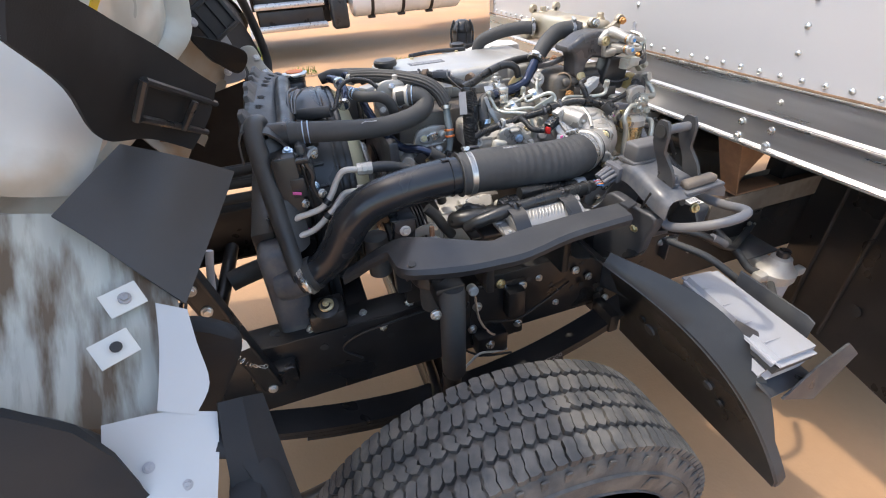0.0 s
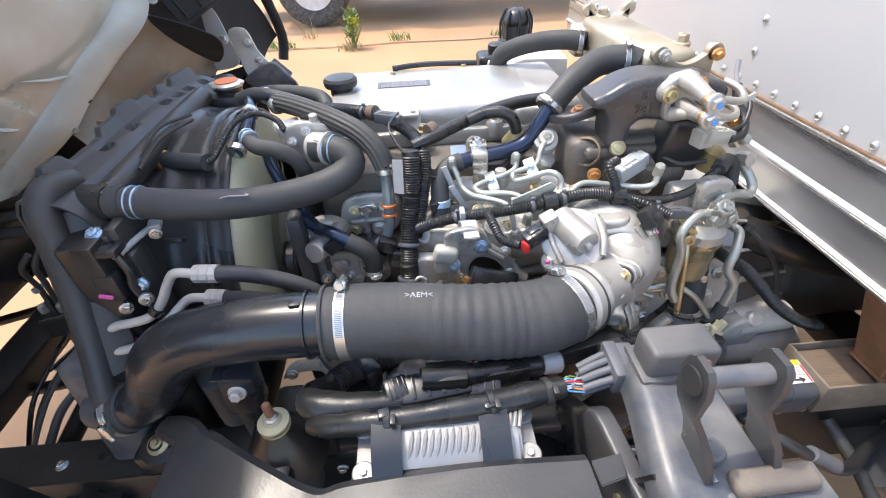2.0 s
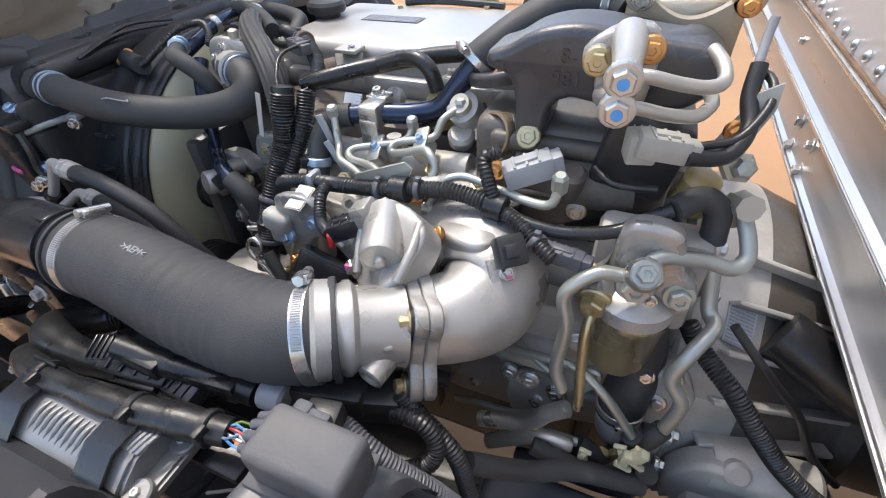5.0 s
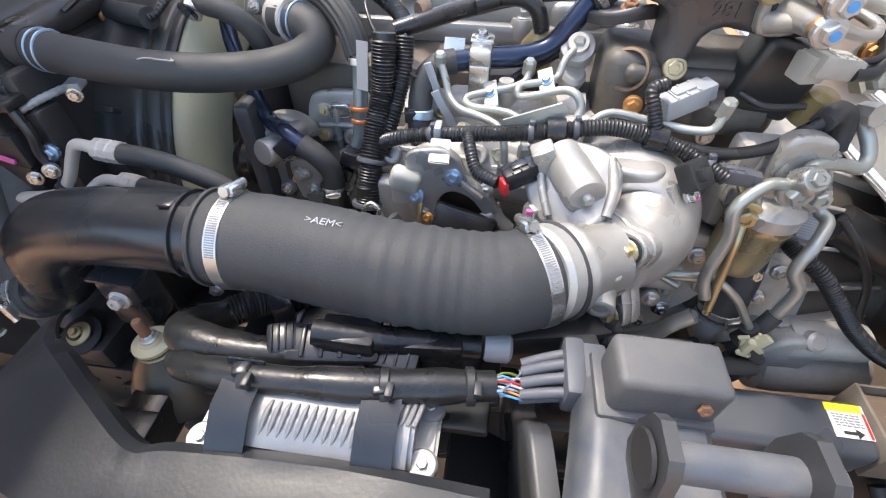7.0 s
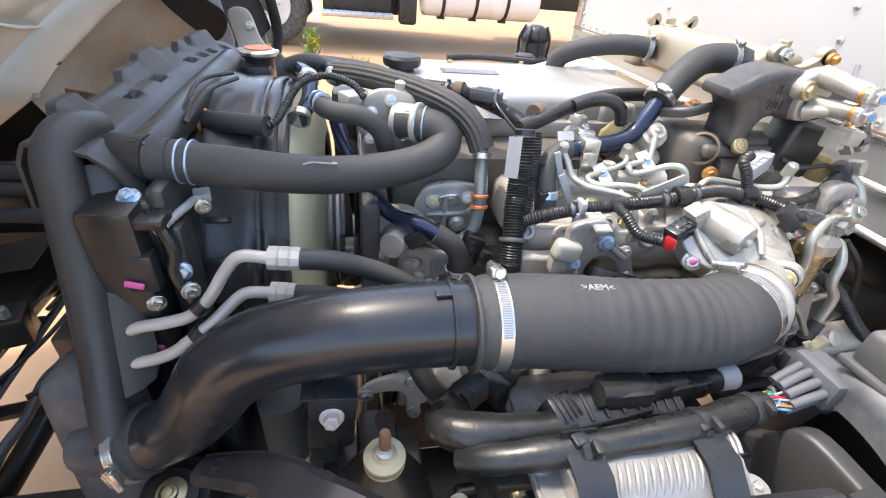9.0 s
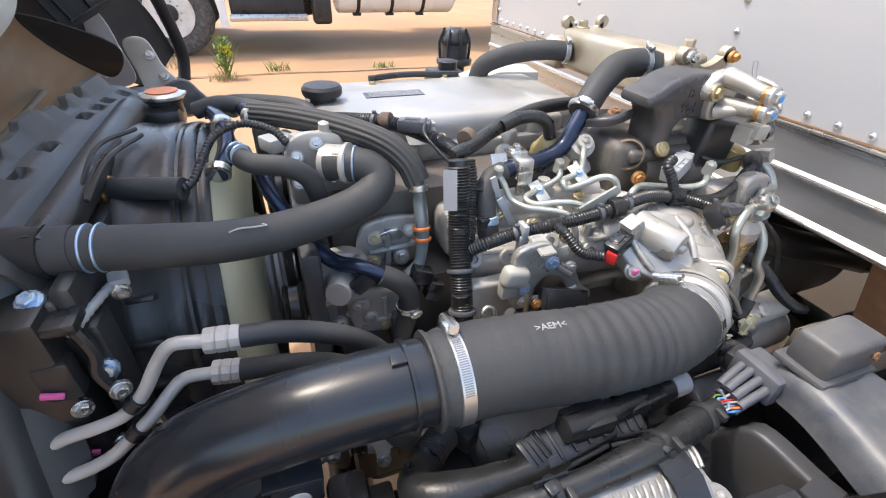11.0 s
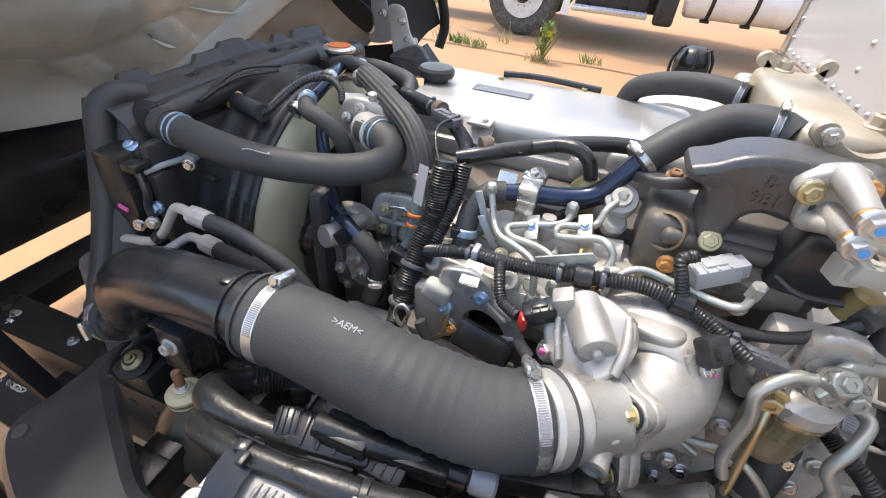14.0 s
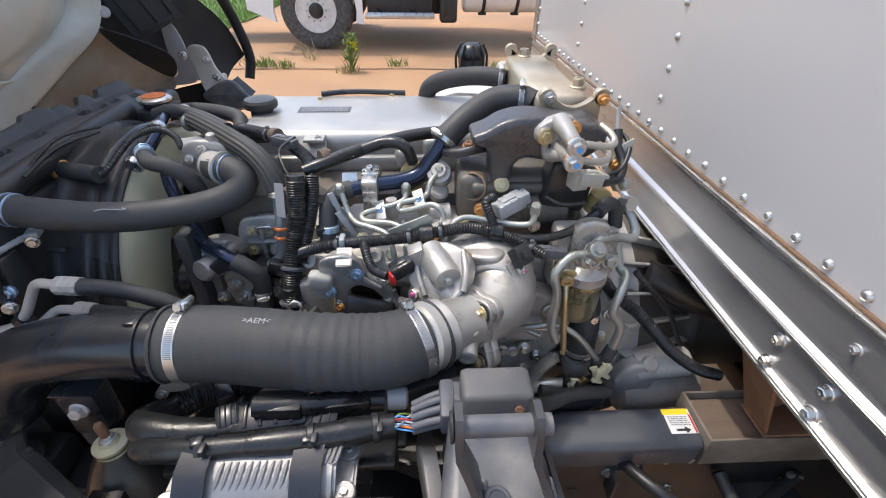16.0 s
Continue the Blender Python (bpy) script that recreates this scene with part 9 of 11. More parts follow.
# ---- control unit, splash guard, cab support ----
def build_near():
    e = thing("engine_control_unit", (0.42, 0.67, 0.90), "finned grey aluminium control unit held by two black straps", "control unit")
    def prism(sec, x0, x1, bevel=0.003):
        t = bmesh.new()
        plate(t, [(x0, y, z) for y, z in sec], x1 - x0 if (Vector((0, sec[1][0] - sec[0][0], sec[1][1] - sec[0][1])).cross(Vector((0, sec[2][0] - sec[1][0], sec[2][1] - sec[1][1])))).x > 0 else x0 - x1, bevel)
        return t
    base = [(0.634, 0.922), (0.632, 0.928), (0.636, 0.933), (0.706, 0.935), (0.708, 0.922)]
    body = part("housing", prism(base, 0.326, 0.520), "ecualu", e, "cast aluminium base with corner bosses")
    shell = [(0.640, 0.931), (0.639, 0.9405), (0.648, 0.948), (0.664, 0.958), (0.692, 0.959), (0.696, 0.931)]
    part("cover", prism(shell, 0.347, 0.502, 0.0035), "ecualu", body, "grey cast cover with a sloping face")
    part("label_face", prism([(0.6385, 0.933), (0.6375, 0.9405), (0.6395, 0.9405), (0.6405, 0.933)], 0.383, 0.456, 0.0006), "greyplate", body, "pale machined strip")
    for i in range(11):
        x = 0.385 + i * 0.0072
        part("cooling_fin", tube(bmesh.new(), [(x - 0.002, 0.6495, 0.9475), (x, 0.656, 0.9535), (x + 0.002, 0.665, 0.9585), (x + 0.0035, 0.673, 0.9588)], [0.0010, 0.0024, 0.0024, 0.0010], 8, 0.005), "ecualu", body)
    for i in range(5):
        x = 0.480 + i * 0.0052
        part("cooling_fin", tube(bmesh.new(), [(x, 0.668, 0.9580), (x + 0.003, 0.678, 0.9600), (x + 0.005, 0.690, 0.9590)], 0.0022, 8, 0.006), "ecualu", body)
    for q in ((0.335, 0.646, 0.929), (0.510, 0.650, 0.929), (0.510, 0.696, 0.929), (0.335, 0.696, 0.929)):
        part("corner_boss", lathe(bmesh.new(), [(0.0115, 0), (0.0125, 0.002), (0.0120, 0.0085), (0.0105, 0.010)], q, (0, -0.1, 1), 20), "ecualu", body)
        bolt(body, Vector(q) + Vector((0, -0.001, 0.009)), (0, -0.1, 1), 0.0055, "steel", 0.005, washer=False)
    for x in (0.361, 0.474):
        bm = bmesh.new()
        rows = []
        for y, z in ((0.633, 0.918), (0.6335, 0.934), (0.6345, 0.943), (0.643, 0.9505), (0.660, 0.9640), (0.690, 0.9665), (0.694, 0.9685), (0.696, 0.976)):
            rows.append([Vector((x - 0.0155, y, z)), Vector((x, y, z)), Vector((x + 0.0155, y, z))])
        skin(bm, rows, 0.0022)
        st = part("strap", bm, "plastic_gloss", e, "black steel strap")
        part("strap_clip", block(bmesh.new(), (x - 0.002, 0.688, 0.9725), (0.013, 0.012, 0.008), Matrix.Rotation(0.2, 3, "Z"), 0.002), "plastic_gloss", st)
    bm = bmesh.new()
    block(bm, (0.43, 0.715, 0.905), (0.26, 0.05, 0.012), None, 0.004)
    block(bm, (0.43, 0.78, 0.88), (0.28, 0.10, 0.008), None, 0.004)
    block(bm, (0.34, 0.78, 0.80), (0.02, 0.08, 0.18), None, 0.004)
    block(bm, (0.54, 0.78, 0.80), (0.02, 0.08, 0.18), None, 0.004)
    part("tray", bm, "blackpaint", e)

    g = thing("splash_guard", (0.35, 0.63, 0.87), "dusty grey moulded rubber splash guard along the frame", "splash guard")
    top = [(0.030, 0.800, 0.832), (0.062, 0.780, 0.862), (0.102, 0.752, 0.900), (0.137, 0.724, 0.928), (0.156, 0.706, 0.936), (0.176, 0.694, 0.939), (0.224, 0.664, 0.939), (0.286, 0.630, 0.939), (0.325, 0.633, 0.941), (0.44, 0.636, 0.947), (0.561, 0.630, 0.953)]
    low = [(0.018, 0.788, 0.822), (0.048, 0.765, 0.850), (0.080, 0.738, 0.884), (0.108, 0.713, 0.908), (0.112, 0.676, 0.912), (0.123, 0.628, 0.920), (0.205, 0.588, 0.929), (0.276, 0.577, 0.931), (0.335, 0.573, 0.934), (0.44, 0.587, 0.941), (0.564, 0.586, 0.948)]

    def glide(ln, j, f):
        a, b, c, d = [Vector(ln[min(max(k, 0), len(ln) - 1)]) for k in (j - 1, j, j + 1, j + 2)]
        return 0.5 * (2 * b + (c - a) * f + (2 * a - 5 * b + 4 * c - d) * f * f + (3 * b - a - 3 * c + d) * f ** 3)

    n = 110
    rows = []
    for i in range(n + 1):
        f = i / n * (len(top) - 1)
        j = min(int(f), len(top) - 2)
        p, q = glide(top, j, f - j), glide(low, j, f - j)
        wv = 0.0022 * noise.noise(Vector((i * 0.16, 0, 0))) + 0.001 * noise.noise(Vector((i * 0.5, 3, 0)))
        inw = 0.004 + 0.016 * min(1, max(0, (i - 45) / 12))
        rows.append([p + Vector((0, 0.006, -inw)), p + Vector((0, 0.002, -0.004)), p + Vector((0, -0.004, 0.0005)), p.lerp(q, 0.3) + Vector((0, 0, wv)), p.lerp(q, 0.55) + Vector((0, 0, 0.0015 - wv)), p.lerp(q, 0.8) + Vector((0, 0, wv)), q + Vector((0, 0.003, 0.0006)), q + Vector((0, -0.001, -0.004)), q + Vector((0, 0.003, -0.016))])
    bm = bmesh.new()
    skin(bm, rows, 0.004)
    part("top_sheet", bm, "guard", g)
    part("arm_eyelet", lathe(bmesh.new(), [(0.004, 0), (0.007, 0), (0.0075, 0.001), (0.007, 0.002), (0.004, 0.002)], (0.136, 0.634, 0.9285), (-0.05, -0.25, 1), 20), "ink", g, "dark eyelet ring")
    part("fixing_tab", plate(bmesh.new(), [(0.565, 0.60, 0.955), (0.59, 0.605, 0.958), (0.595, 0.63, 0.955), (0.563, 0.625, 0.955)], 0.004, 0.001), "guard", g)

    m = thing("cab_mount_insulator", (0.20, 0.75, 0.80), "cream steel mount washer on a black rubber insulator", "mount")
    bm = bmesh.new()
    lathe(bm, [(0.020, -0.002), (0.052, 0.0), (0.054, 0.004), (0.050, 0.022), (0.034, 0.056), (0.022, 0.072), (0.018, 0.081)], (0.207, 0.747, 0.80), (0, 0, 1), 32)
    sd = part("saddle", bm, "blackpaint", m, "black pressed saddle")
    part("saddle_foot", block(bmesh.new(), (0.20, 0.79, 0.80), (0.11, 0.08, 0.010), None, 0.004), "blackpaint", sd)
    part("saddle_leg", block(bmesh.new(), (0.20, 0.815, 0.745), (0.10, 0.03, 0.11), None, 0.006), "blackpaint", sd)
    bm = bmesh.new()
    lathe(bm, [(0.02, -0.085), (0.033, -0.082), (0.034, -0.05), (0.031, -0.04), (0.034, -0.03), (0.034, -0.004), (0.02, 0)], (0.205, 0.75, 0.80), (0, 0, 1), 28)
    part("insulator", bm, "rubber", m)
    bm = bmesh.new()
    lathe(bm, [(0.010, 0), (0.0195, 0.001), (0.0195, 0.0035), (0.010, 0.004)], (0.209, 0.744, 0.880), (0, 0, 1), 28)
    part("washer", bm, "cream", m, "cream washer plate")
    bm = bmesh.new()
    lathe(bm, [(0.010, 0), (0.0175, 0.0), (0.0175, 0.004), (0.010, 0.004)], (0.209, 0.744, 0.8835), (0, 0, 1), 24)
    part("washer_gap", bm, "rubber", m)
    bm = bmesh.new()
    lathe(bm, [(0.012, 0), (0.0195, 0.0), (0.020, 0.001), (0.0198, 0.0045), (0.012, 0.0075), (0.010, 0.011)], (0.209, 0.744, 0.8875), (0, 0, 1), 32)
    part("washer", bm, "cream", m, "cream washer plate")
    bolt(m, (0.209, 0.744, 0.900), (0, 0, 1), 0.0085, "steel", 0.008, name="nut")
    bm = bmesh.new()
    lathe(bm, [(0.0055, 0), (0.0055, 0.021), (0.0042, 0.024), (0, 0.024)], (0.209, 0.744, 0.904), (0, 0, 1), 10)
    part("stud", bm, "rust", m, "rusty stud end")
    bm = bmesh.new()
    block(bm, (0.160, 0.795, 0.896), (0.046, 0.034, 0.075), Matrix.Rotation(0.08, 3, "Y"), 0.005)
    block(bm, (0.160, 0.802, 0.935), (0.052, 0.050, 0.005), Matrix.Rotation(0.08, 3, "Y"), 0.002)
    block(bm, (0.148, 0.812, 0.80), (0.036, 0.030, 0.14), None, 0.006)
    pb = part("post_bracket", bm, "plastic_gloss", m, "glossy black post bracket")
    bolt(pb, (0.161, 0.777, 0.911), (0, -1, 0.2), 0.0105, "pipe_white", 0.013)
    bm = bmesh.new()
    lathe(bm, [(0.02, 0), (0.026, 0.003), (0.027, 0.10), (0.02, 0.105)], (0.105, 0.84, 0.775), (0, 0, 1), 24)
    part("post_sleeve", bm, "rubber", m)
    bm = bmesh.new()
    lathe(bm, [(0.02, 0), (0.030, 0.003), (0.030, 0.006), (0.012, 0.01), (0.010, 0.02)], (-0.035, 0.828, 0.722), (0, -0.35, 0.9), 20)
    block(bm, (-0.036, 0.845, 0.693), (0.085, 0.075, 0.052), None, 0.010)
    rb = part("front_stud_plate", bm, "blackpaint", m)
    bm = bmesh.new()
    lathe(bm, [(0.0165, 0), (0.0178, 0.001), (0.0170, 0.003), (0.010, 0.0045), (0.0085, 0.005), (0.0085, 0.010), (0.0055, 0.0105), (0.005, 0.016), (0.0, 0.017)], (-0.033, 0.825, 0.733), (0.0, -0.35, 0.9), 28)
    part("washer", bm, "zincyellow", rb)

    # Cab support: pressed arch with a rubber block, catch plates and pin.
    s = thing("cab_support", (0.66, 0.68, 0.70), "dark grey pressed steel cab rest with catch pin and rubber pads", "cab support")
    left = smooth_path([(0.628, 0.80, 0.70), (0.628, 0.752, 0.86), (0.627, 0.728, 0.955), (0.624, 0.708, 0.994), (0.617, 0.665, 1.004), (0.609, 0.61, 0.997), (0.606, 0.575, 0.990), (0.614, 0.551, 0.980)], 0.010)
    right = smooth_path([(0.725, 0.80, 0.70), (0.722, 0.752, 0.86), (0.716, 0.735, 0.955), (0.708, 0.712, 0.996), (0.698, 0.665, 1.006), (0.702, 0.61, 1.000), (0.712, 0.575, 0.995), (0.752, 0.562, 0.985)], 0.010)
    nn = 46
    rows = []
    for i in range(nn + 1):
        p = left[round(i / nn * (len(left) - 1))]
        q = right[round(i / nn * (len(right) - 1))]
        t = i / nn
        up = Vector((0, -0.8 + 0.8 * min(1, t * 1.5), 0.3 + 0.7 * t)).normalized()
        w = (q - p).normalized()
        rows.append([p - up * 0.034 - w * 0.004, p - up * 0.014 - w * 0.003, p - up * 0.004, p + up * 0.002 + w * 0.006, p + up * 0.003 + w * 0.014, p.lerp(q, 0.35) + up * 0.000, p.lerp(q, 0.65) + up * 0.000, q + up * 0.003 - w * 0.014, q + up * 0.002 - w * 0.006, q - up * 0.004, q - up * 0.014 + w * 0.003, q - up * 0.024 + w * 0.004])
    bm = bmesh.new()
    skin(bm, rows, 0.004)
    part("arch", bm, "dustgrey", s, "dusty blue-grey pressed arch")
    bm = bmesh.new()
    lathe(bm, [(0.0125, -0.004), (0.0125, 0.007), (0.011, 0.009), (0.008, 0.0095), (0.007, 0.0085), (0.0, 0.0085)], (0.655, 0.603, 0.999), (0.0, -0.12, 1), 24)
    part("stamped_disc", bm, "dustgrey", s)
    bm = bmesh.new()
    block(bm, (0.665, 0.697, 1.025), (0.070, 0.040, 0.038), None, 0.006, 3)
    block(bm, (0.662, 0.697, 1.006), (0.076, 0.050, 0.008), None, 0.003, 2)
    pd = part("rubber_block", bm, "padrubber", s, "black rubber stop block")
    bolt(pd, (0.685, 0.676, 1.028), (0, -0.9, 0.3), 0.006, "rust", 0.003, washer=False)
    for x in (0.622, 0.681):
        outline = ((1.118, 0.604, 0.620, 0.0), (1.112, 0.599, 0.626, 0.0), (1.096, 0.595, 0.630, 0.0), (1.076, 0.597, 0.629, 0.001), (1.062, 0.600, 0.626, 0.004), (1.048, 0.594, 0.624, 0.010), (1.030, 0.586, 0.622, 0.017), (1.010, 0.580, 0.620, 0.021), (0.996, 0.578, 0.620, 0.023))
        bm = bmesh.new()
        skin(bm, [[Vector((x + k, y0 + (y1 - y0) * f, z)) for f in (0, 0.12, 0.5, 0.88, 1)] for z, y0, y1, k in outline], 0.006)
        cp = part("catch_plate", bm, "cheek", s, "black twisted catch plate")
        part("weld_foot", tube(bmesh.new(), [(x + 0.026, 0.577, 0.999), (x + 0.025, 0.60, 1.0), (x + 0.024, 0.622, 1.001)], [0.003, 0.0042, 0.003], 10, 0.005), "dustgrey", cp)
    bm = bmesh.new()
    tube(bm, [(0.616, 0.612, 1.099), (0.690, 0.612, 1.099)], 0.0085, 18)
    part("catch_pin", bm, "dustgrey", s, "dusty cylindrical catch pin")
    bm = bmesh.new()
    lathe(bm, [(0.010, 0), (0.012, 0.001), (0.012, 0.003), (0.006, 0.003)], (0.616, 0.612, 1.099), (-1, 0, 0), 16)
    part("pin_head", bm, "ink", s)
    bm = bmesh.new()
    block(bm, (0.696, 0.575, 1.000), (0.072, 0.022, 0.016), Matrix.Rotation(-0.06, 3, "Y"), 0.006, 3)
    part("end_pad", bm, "wornpad", s, "brown-dusted worn rubber end pad")
    bm = bmesh.new()
    block(bm, (0.700, 0.573, 0.989), (0.088, 0.034, 0.008), Matrix.Rotation(-0.06, 3, "Y"), 0.003)
    part("pad_plate", bm, "dustgrey", s)
    bm = bmesh.new()
    tube(bm, [(0.632, 0.585, 0.935), (0.630, 0.56, 0.925), (0.635, 0.515, 0.945), (0.662, 0.478, 0.968), (0.70, 0.47, 0.978), (0.722, 0.487, 0.975), (0.733, 0.53, 0.96), (0.735, 0.57, 0.952), (0.735, 0.61, 0.952)], 0.0088, 14)
    part("hose_loop", bm, "dusthose", s, "dusty blue-grey rubber hose loop")
    bm = bmesh.new()
    casting(bm, [(0.605, 0.686, 0.948), (0.613, 0.625, 0.945), (0.621, 0.566, 0.942), (0.622, 0.580, 0.89), (0.624, 0.602, 0.828), (0.612, 0.68, 0.78), (0.604, 0.78, 0.72), (0.602, 0.79, 0.82), (0.602, 0.71, 0.91)], (-1, 0, 0), 0.020, 0.006, 0.012)
    part("side_cheek", bm, "cheek", s, "dark satin side cheek plate")
    bm = bmesh.new()
    plate(bm, [(0.735, 0.72, 0.90), (0.735, 0.60, 0.92), (0.735, 0.58, 0.885), (0.735, 0.70, 0.80), (0.735, 0.80, 0.70), (0.735, 0.80, 0.82)], 0.006)
    part("side_cheek", bm, "cheek", s)
    bm = bmesh.new()
    plate(bm, [(0.604, 0.59, 0.985), (0.73, 0.60, 0.985), (0.73, 0.68, 0.80), (0.60, 0.66, 0.80)], 0.005)
    part("inner_web", bm, "blackpaint", s)
    # Web holes: solid discs coloured as dark as a shaded hole.
    for q in ((0.64, 0.61, 0.92), (0.66, 0.62, 0.905), (0.70, 0.615, 0.93)):
        bm = bmesh.new()
        lathe(bm, [(0.008, 0), (0.008, 0.002)], Vector(q) + Vector((0, -0.012, 0.01)), (0, -1, 0.45), 14)
        part("web_hole", bm, "ink", s)
    for p, d in (((0.62, 0.585, 0.93), (0, -1, 0.4)), ((0.72, 0.585, 0.93), (0, -1, 0.4)), ((0.60, 0.61, 0.90), (-1, 0, 0))):
        bolt(s, p, d, 0.009, "zincyellow")
    # Small L-bracket with bolts, on the rail behind the support.
    b = thing("rail_bracket", (0.93, 0.80, 0.62), "small galvanised bracket with two bolts on the frame rail", "bracket")
    bm = bmesh.new()
    block(bm, (0.93, 0.815, 0.672), (0.055, 0.03, 0.006), None, 0.002)
    block(bm, (0.905, 0.80, 0.645), (0.006, 0.04, 0.06), None, 0.002)
    part("bracket_plate", bm, "greypaint", b)
    for x in (0.92, 0.948):
        bolt(b, (x, 0.812, 0.675), (0, -0.4, 1), 0.0085)
    bolt(b, (0.885, 0.826, 0.655), (0, -1, 0.2), 0.009, "steel", 0.014)
    bolt(b, (0.84, 0.826, 0.665), (0, -1, 0.2), 0.006, "steel", 0.008)


def build_plugs():
    """Black plugs, fat conduit and clips between the control unit and the intake hose."""
    p = thing("control_unit_plug", (0.42, 0.74, 0.90), "glossy black multi-way plugs with coloured wires", "plug connector")
    for c, sz, a in (((0.415, 0.738, 0.938), (0.085, 0.036, 0.034), 0.12), ((0.47, 0.742, 0.936), (0.05, 0.04, 0.03), -0.1), ((0.37, 0.735, 0.942), (0.03, 0.03, 0.03), 0.3)):
        bm = bmesh.new()
        r = Matrix.Rotation(a, 3, "Z") @ Matrix.Rotation(0.25, 3, "X")
        block(bm, c, sz, r, 0.005)
        pb = part("plug_body", bm, "plastic_gloss", p)
        for k in (-0.3, -0.1, 0.1, 0.3):
            part("plug_rib", block(bmesh.new(), Vector(c) + r @ Vector((sz[0] * k, 0, sz[2] * 0.52)), (sz[0] * 0.05, sz[1] * 0.8, 0.003), r, 0.001), "plastic_gloss", pb)
        part("locking_lever", block(bmesh.new(), Vector(c) + r @ Vector((0, -sz[1] * 0.55, 0.002)), (sz[0] * 0.7, 0.006, sz[2] * 0.4), r, 0.002), "plastic_gloss", pb)
    rnd = random.Random(3)
    for i in range(9):
        x = 0.425 + i * 0.007
        bm = bmesh.new()
        tube(bm, [(x, 0.752, 0.950), (x + 0.004, 0.762, 0.957), (x + rnd.uniform(0, 0.02), 0.775, 0.945), (x + 0.03, 0.785, 0.925)], 0.0014, 6, 0.006)
        part("wire", bm, rnd.choice(("orange", "red", "plastic", "copper", "connector")), p)
    bm = bmesh.new()
    conduit(bm, [(0.284, 0.780, 0.910), (0.300, 0.795, 0.907), (0.322, 0.812, 0.899), (0.352, 0.832, 0.885), (0.38, 0.86, 0.87)], 0.0185)
    part("fat_conduit", bm, "plastic", p, "fat corrugated conduit")
    bm = bmesh.new()
    block(bm, (0.325, 0.806, 0.902), (0.022, 0.046, 0.030), Matrix.Rotation(0.6, 3, "Z"), 0.004)
    part("conduit_clip", bm, "plastic_gloss", p)
    b = thing("alternator_bracket", (0.21, 0.86, 0.80), "dull steel bracket arm with bolts beside the alternator", "bracket")
    bm = bmesh.new()
    casting(bm, [(0.178, 0.87, 0.815), (0.20, 0.87, 0.848), (0.24, 0.87, 0.858), (0.262, 0.87, 0.84), (0.262, 0.87, 0.785), (0.248, 0.87, 0.78), (0.24, 0.87, 0.825), (0.205, 0.87, 0.828)], (0, -1, 0.2), 0.006, 0.002)
    part("bracket_arm", bm, "roughalu", b)
    for q in ((0.195, 0.862, 0.83), (0.25, 0.862, 0.848), (0.255, 0.862, 0.79)):
        bolt(b, q, (0, -1, 0.2), 0.008)
    for pts, r, mt in (([(0.235, 0.87, 0.90), (0.254, 0.862, 0.879), (0.270, 0.852, 0.852), (0.29, 0.86, 0.82)], 0.0125, "rubber"), ([(0.31, 0.86, 0.895), (0.315, 0.85, 0.87), (0.335, 0.855, 0.84)], 0.008, "pipe"), ([(0.45, 0.87, 0.86), (0.52, 0.86, 0.865), (0.60, 0.865, 0.87), (0.68, 0.875, 0.865)], 0.009, "plastic"), ([(0.42, 0.83, 0.87), (0.50, 0.82, 0.875), (0.57, 0.825, 0.87), (0.63, 0.835, 0.86)], 0.007, "rubber")):
        bm = bmesh.new()
        tube(bm, pts, r, 12)
        solo("under_hose", bm, mt, "dark hose under the intake hose", "hose", "small hoses under the intake")
    for x, z in ((0.345, 0.868), (0.40, 0.875), (0.455, 0.872), (0.52, 0.88), (0.58, 0.878)):
        bm = bmesh.new()
        lathe(bm, [(0.014, -0.03), (0.016, -0.02), (0.016, 0.004), (0.012, 0.008), (0.008, 0.02), (0.005, 0.022)], (x, 0.842, z), (0.1, -0.3, 1), 14)
        part("pressure_switch", bm, "roughalu" if x != 0.455 else "plastic", engine)


build_near()
build_plugs()


# ---- the tilted cab ----
def sheet(rows, thick, relief=0.0, seed=0, fine=3):
    """A pressed sheet through coarse rows of points, refined and gently dented."""
    def dense(r, k):
        p = [Vector(a) for a in r]
        q = [2 * p[0] - p[1]] + p + [2 * p[-1] - p[-2]]
        out = []
        for i in range(1, len(q) - 2):
            a, b, c, d = q[i - 1], q[i], q[i + 1], q[i + 2]
            for j in range(k):
                t = j / k
                out.append(0.5 * ((2 * b) + (c - a) * t + (2 * a - 5 * b + 4 * c - d) * t * t + (3 * b - a - 3 * c + d) * t ** 3))
        out.append(p[-1])
        return out
    a = [dense(r, fine) for r in rows]
    cols = [dense([a[i][j] for i in range(len(a))], fine) for j in range(len(a[0]))]
    g = [[cols[j][i] for j in range(len(cols))] for i in range(len(cols[0]))]
    if relief:
        g = [[p + Vector((1, -0.6, 0.4)) * relief * noise.noise(p * 9 + Vector((seed, 0, 0))) for p in r] for r in g]
    bm = bmesh.new()
    skin(bm, g, thick)
    return bm


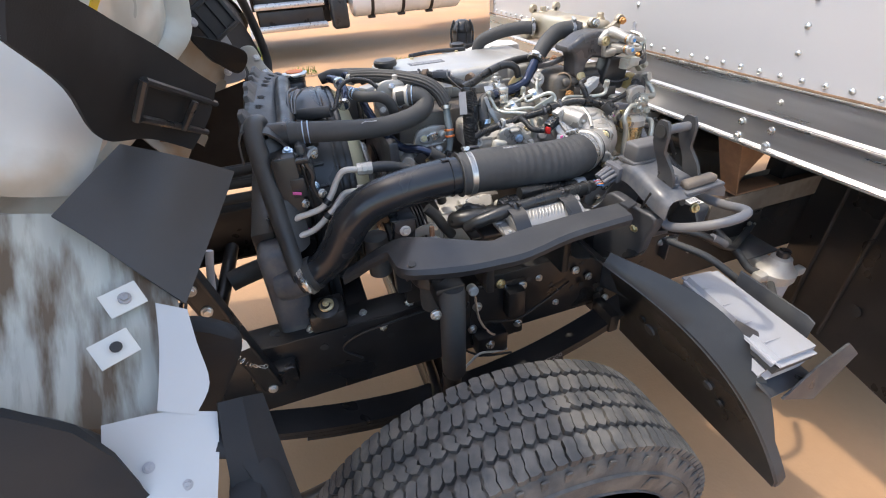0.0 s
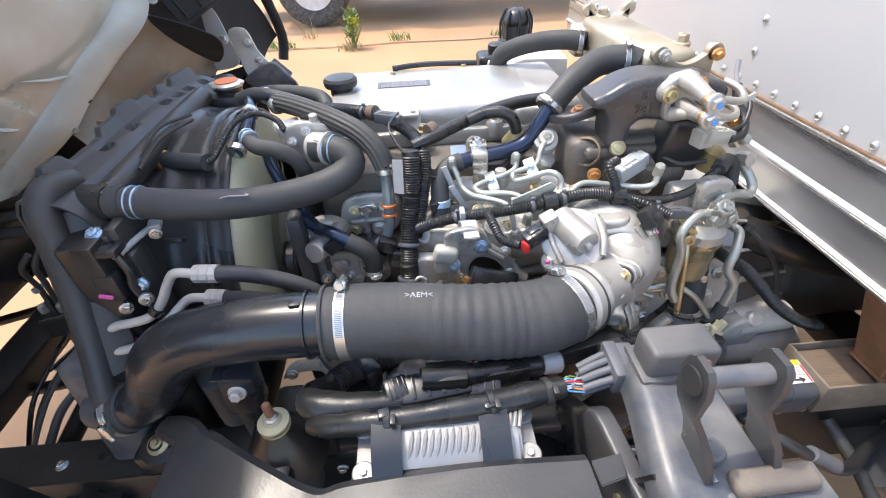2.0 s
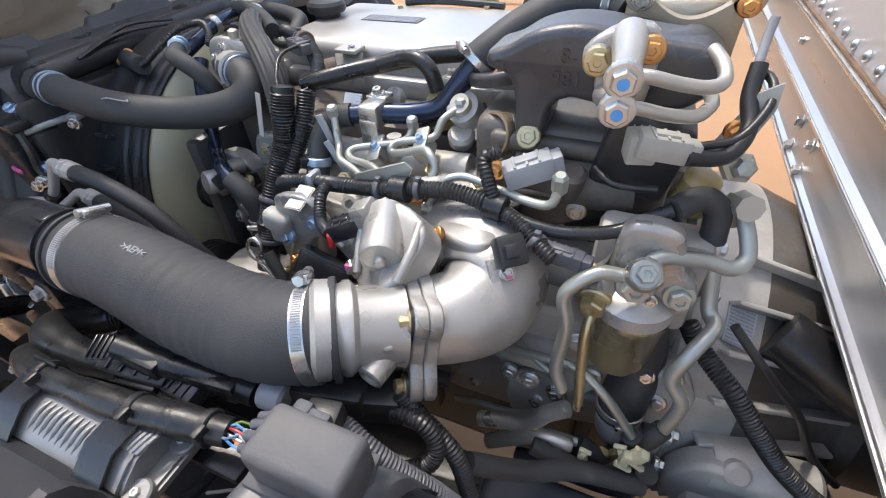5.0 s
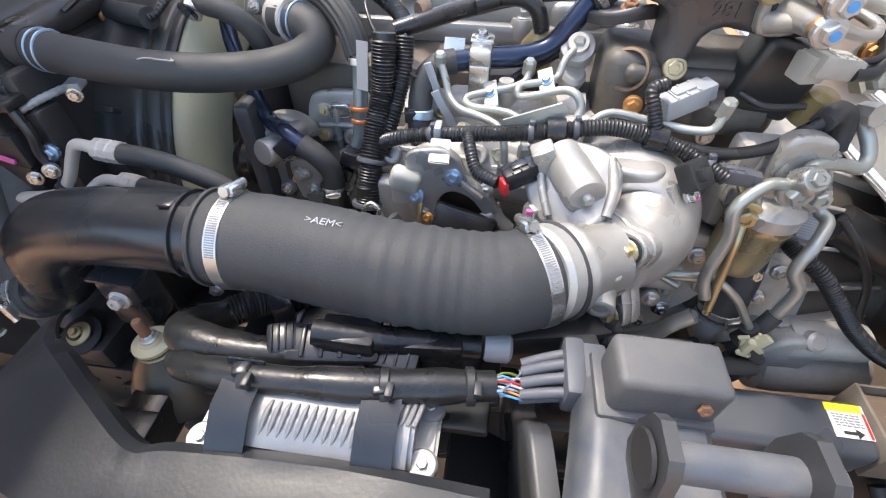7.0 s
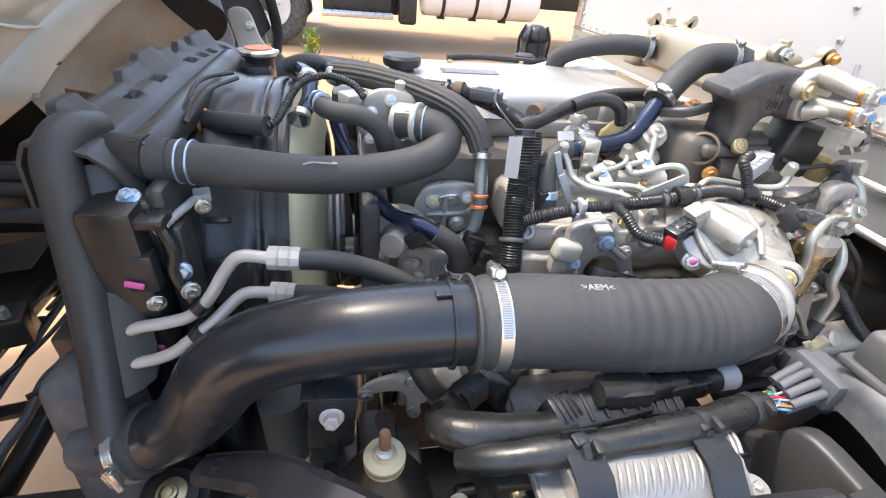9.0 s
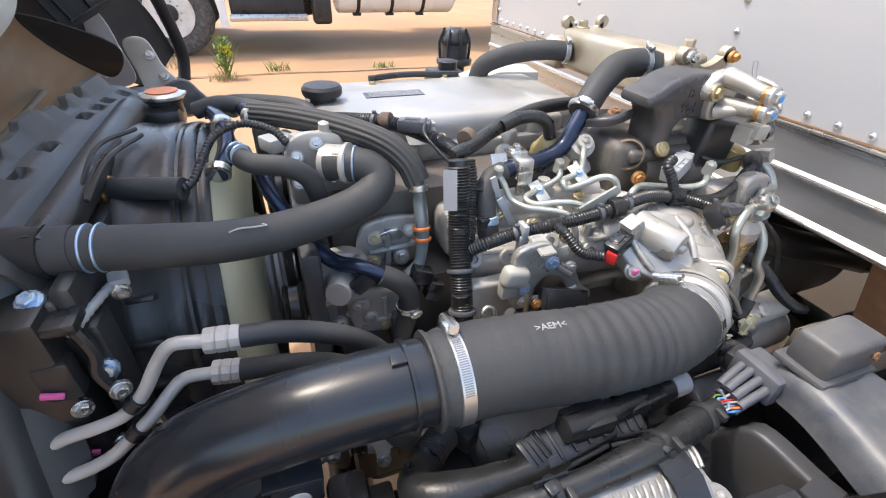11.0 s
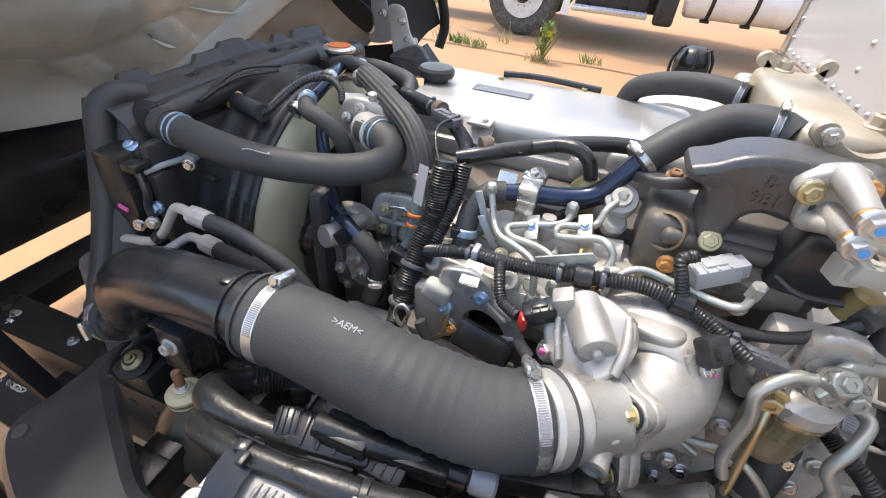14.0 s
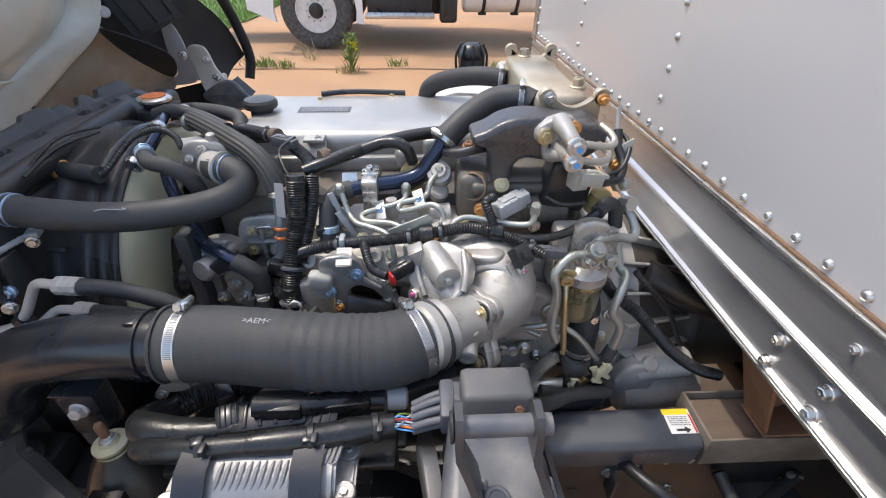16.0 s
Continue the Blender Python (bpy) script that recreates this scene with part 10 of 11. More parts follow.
def build_cab():
    c = thing("tilted_cab", (-0.5, 1.2, 0.62), "white truck cab tilted forward, its dusty underside exposed", "truck cab")
    # Dusty pressed tunnel panel over the engine.
    edge = [(-0.600, 1.470, 0.862), (-0.550, 1.532, 0.905), (-0.456, 1.576, 0.978), (-0.423, 1.632, 1.029), (-0.345, 1.715, 1.115), (-0.261, 1.761, 1.198), (-0.235, 1.785, 1.30), (-0.225, 1.785, 1.42)]
    seam = [(-0.620, 1.400, 0.872), (-0.575, 1.450, 0.935), (-0.499, 1.505, 1.007), (-0.450, 1.570, 1.066), (-0.405, 1.629, 1.123), (-0.324, 1.740, 1.225), (-0.295, 1.745, 1.32), (-0.28, 1.74, 1.44)]
    mid = [(-0.665, 1.27, 0.868), (-0.615, 1.31, 0.955), (-0.535, 1.36, 1.035), (-0.472, 1.43, 1.095), (-0.425, 1.48, 1.150), (-0.375, 1.55, 1.235), (-0.335, 1.58, 1.33), (-0.305, 1.58, 1.46)]
    far = [(-0.78, 1.10, 0.860), (-0.72, 1.12, 0.955), (-0.63, 1.13, 1.03), (-0.53, 1.14, 1.10), (-0.455, 1.15, 1.17), (-0.42, 1.15, 1.26), (-0.395, 1.15, 1.36), (-0.375, 1.15, 1.50)]
    end = [(-0.90, 0.78, 0.90), (-0.85, 0.77, 1.01), (-0.76, 0.76, 1.09), (-0.66, 0.76, 1.15), (-0.58, 0.78, 1.22), (-0.53, 0.80, 1.32), (-0.50, 0.80, 1.42), (-0.47, 0.80, 1.54)]
    lift = Vector((0.75, -0.5, 0.3)).normalized()

    def step(a, b, x):
        x = min(1.0, max(0.0, (x - a) / (b - a)))
        return x * x * (3 - 2 * x)

    def relief(p, u):
        # Pressed shelves and shallow diagonal swages in the sheet.
        h = p.z + 0.30 * (p.y - 1.4) * -1 + 0.012 * math.sin(p.y * 21)
        shelf = 0.026 * step(1.088, 1.112, h) - 0.014 * step(1.16, 1.25, h)
        swage = 0.016 * step(0.35, 0.65, math.sin(p.y * 26 + p.z * 30 + 1.2)) * step(0.98, 1.02, h) * (1 - step(1.075, 1.10, h))
        dent = 0.008 * noise.noise(p * 8 + Vector((3, 0, 0))) + 0.0025 * noise.noise(p * 24)
        return (shelf + swage + dent) * (1 - u)

    def spline(r, k):
        p = [Vector(a) for a in r]
        q = [2 * p[0] - p[1]] + p + [2 * p[-1] - p[-2]]
        out = []
        for i in range(1, len(q) - 2):
            a, b, c2, d = q[i - 1], q[i], q[i + 1], q[i + 2]
            out += [0.5 * ((2 * b) + (c2 - a) * (j / k) + (2 * a - 5 * b + 4 * c2 - d) * (j / k) ** 2 + (3 * b - a - 3 * c2 + d) * (j / k) ** 3) for j in range(k)]
        return out + [p[-1]]
    lines = [spline(r, 12) for r in (end, far, mid, seam)]
    cols = [spline([ln[i] for ln in lines], 20) for i in range(len(lines[0]))]
    rows = [[p + lift * relief(p, step(0.86, 1.0, j / (len(col) - 1))) for j, p in enumerate(col)] for col in cols]
    bm = bmesh.new()
    skin(bm, rows, 0.003)
    part("tunnel_panel", bm, "cabolive", c, "dusty grey-olive pressed sheet metal")
    # Rim strip between the sealed seam and the outer flange.
    rows = []
    for p, q in zip(spline(seam, 10), spline(edge, 10)):
        w = q - p
        rows.append([p - w * 0.10 + lift * 0.001, p - w * 0.02 + lift * 0.0045, p + w * 0.08 + lift * 0.009, p + w * 0.30 + lift * 0.010, p + w * 0.60 + lift * 0.008, p + w * 0.88 + lift * 0.004, q, q - lift * 0.012 + w * 0.02, q - lift * 0.026 - w * 0.01])
    bm = bmesh.new()
    skin(bm, rows, 0.003)
    part("panel_rim", bm, "cabolive", c, "pale raised rim strip")
    bm = bmesh.new()
    tube(bm, [p + lift * 0.0035 for p in spline(seam, 6)], 0.0016, 6)
    part("seam_line", bm, "wornpad", c, "dark dirty sealant seam")
    for pts in ([(-0.435, 1.471, 1.127), (-0.425, 1.538, 1.114), (-0.415, 1.605, 1.101)], [(-0.498, 1.396, 1.060), (-0.479, 1.411, 1.050), (-0.460, 1.427, 1.039)]):
        bm = bmesh.new()
        p, m, q = [Vector(v) for v in pts]
        tube(bm, [p + lift * 0.006, p.lerp(m, 0.5) + lift * 0.009 + Vector((0, 0, -0.003)), m + lift * 0.009 + Vector((0, 0, -0.005)), m.lerp(q, 0.6) + lift * 0.009 + Vector((0, 0, -0.003)), q + lift * 0.005], [0.002, 0.006, 0.0075, 0.007, 0.002], 14, 0.006, flat=0.6)
        part("drain_fold", bm, "cabolive", c, "pale pressed fold")
    for q in ((-0.435, 1.471, 1.127), (-0.498, 1.396, 1.060)):
        bm = bmesh.new()
        q = Vector(q) + lift * 0.010
        tube(bm, [q + Vector((0, 0, 0.030)), q + Vector((-0.003, -0.002, 0.014)), q + Vector((0, 0.003, 0))], 0.0014, 6)
        part("slit_mark", bm, "ink", c, "dark slit in the sheet")
    bm = bmesh.new()
    lathe(bm, [(0.007, 0), (0.007, 0.003)], (-0.423, 1.630, 1.032), (0.7, -0.5, 0.3), 12)
    part("panel_hole", bm, "ink", c)
    bolt(c, (-0.240, 1.780, 1.235), (0.6, -0.7, 0.3), 0.013, "greyplate", 0.006)
    bolt(c, (-0.456, 1.576, 0.978), (0.6, -0.7, -0.1), 0.008, "greyplate", 0.012, name="edge_screw")
    # Brownish side panel behind the rim.
    part("side_panel", sheet([[(-0.475, 1.58, 0.970), (-0.440, 1.64, 1.030), (-0.36, 1.725, 1.115), (-0.275, 1.79, 1.20)], [(-0.43, 1.62, 0.86), (-0.39, 1.76, 0.92), (-0.32, 1.86, 1.0), (-0.24, 1.90, 1.10)], [(-0.42, 1.80, 0.78), (-0.36, 1.92, 0.86), (-0.28, 2.0, 0.94), (-0.18, 2.02, 1.04)]], 0.004, 0.012, 9, 5), "pressbrown", c, "dusty brown-stained inner panel")
    for pts in ([(-0.40, 1.68, 0.93), (-0.31, 1.86, 1.02)], [(-0.40, 1.78, 0.87), (-0.28, 1.96, 0.97)]):
        bm = bmesh.new()
        tube(bm, [Vector(p) + Vector((0.006, -0.006, 0.006)) for p in pts], 0.010, 10, flat=0.5)
        part("panel_rib", bm, "pressbrown", c)
    # Inner far side: tan ribbed sheet, black panel with square holes, rusty bracket.
    part("inner_panel", sheet([[(-0.305, 1.86, 1.16), (-0.26, 1.94, 1.05), (-0.22, 2.0, 1.0)], [(-0.39, 1.78, 1.06), (-0.33, 1.87, 0.97), (-0.28, 1.95, 0.90)], [(-0.47, 1.70, 0.99), (-0.42, 1.80, 0.90), (-0.36, 1.88, 0.80)]], 0.004, 0.003, 6, 5), "pressbrown", c, "tan ribbed inner sheet")
    g = grid_between((-0.70, 1.62, 0.93), (-0.12, 2.02, 1.0), (-0.10, 2.08, 0.62), (-0.70, 1.74, 0.58), 12, 10)
    bm = bmesh.new()
    vs = [[bm.verts.new(p) for p in r] for r in g]
    for i in range(12):
        for k in range(10):
            if (i, k) not in ((7, 1), (6, 3)):
                bm.faces.new((vs[i][k], vs[i + 1][k], vs[i + 1][k + 1], vs[i][k + 1]))
    bmesh.ops.solidify(bm, geom=bm.faces[:], thickness=0.003)
    part("perforated_panel", bm, "blackpaint", c, "black panel with square holes")
    bm = bmesh.new()
    plate(bm, [(-0.41, 1.60, 0.985), (-0.36, 1.66, 0.955), (-0.33, 1.70, 0.915), (-0.36, 1.70, 0.885), (-0.43, 1.62, 0.92)], 0.004)
    rbk = part("rusty_bracket", bm, "rust", c, "rust-stained tan bracket")
    for q in ((-0.395, 1.628, 0.965), (-0.35, 1.685, 0.905)):
        part("bracket_hole", lathe(bmesh.new(), [(0.008, 0), (0.008, 0.007)], Vector(q), (0.6, -0.75, 0.3), 12), "ink", rbk)
    bm = bmesh.new()
    plate(bm, [(-0.315, 1.185, 1.362), (-0.318, 1.235, 1.352), (-0.345, 1.235, 1.318), (-0.342, 1.185, 1.328)], 0.002)
    part("yellow_sticker", bm, "yellow", c, "yellow sticker")
    # Black corner mouldings and the white hinge bracket with bolts.
    part("corner_moulding", sheet([[(-0.285, 1.79, 1.185), (-0.27, 1.90, 1.10), (-0.20, 2.02, 1.02), (-0.12, 2.10, 0.95)], [(-0.27, 1.82, 1.26), (-0.22, 2.0, 1.17), (-0.16, 2.12, 1.09), (-0.11, 2.20, 1.0)], [(-0.25, 1.86, 1.40), (-0.18, 2.08, 1.28), (-0.12, 2.22, 1.16), (-0.085, 2.28, 1.03)]], 0.006, 0.0, 1, 4), "linerblack", c, "black plastic corner moulding")
    bm = bmesh.new()
    tube(bm, [(-0.10, 2.18, 1.28), (-0.075, 2.24, 1.15), (-0.06, 2.27, 1.03), (-0.07, 2.25, 0.95)], 0.018, 10)
    part("edge_roll", bm, "linerblack", c, "rounded black moulding edge")
    bm = bmesh.new()
    casting(bm, [(-0.256, 1.765, 1.196), (-0.118, 1.80, 1.128), (-0.160, 1.86, 1.050), (-0.235, 1.80, 1.128)], (0.55, -0.75, 0.36), 0.012, 0.004)
    part("corner_shield", bm, "linerblack", c, "flat black corner shield")
    rot = frame_of((0.62, -0.72, 0.30), (0.4, 0.1, -0.9))
    sh = part("ribbed_cover", block(bmesh.new(), (-0.185, 1.87, 1.235), (0.150, 0.125, 0.012), rot, 0.006), "linerblack", c, "ribbed black moulded cover")
    for k in (-0.055, -0.005, 0.050):
        part("cover_rib", block(bmesh.new(), Vector((-0.185, 1.87, 1.235)) + rot @ Vector((k, 0, 0.009)), (0.006, 0.100, 0.008), rot, 0.002), "linerblack", sh)
    for k in (-0.05, 0.05):
        part("cover_rib", block(bmesh.new(), Vector((-0.185, 1.87, 1.235)) + rot @ Vector((0, k, 0.009)), (0.112, 0.006, 0.008), rot, 0.002), "linerblack", sh)
    hb = part("hinge_bracket", casting(bmesh.new(), [(-0.14, 1.97, 1.109), (-0.09, 1.97, 1.115), (-0.066, 1.97, 1.05), (-0.037, 1.97, 0.992), (-0.111, 1.97, 0.968), (-0.131, 1.97, 1.041)], (0, -1, 0.4), 0.010, 0.003), "cabwhite", c, "pale steel hinge bracket")
    part("hinge_plate", casting(bmesh.new(), [(-0.296, 2.0, 1.168), (-0.19, 2.0, 1.182), (-0.156, 2.0, 1.086), (-0.148, 2.0, 1.009), (-0.221, 2.0, 0.99), (-0.27, 2.0, 0.998)], (0, -1, 0.5), 0.006, 0.002), "greyplate", hb)
    part("hinge_foot", casting(bmesh.new(), [(-0.127, 1.97, 0.96), (-0.033, 1.97, 1.009), (0.009, 1.97, 0.972), (0.031, 1.97, 0.931), (-0.049, 1.97, 0.91), (-0.092, 1.97, 0.927)], (0, -1, 0.6), 0.030, 0.010), "dustgrey", hb)
    for q in [(-0.09, 1.96, 1.08), (-0.07, 1.96, 1.027), (-0.204, 1.96, 1.041), (-0.16, 1.96, 1.091)]:
        bolt(hb, q, (0, -1, 0.5), 0.012, "steel", 0.010)
    for p in ((-0.142, 2.055, 1.075), (-0.098, 2.085, 0.998)):
        bolt(c, p, (0.75, -0.6, 0.3), 0.010, "steel", 0.008)
    bm = bmesh.new()
    plate(bm, [(-0.10, 2.0, 0.965), (-0.065, 2.12, 0.99), (-0.02, 2.14, 0.93), (-0.04, 2.02, 0.90)], 0.005)
    part("bracket_foot", bm, "greypaint", c)
    # Near side: wheel-house sheet, flap, rubber apron and black liner.
    part("wheelhouse_panel", sheet([[Vector(q) + Vector((-0.012, 0.010, -0.014)) for q in r] for r in [[(-0.48, 0.57, 1.26), (-0.40, 0.56, 1.225), (-0.33, 0.565, 1.195), (-0.265, 0.575, 1.172), (-0.20, 0.56, 1.14)], [(-0.48, 0.50, 1.20), (-0.40, 0.50, 1.17), (-0.32, 0.50, 1.135), (-0.245, 0.515, 1.11), (-0.180, 0.520, 1.082)], [(-0.48, 0.44, 1.15), (-0.40, 0.44, 1.115), (-0.32, 0.44, 1.08), (-0.245, 0.44, 1.052), (-0.176, 0.445, 1.020)], [(-0.48, 0.385, 1.10), (-0.40, 0.385, 1.065), (-0.32, 0.39, 1.038), (-0.25, 0.385, 1.003), (-0.178, 0.400, 0.978)]]], 0.003, 0.003, 5, 4), "cabstain", c, "stained white primed sheet with rust-brown runs")
    part("wheelhouse_bulge", sheet([[(-0.40, 0.74, 1.42), (-0.31, 0.72, 1.385), (-0.270, 0.72, 1.325), (-0.250, 0.73, 1.26)], [(-0.42, 0.67, 1.35), (-0.33, 0.64, 1.315), (-0.262, 0.66, 1.285), (-0.240, 0.70, 1.232)], [(-0.44, 0.60, 1.27), (-0.36, 0.575, 1.245), (-0.29, 0.585, 1.225), (-0.246, 0.665, 1.208)], [(-0.44, 0.595, 1.23), (-0.37, 0.585, 1.21), (-0.315, 0.585, 1.190), (-0.272, 0.615, 1.168)]], 0.003, 0.003, 2, 5), "cabwhite", c, "smooth white pressed bulge")
    part("sill_flap", sheet([[(-0.262, 0.384, 1.010), (-0.21, 0.392, 0.995), (-0.163, 0.392, 0.972)], [(-0.262, 0.36, 0.995), (-0.21, 0.36, 0.973), (-0.166, 0.355, 0.948)], [(-0.262, 0.30, 0.955), (-0.21, 0.30, 0.935), (-0.178, 0.30, 0.905)]], 0.003, 0.002, 2, 4), "cabflap", c, "clean pale blue-white sill flap")
    part("edge_flange", sheet([[(-0.205, 0.49, 1.072), (-0.176, 0.486, 1.055)], [(-0.205, 0.45, 1.045), (-0.170, 0.450, 1.030)], [(-0.21, 0.415, 1.018), (-0.164, 0.414, 0.998)], [(-0.215, 0.392, 1.0), (-0.182, 0.388, 0.980)]], 0.004, 0.0, 2, 4), "cabflap", c, "clean white folded flange")
    for p, s in (((-0.236, 0.497, 1.082), 0.030), ((-0.243, 0.442, 1.058), 0.030)):
        bm = bmesh.new()
        block(bm, p, (s * 1.3, s, 0.002), frame_of((0.34, -0.59, 0.73)), 0.0006)
        part("masked_patch", bm, "cabwhite", c, "clean square masked patch")
    bolt(c, (-0.233, 0.495, 1.085), (0.34, -0.59, 0.73), 0.006, "greyplate", 0.007)
    # Sheet holes as thin discs, the shade in them painted dark.
    for p, r in (((-0.240, 0.441, 1.0605), 0.006), ((-0.188, 0.428, 1.016), 0.0065)):
        bm = bmesh.new()
        lathe(bm, [(r, 0), (r, 0.0015)], p, (0.34, -0.59, 0.73), 14)
        part("panel_hole", bm, "ink", c)
    for p in ((-0.226, 0.345, 0.972), (-0.197, 0.330, 0.945)):
        bolt(c, p, (0.34, -0.59, 0.73), 0.005, "greyplate", 0.004)
    g = sheet([[(-0.215, 0.645, 1.215), (-0.16, 0.652, 1.185), (-0.108, 0.705, 1.130)], [(-0.255, 0.60, 1.19), (-0.19, 0.59, 1.145), (-0.14, 0.625, 1.09)], [(-0.285, 0.560, 1.172), (-0.235, 0.530, 1.122), (-0.180, 0.505, 1.050)]], 0.003, 0.004, 7, 5)
    part("rubber_apron", g, "mat", c, "matt black rubber apron")
    part("wheel_liner", sheet([[(-0.151, 0.42, 1.406), (-0.148, 0.50, 1.378), (-0.144, 0.60, 1.342), (-0.124, 0.69, 1.296), (-0.098, 0.758, 1.246)], [(-0.165, 0.42, 1.385), (-0.165, 0.50, 1.345), (-0.168, 0.60, 1.29), (-0.15, 0.69, 1.245), (-0.125, 0.77, 1.20)], [(-0.177, 0.42, 1.36), (-0.187, 0.50, 1.31), (-0.215, 0.60, 1.235), (-0.191, 0.68, 1.205), (-0.164, 0.76, 1.155)]], 0.004, 0.003, 4, 5), "linerblack", c, "dusty black plastic wheel liner")
    for a, b in (((-0.150, 0.60, 1.292), (-0.113, 0.785, 1.213)), ((-0.172, 0.605, 1.252), (-0.140, 0.785, 1.172)), ((-0.150, 0.60, 1.292), (-0.175, 0.60, 1.25)), ((-0.125, 0.70, 1.24), (-0.152, 0.70, 1.205))):
        bm = bmesh.new()
        tube(bm, [a, b], 0.005, 8)
        part("liner_rib", bm, "plastic", c)
    bm = bmesh.new()
    casting(bm, [(-0.205, 0.54, 1.005), (-0.154, 0.54, 0.975), (-0.150, 0.54, 0.945), (-0.170, 0.54, 0.905), (-0.200, 0.54, 0.858), (-0.220, 0.54, 0.82), (-0.26, 0.54, 0.838), (-0.25, 0.54, 0.95)], (0.3, -1, 0.3), 0.03, 0.012)
    part("lower_liner", bm, "linerblack", c, "black moulded liner corner")
    bm = bmesh.new()
    tube(bm, [(-0.42, 0.37, 1.075), (-0.34, 0.375, 1.045), (-0.30, 0.375, 1.01), (-0.262, 0.355, 0.965), (-0.235, 0.31, 0.915), (-0.225, 0.24, 0.86)], 0.026, 14, flat=0.6)
    part("door_seal", bm, "rubber", c, "thick black rubber weather strip")
    bm = bmesh.new()
    skin(bm, [[(-0.60, 0.34, 1.16), (-0.60, 0.30, 1.04), (-0.60, 0.26, 0.86)], [(-0.40, 0.345, 1.130), (-0.40, 0.31, 1.02), (-0.40, 0.26, 0.84)], [(-0.29, 0.35, 1.098), (-0.30, 0.32, 0.99), (-0.32, 0.26, 0.82)], [(-0.252, 0.345, 1.060), (-0.265, 0.32, 0.96), (-0.30, 0.26, 0.80)], [(-0.238, 0.34, 1.015), (-0.25, 0.32, 0.93), (-0.29, 0.25, 0.78)], [(-0.230, 0.33, 0.915), (-0.245, 0.31, 0.86), (-0.285, 0.24, 0.74)]], 0.012)
    part("sill_roll", bm, "linerblack", c, "smooth black sill moulding")
    bm = bmesh.new()
    skin(bm, [[(-0.158, 0.392, 0.985), (-0.135, 0.40, 0.975), (-0.118, 0.42, 0.95)], [(-0.160, 0.36, 0.955), (-0.132, 0.36, 0.948), (-0.110, 0.38, 0.92)], [(-0.165, 0.33, 0.90), (-0.130, 0.33, 0.895), (-0.105, 0.35, 0.87)], [(-0.17, 0.30, 0.80), (-0.128, 0.30, 0.80), (-0.10, 0.32, 0.78)]], 0.006)
    part("corner_liner", bm, "linerblack", c, "black moulded corner liner")
    bm = bmesh.new()
    tube(bm, [(-0.170, 0.375, 0.945), (-0.145, 0.37, 0.928), (-0.128, 0.345, 0.895), (-0.12, 0.30, 0.85)], 0.022, 12, flat=0.6)
    block(bm, (-0.15, 0.33, 0.87), (0.04, 0.1, 0.08), None, 0.012)
    part("step_liner", bm, "linerblack", c)
    # Unseen shell closes the cab; sized to shade the fan but not the pump.
    bm = bmesh.new()
    block(bm, (-0.535 - 0.49, 1.22, 1.365 + 0.43), (1.34, 1.95, 1.3), Matrix.Rotation(-0.785, 3, "Y"), 0.10, 3)
    part("cab_shell", bm, "truckwhite", c)
    # Added dark slab: stands in for the shade under the cab front.
    bm = bmesh.new()
    block(bm, (-1.02, 1.25, 0.69), (0.05, 1.7, 0.52), None, 0.01)
    part("front_bulkhead", bm, "blackpaint", c)
    bm = bmesh.new()
    block(bm, (-0.80, 1.22, 0.70), (0.25, 1.5, 0.18), None, 0.03)
    part("pivot_beam", bm, "blackpaint", c)


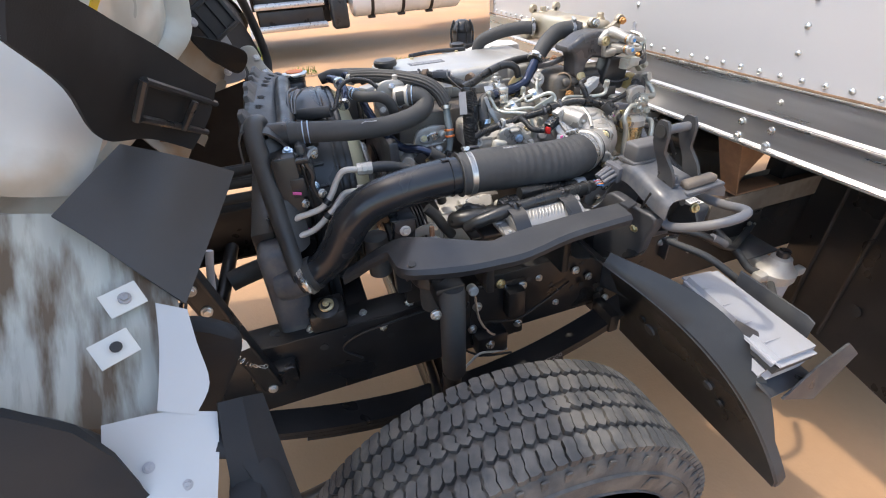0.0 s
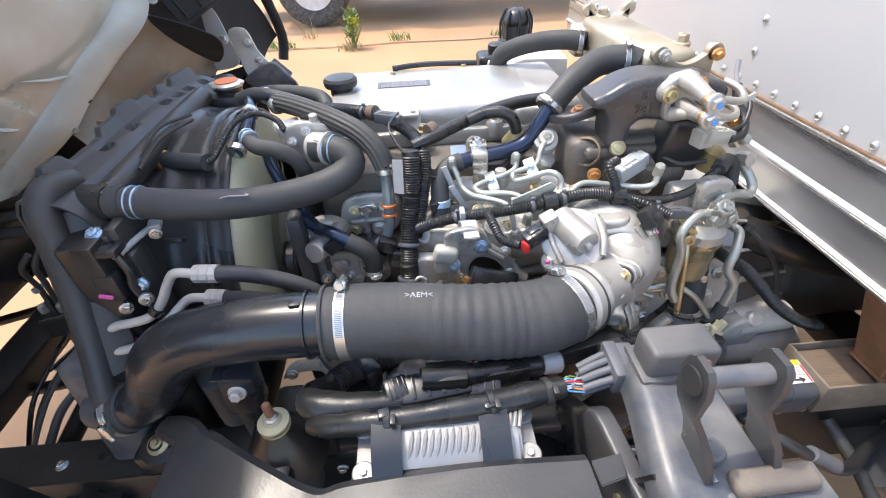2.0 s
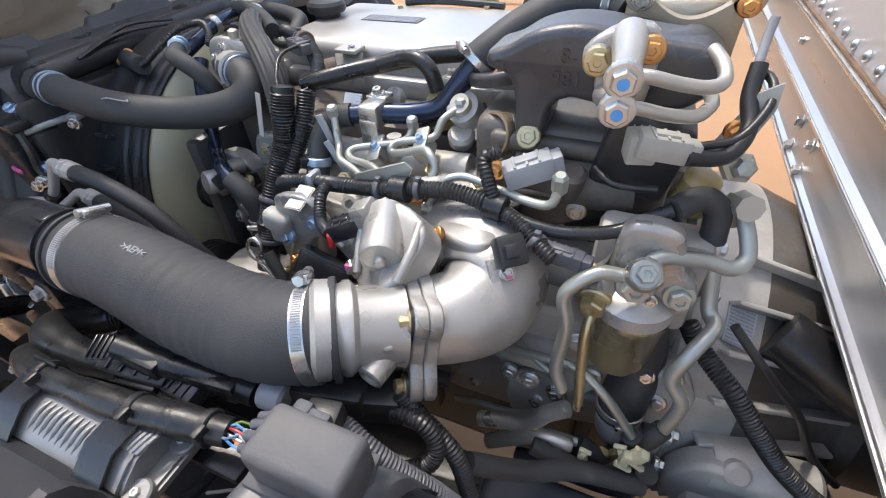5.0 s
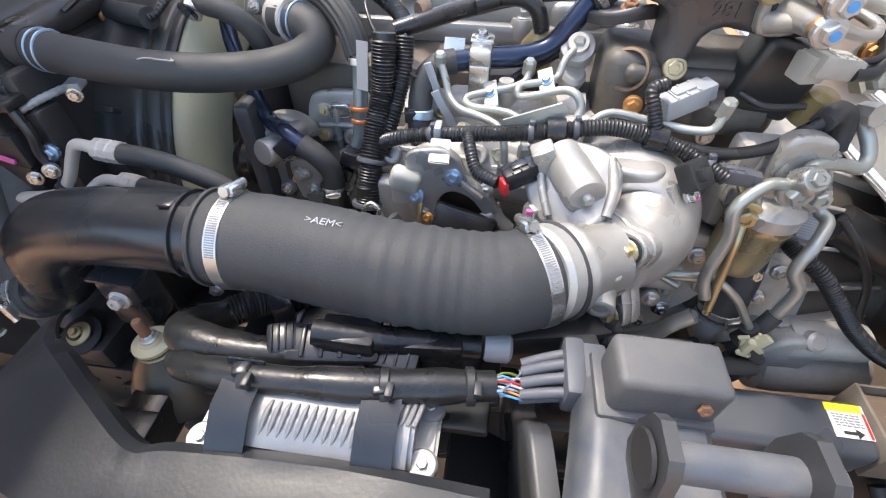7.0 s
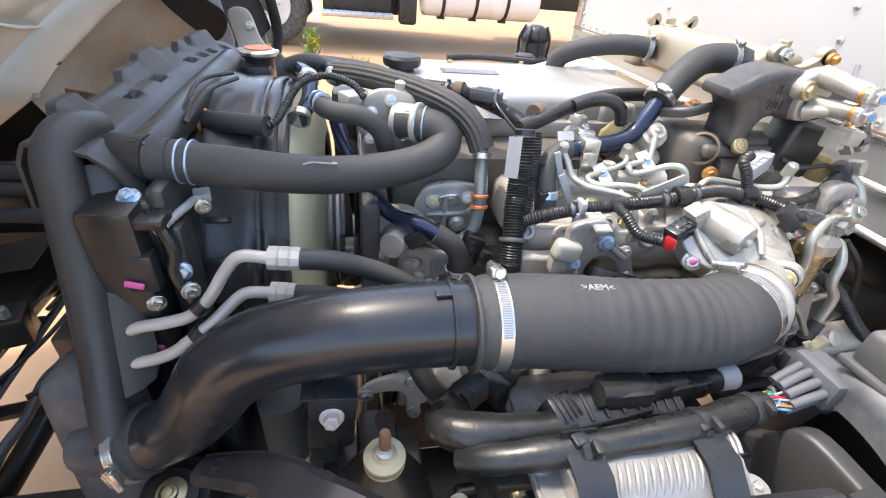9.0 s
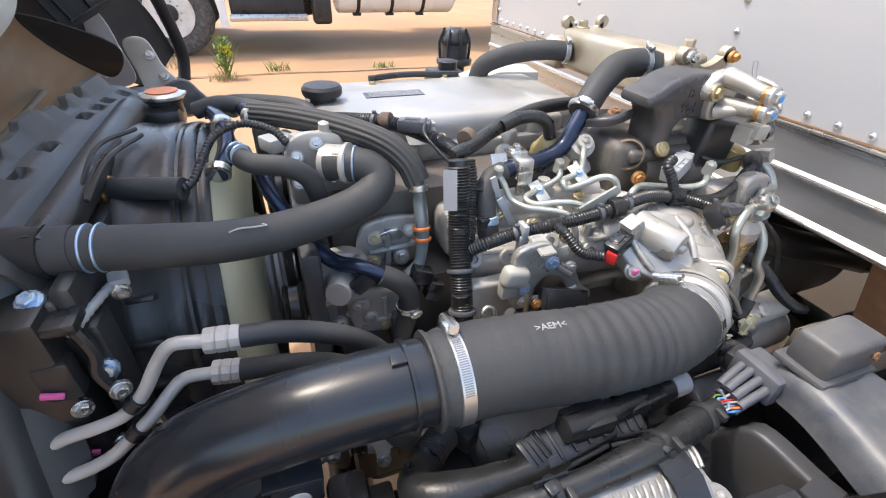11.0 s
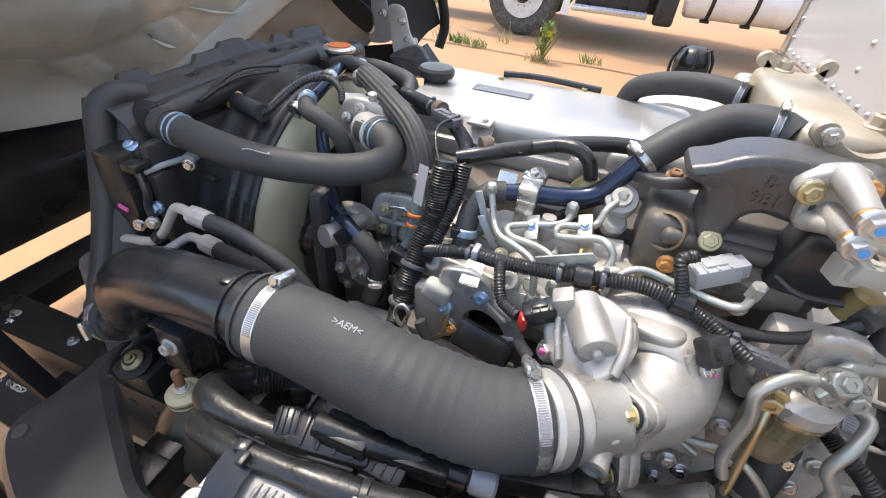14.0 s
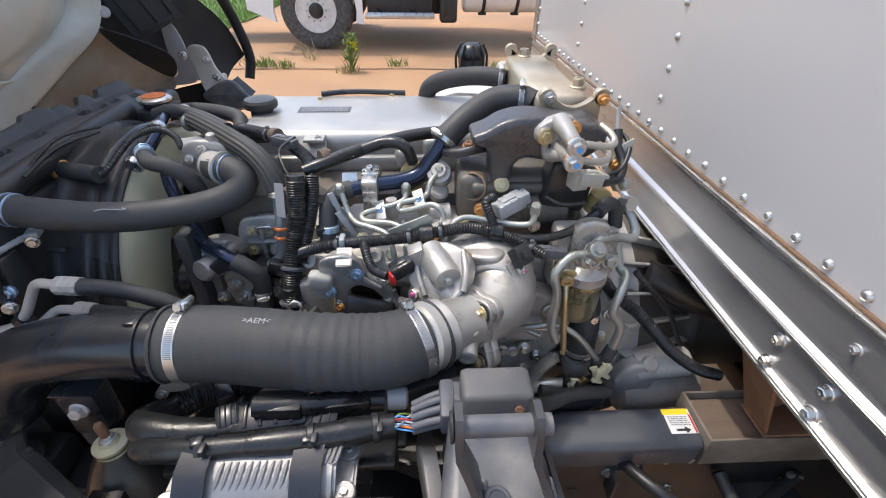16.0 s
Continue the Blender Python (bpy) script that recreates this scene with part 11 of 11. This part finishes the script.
def build_front_chassis():
    s = thing("cab_stay", (-0.2, 0.75, 0.58), "black steel cab stay with a red arrow label and chain", "cab stay")
    bm = bmesh.new()
    d = Vector((-0.245, 0.715, 0.97)) - Vector((-0.187, 0.757, 0.595))
    rot = frame_of(d, (0, 1, 0))
    midp = (Vector((-0.245, 0.715, 0.97)) + Vector((-0.187, 0.757, 0.595))) / 2
    block(bm, midp, (0.038, 0.008, d.length), rot, 0.003)
    sb = part("stay_beam", bm, "blackpaint", s)
    for k in (0.018, -0.018):
        part("beam_flange", block(bmesh.new(), midp + rot @ Vector((k, 0.010, 0)), (0.006, 0.03, d.length), rot, 0.002), "blackpaint", sb)
    for p in ((-0.187, 0.748, 0.60), (-0.232, 0.715, 0.875), (-0.24, 0.71, 0.93)):
        bolt(s, p, (0.1, -1, 0.1), 0.009, "steel", 0.008)
    c = Vector((-0.212, 0.7325, 0.778))
    bm = bmesh.new()
    r2 = frame_of((0.05, -1, 0.1), d)
    block(bm, c, (0.030, 0.056, 0.001), r2, 0)
    lb = part("arrow_label", bm, "tag", s, "white label with a red arrow")
    bm = bmesh.new()
    up = d.normalized()
    side = Vector((0.05, -1, 0.1)).cross(up).normalized()
    q = c + Vector((0.0, -0.0012, 0))
    plate(bm, [q + up * a + side * b for a, b in ((0.026, 0), (0.008, 0.0145), (0.008, 0.010), (-0.026, 0.010), (-0.026, -0.010), (0.008, -0.010), (0.008, -0.0145))], 0.0006)
    part("arrow", bm, "red", lb, "red arrow")
    for i in range(9):
        t = i / 8
        p = Vector((-0.225, 0.728, 0.752)).lerp(Vector((-0.180, 0.735, 0.69)), t) + Vector((0, -0.004, -0.012 * math.sin(math.pi * t)))
        bm = bmesh.new()
        t2 = bmesh.new()
        tube(t2, [(0.006 * math.cos(a), 0.0035 * math.sin(a), 0) for a in [k * math.pi / 4 for k in range(9)]], 0.0012, 6, 0.002, caps=False)
        join(bm, t2, Matrix.Translation(p) @ Matrix.Rotation(0.9 * i, 4, "X") @ Matrix.Rotation(0.8, 4, "Y"))
        part("chain_link", bm, "steel", s)
    bm = bmesh.new()
    tube(bm, [(-0.20, 0.762, 0.972), (-0.215, 0.766, 0.92), (-0.228, 0.768, 0.866)], 0.007, 10, flat=0.5)
    block(bm, (-0.245, 0.766, 0.862), (0.03, 0.012, 0.012), None, 0.003)
    part("pale_hook", bm, "greyplate", s, "pale grey hook")
    bm = bmesh.new()
    plate(bm, [(-0.215, 0.765, 0.64), (-0.16, 0.765, 0.62), (-0.13, 0.78, 0.585), (-0.145, 0.765, 0.565), (-0.20, 0.76, 0.57), (-0.225, 0.762, 0.60)], 0.008)
    block(bm, (-0.18, 0.80, 0.60), (0.10, 0.06, 0.05), None, 0.008)
    part("pivot_plate", bm, "blackpaint", s)
    # Fat hose bundle on the far side, running forward under the cab.
    rnd = random.Random(11)
    for i in range(6):
        y, z = 1.43 + 0.03 * i, 0.765 + 0.016 * ((i * 2) % 5)
        w = rnd.uniform(-0.015, 0.015)
        bm = bmesh.new()
        tube(bm, [(-0.16, y - 0.03, z + 0.01), (-0.34, y + w, z), (-0.52, y, z + 0.012 + w), (-0.72, y - w, z + 0.004), (-1.05, y, z - 0.02)], rnd.choice((0.011, 0.014, 0.016)), 12, 0.02)
        solo("front_hose", bm, "rubber", "black rubber hose running forward under the cab", "hose", "front hose bundle")
    # Thin steel and nylon pipes that cross the front cross member towards the near rail.
    for pts, r, mt in (
        ([(-0.447, 1.60, 0.61), (-0.484, 1.414, 0.60), (-0.474, 1.243, 0.605), (-0.453, 1.10, 0.60), (-0.45, 1.03, 0.58), (-0.46, 0.96, 0.50)], 0.0050, "plastic_gloss"),
        ([(-0.437, 1.55, 0.61), (-0.44, 1.349, 0.60), (-0.428, 1.188, 0.60), (-0.417, 1.04, 0.60), (-0.42, 0.95, 0.54)], 0.0050, "plastic_gloss"),
        ([(-0.425, 1.56, 0.625), (-0.425, 1.36, 0.61), (-0.412, 1.19, 0.612), (-0.400, 1.04, 0.61), (-0.40, 0.93, 0.56)], 0.0045, "greypaint"),
        ([(-0.434, 1.312, 0.62), (-0.416, 1.369, 0.63), (-0.39, 1.33, 0.625), (-0.392, 1.265, 0.62), (-0.404, 1.182, 0.62), (-0.429, 1.095, 0.62)], 0.0045, "plastic_gloss"),
        ([(-0.345, 1.25, 0.66), (-0.323, 1.16, 0.64), (-0.331, 1.104, 0.64), (-0.319, 1.03, 0.64), (-0.321, 0.967, 0.64), (-0.33, 0.90, 0.60)], 0.0080, "greypaint"),
        ([(-0.40, 1.20, 0.86), (-0.425, 1.19, 0.83), (-0.43, 1.20, 0.77), (-0.437, 1.20, 0.69)], 0.0060, "rubber"),
        ([(-0.38, 1.22, 0.87), (-0.405, 1.20, 0.83), (-0.41, 1.20, 0.78), (-0.43, 1.21, 0.70)], 0.0060, "rubber"),
    ):
        bm = bmesh.new()
        tube(bm, pts, r, 10, 0.012)
        solo("brake_pipe", bm, mt, "dark pipe running across the front chassis", "pipe", "front pipe bundle")
    for k, (x, y, z) in enumerate(((-0.44, 1.30, 0.60), (-0.43, 1.12, 0.60), (-0.325, 1.07, 0.64), (-0.432, 1.20, 0.765))):
        m = thing("pipe_clip", (x, y, z), "pale clip on the front pipes", "clip", "front pipe clips")
        part("clip_body", block(bmesh.new(), (x, y, z + 0.004), (0.024, 0.012, 0.012), Matrix.Rotation(0.4 * k, 3, "Z"), 0.002), "greyplate" if k % 2 else "plastic", m)
    # Flat plate and valve in front of the radiator, and the slim cross braces.
    m = thing("front_bracket", (-0.52, 1.4, 0.66), "flat black bracket plate on the front chassis", "bracket", "front brackets")
    part("bracket_plate", plate(bmesh.new(), [(-0.60, 1.40, 0.70), (-0.42, 1.42, 0.745), (-0.48, 1.38, 0.675), (-0.61, 1.38, 0.655)], 0.006, 0.001), "blackpaint", m)
    m = thing("front_bracket", (-0.43, 1.2, 0.66), "black valve bracket with pipe unions on the front chassis", "bracket", "front brackets")
    part("valve_block", block(bmesh.new(), (-0.432, 1.21, 0.67), (0.075, 0.06, 0.06), Matrix.Rotation(0.3, 3, "Z"), 0.006), "blackpaint", m)
    for dx in (-0.022, 0.018):
        part("union_nut", lathe(bmesh.new(), [(0.009, 0), (0.009, 0.018), (0.006, 0.022)], (-0.434 + dx, 1.20, 0.70), (0, 0, 1), 6), "pipe_zinc", m, smooth=False)
    for a, b in (((-0.82, 1.40, 0.50), (-0.56, 1.47, 0.52)), ((-0.70, 1.10, 0.52), (-0.36, 1.12, 0.56))):
        bm = bmesh.new()
        tube(bm, [a, tuple((Vector(a) + Vector(b)) / 2), b], 0.014, 10, 0.05)
        solo("front_brace", bm, "blackpaint", "slim black brace under the cab", "brace", "front braces")


build_cab()
build_front_chassis()
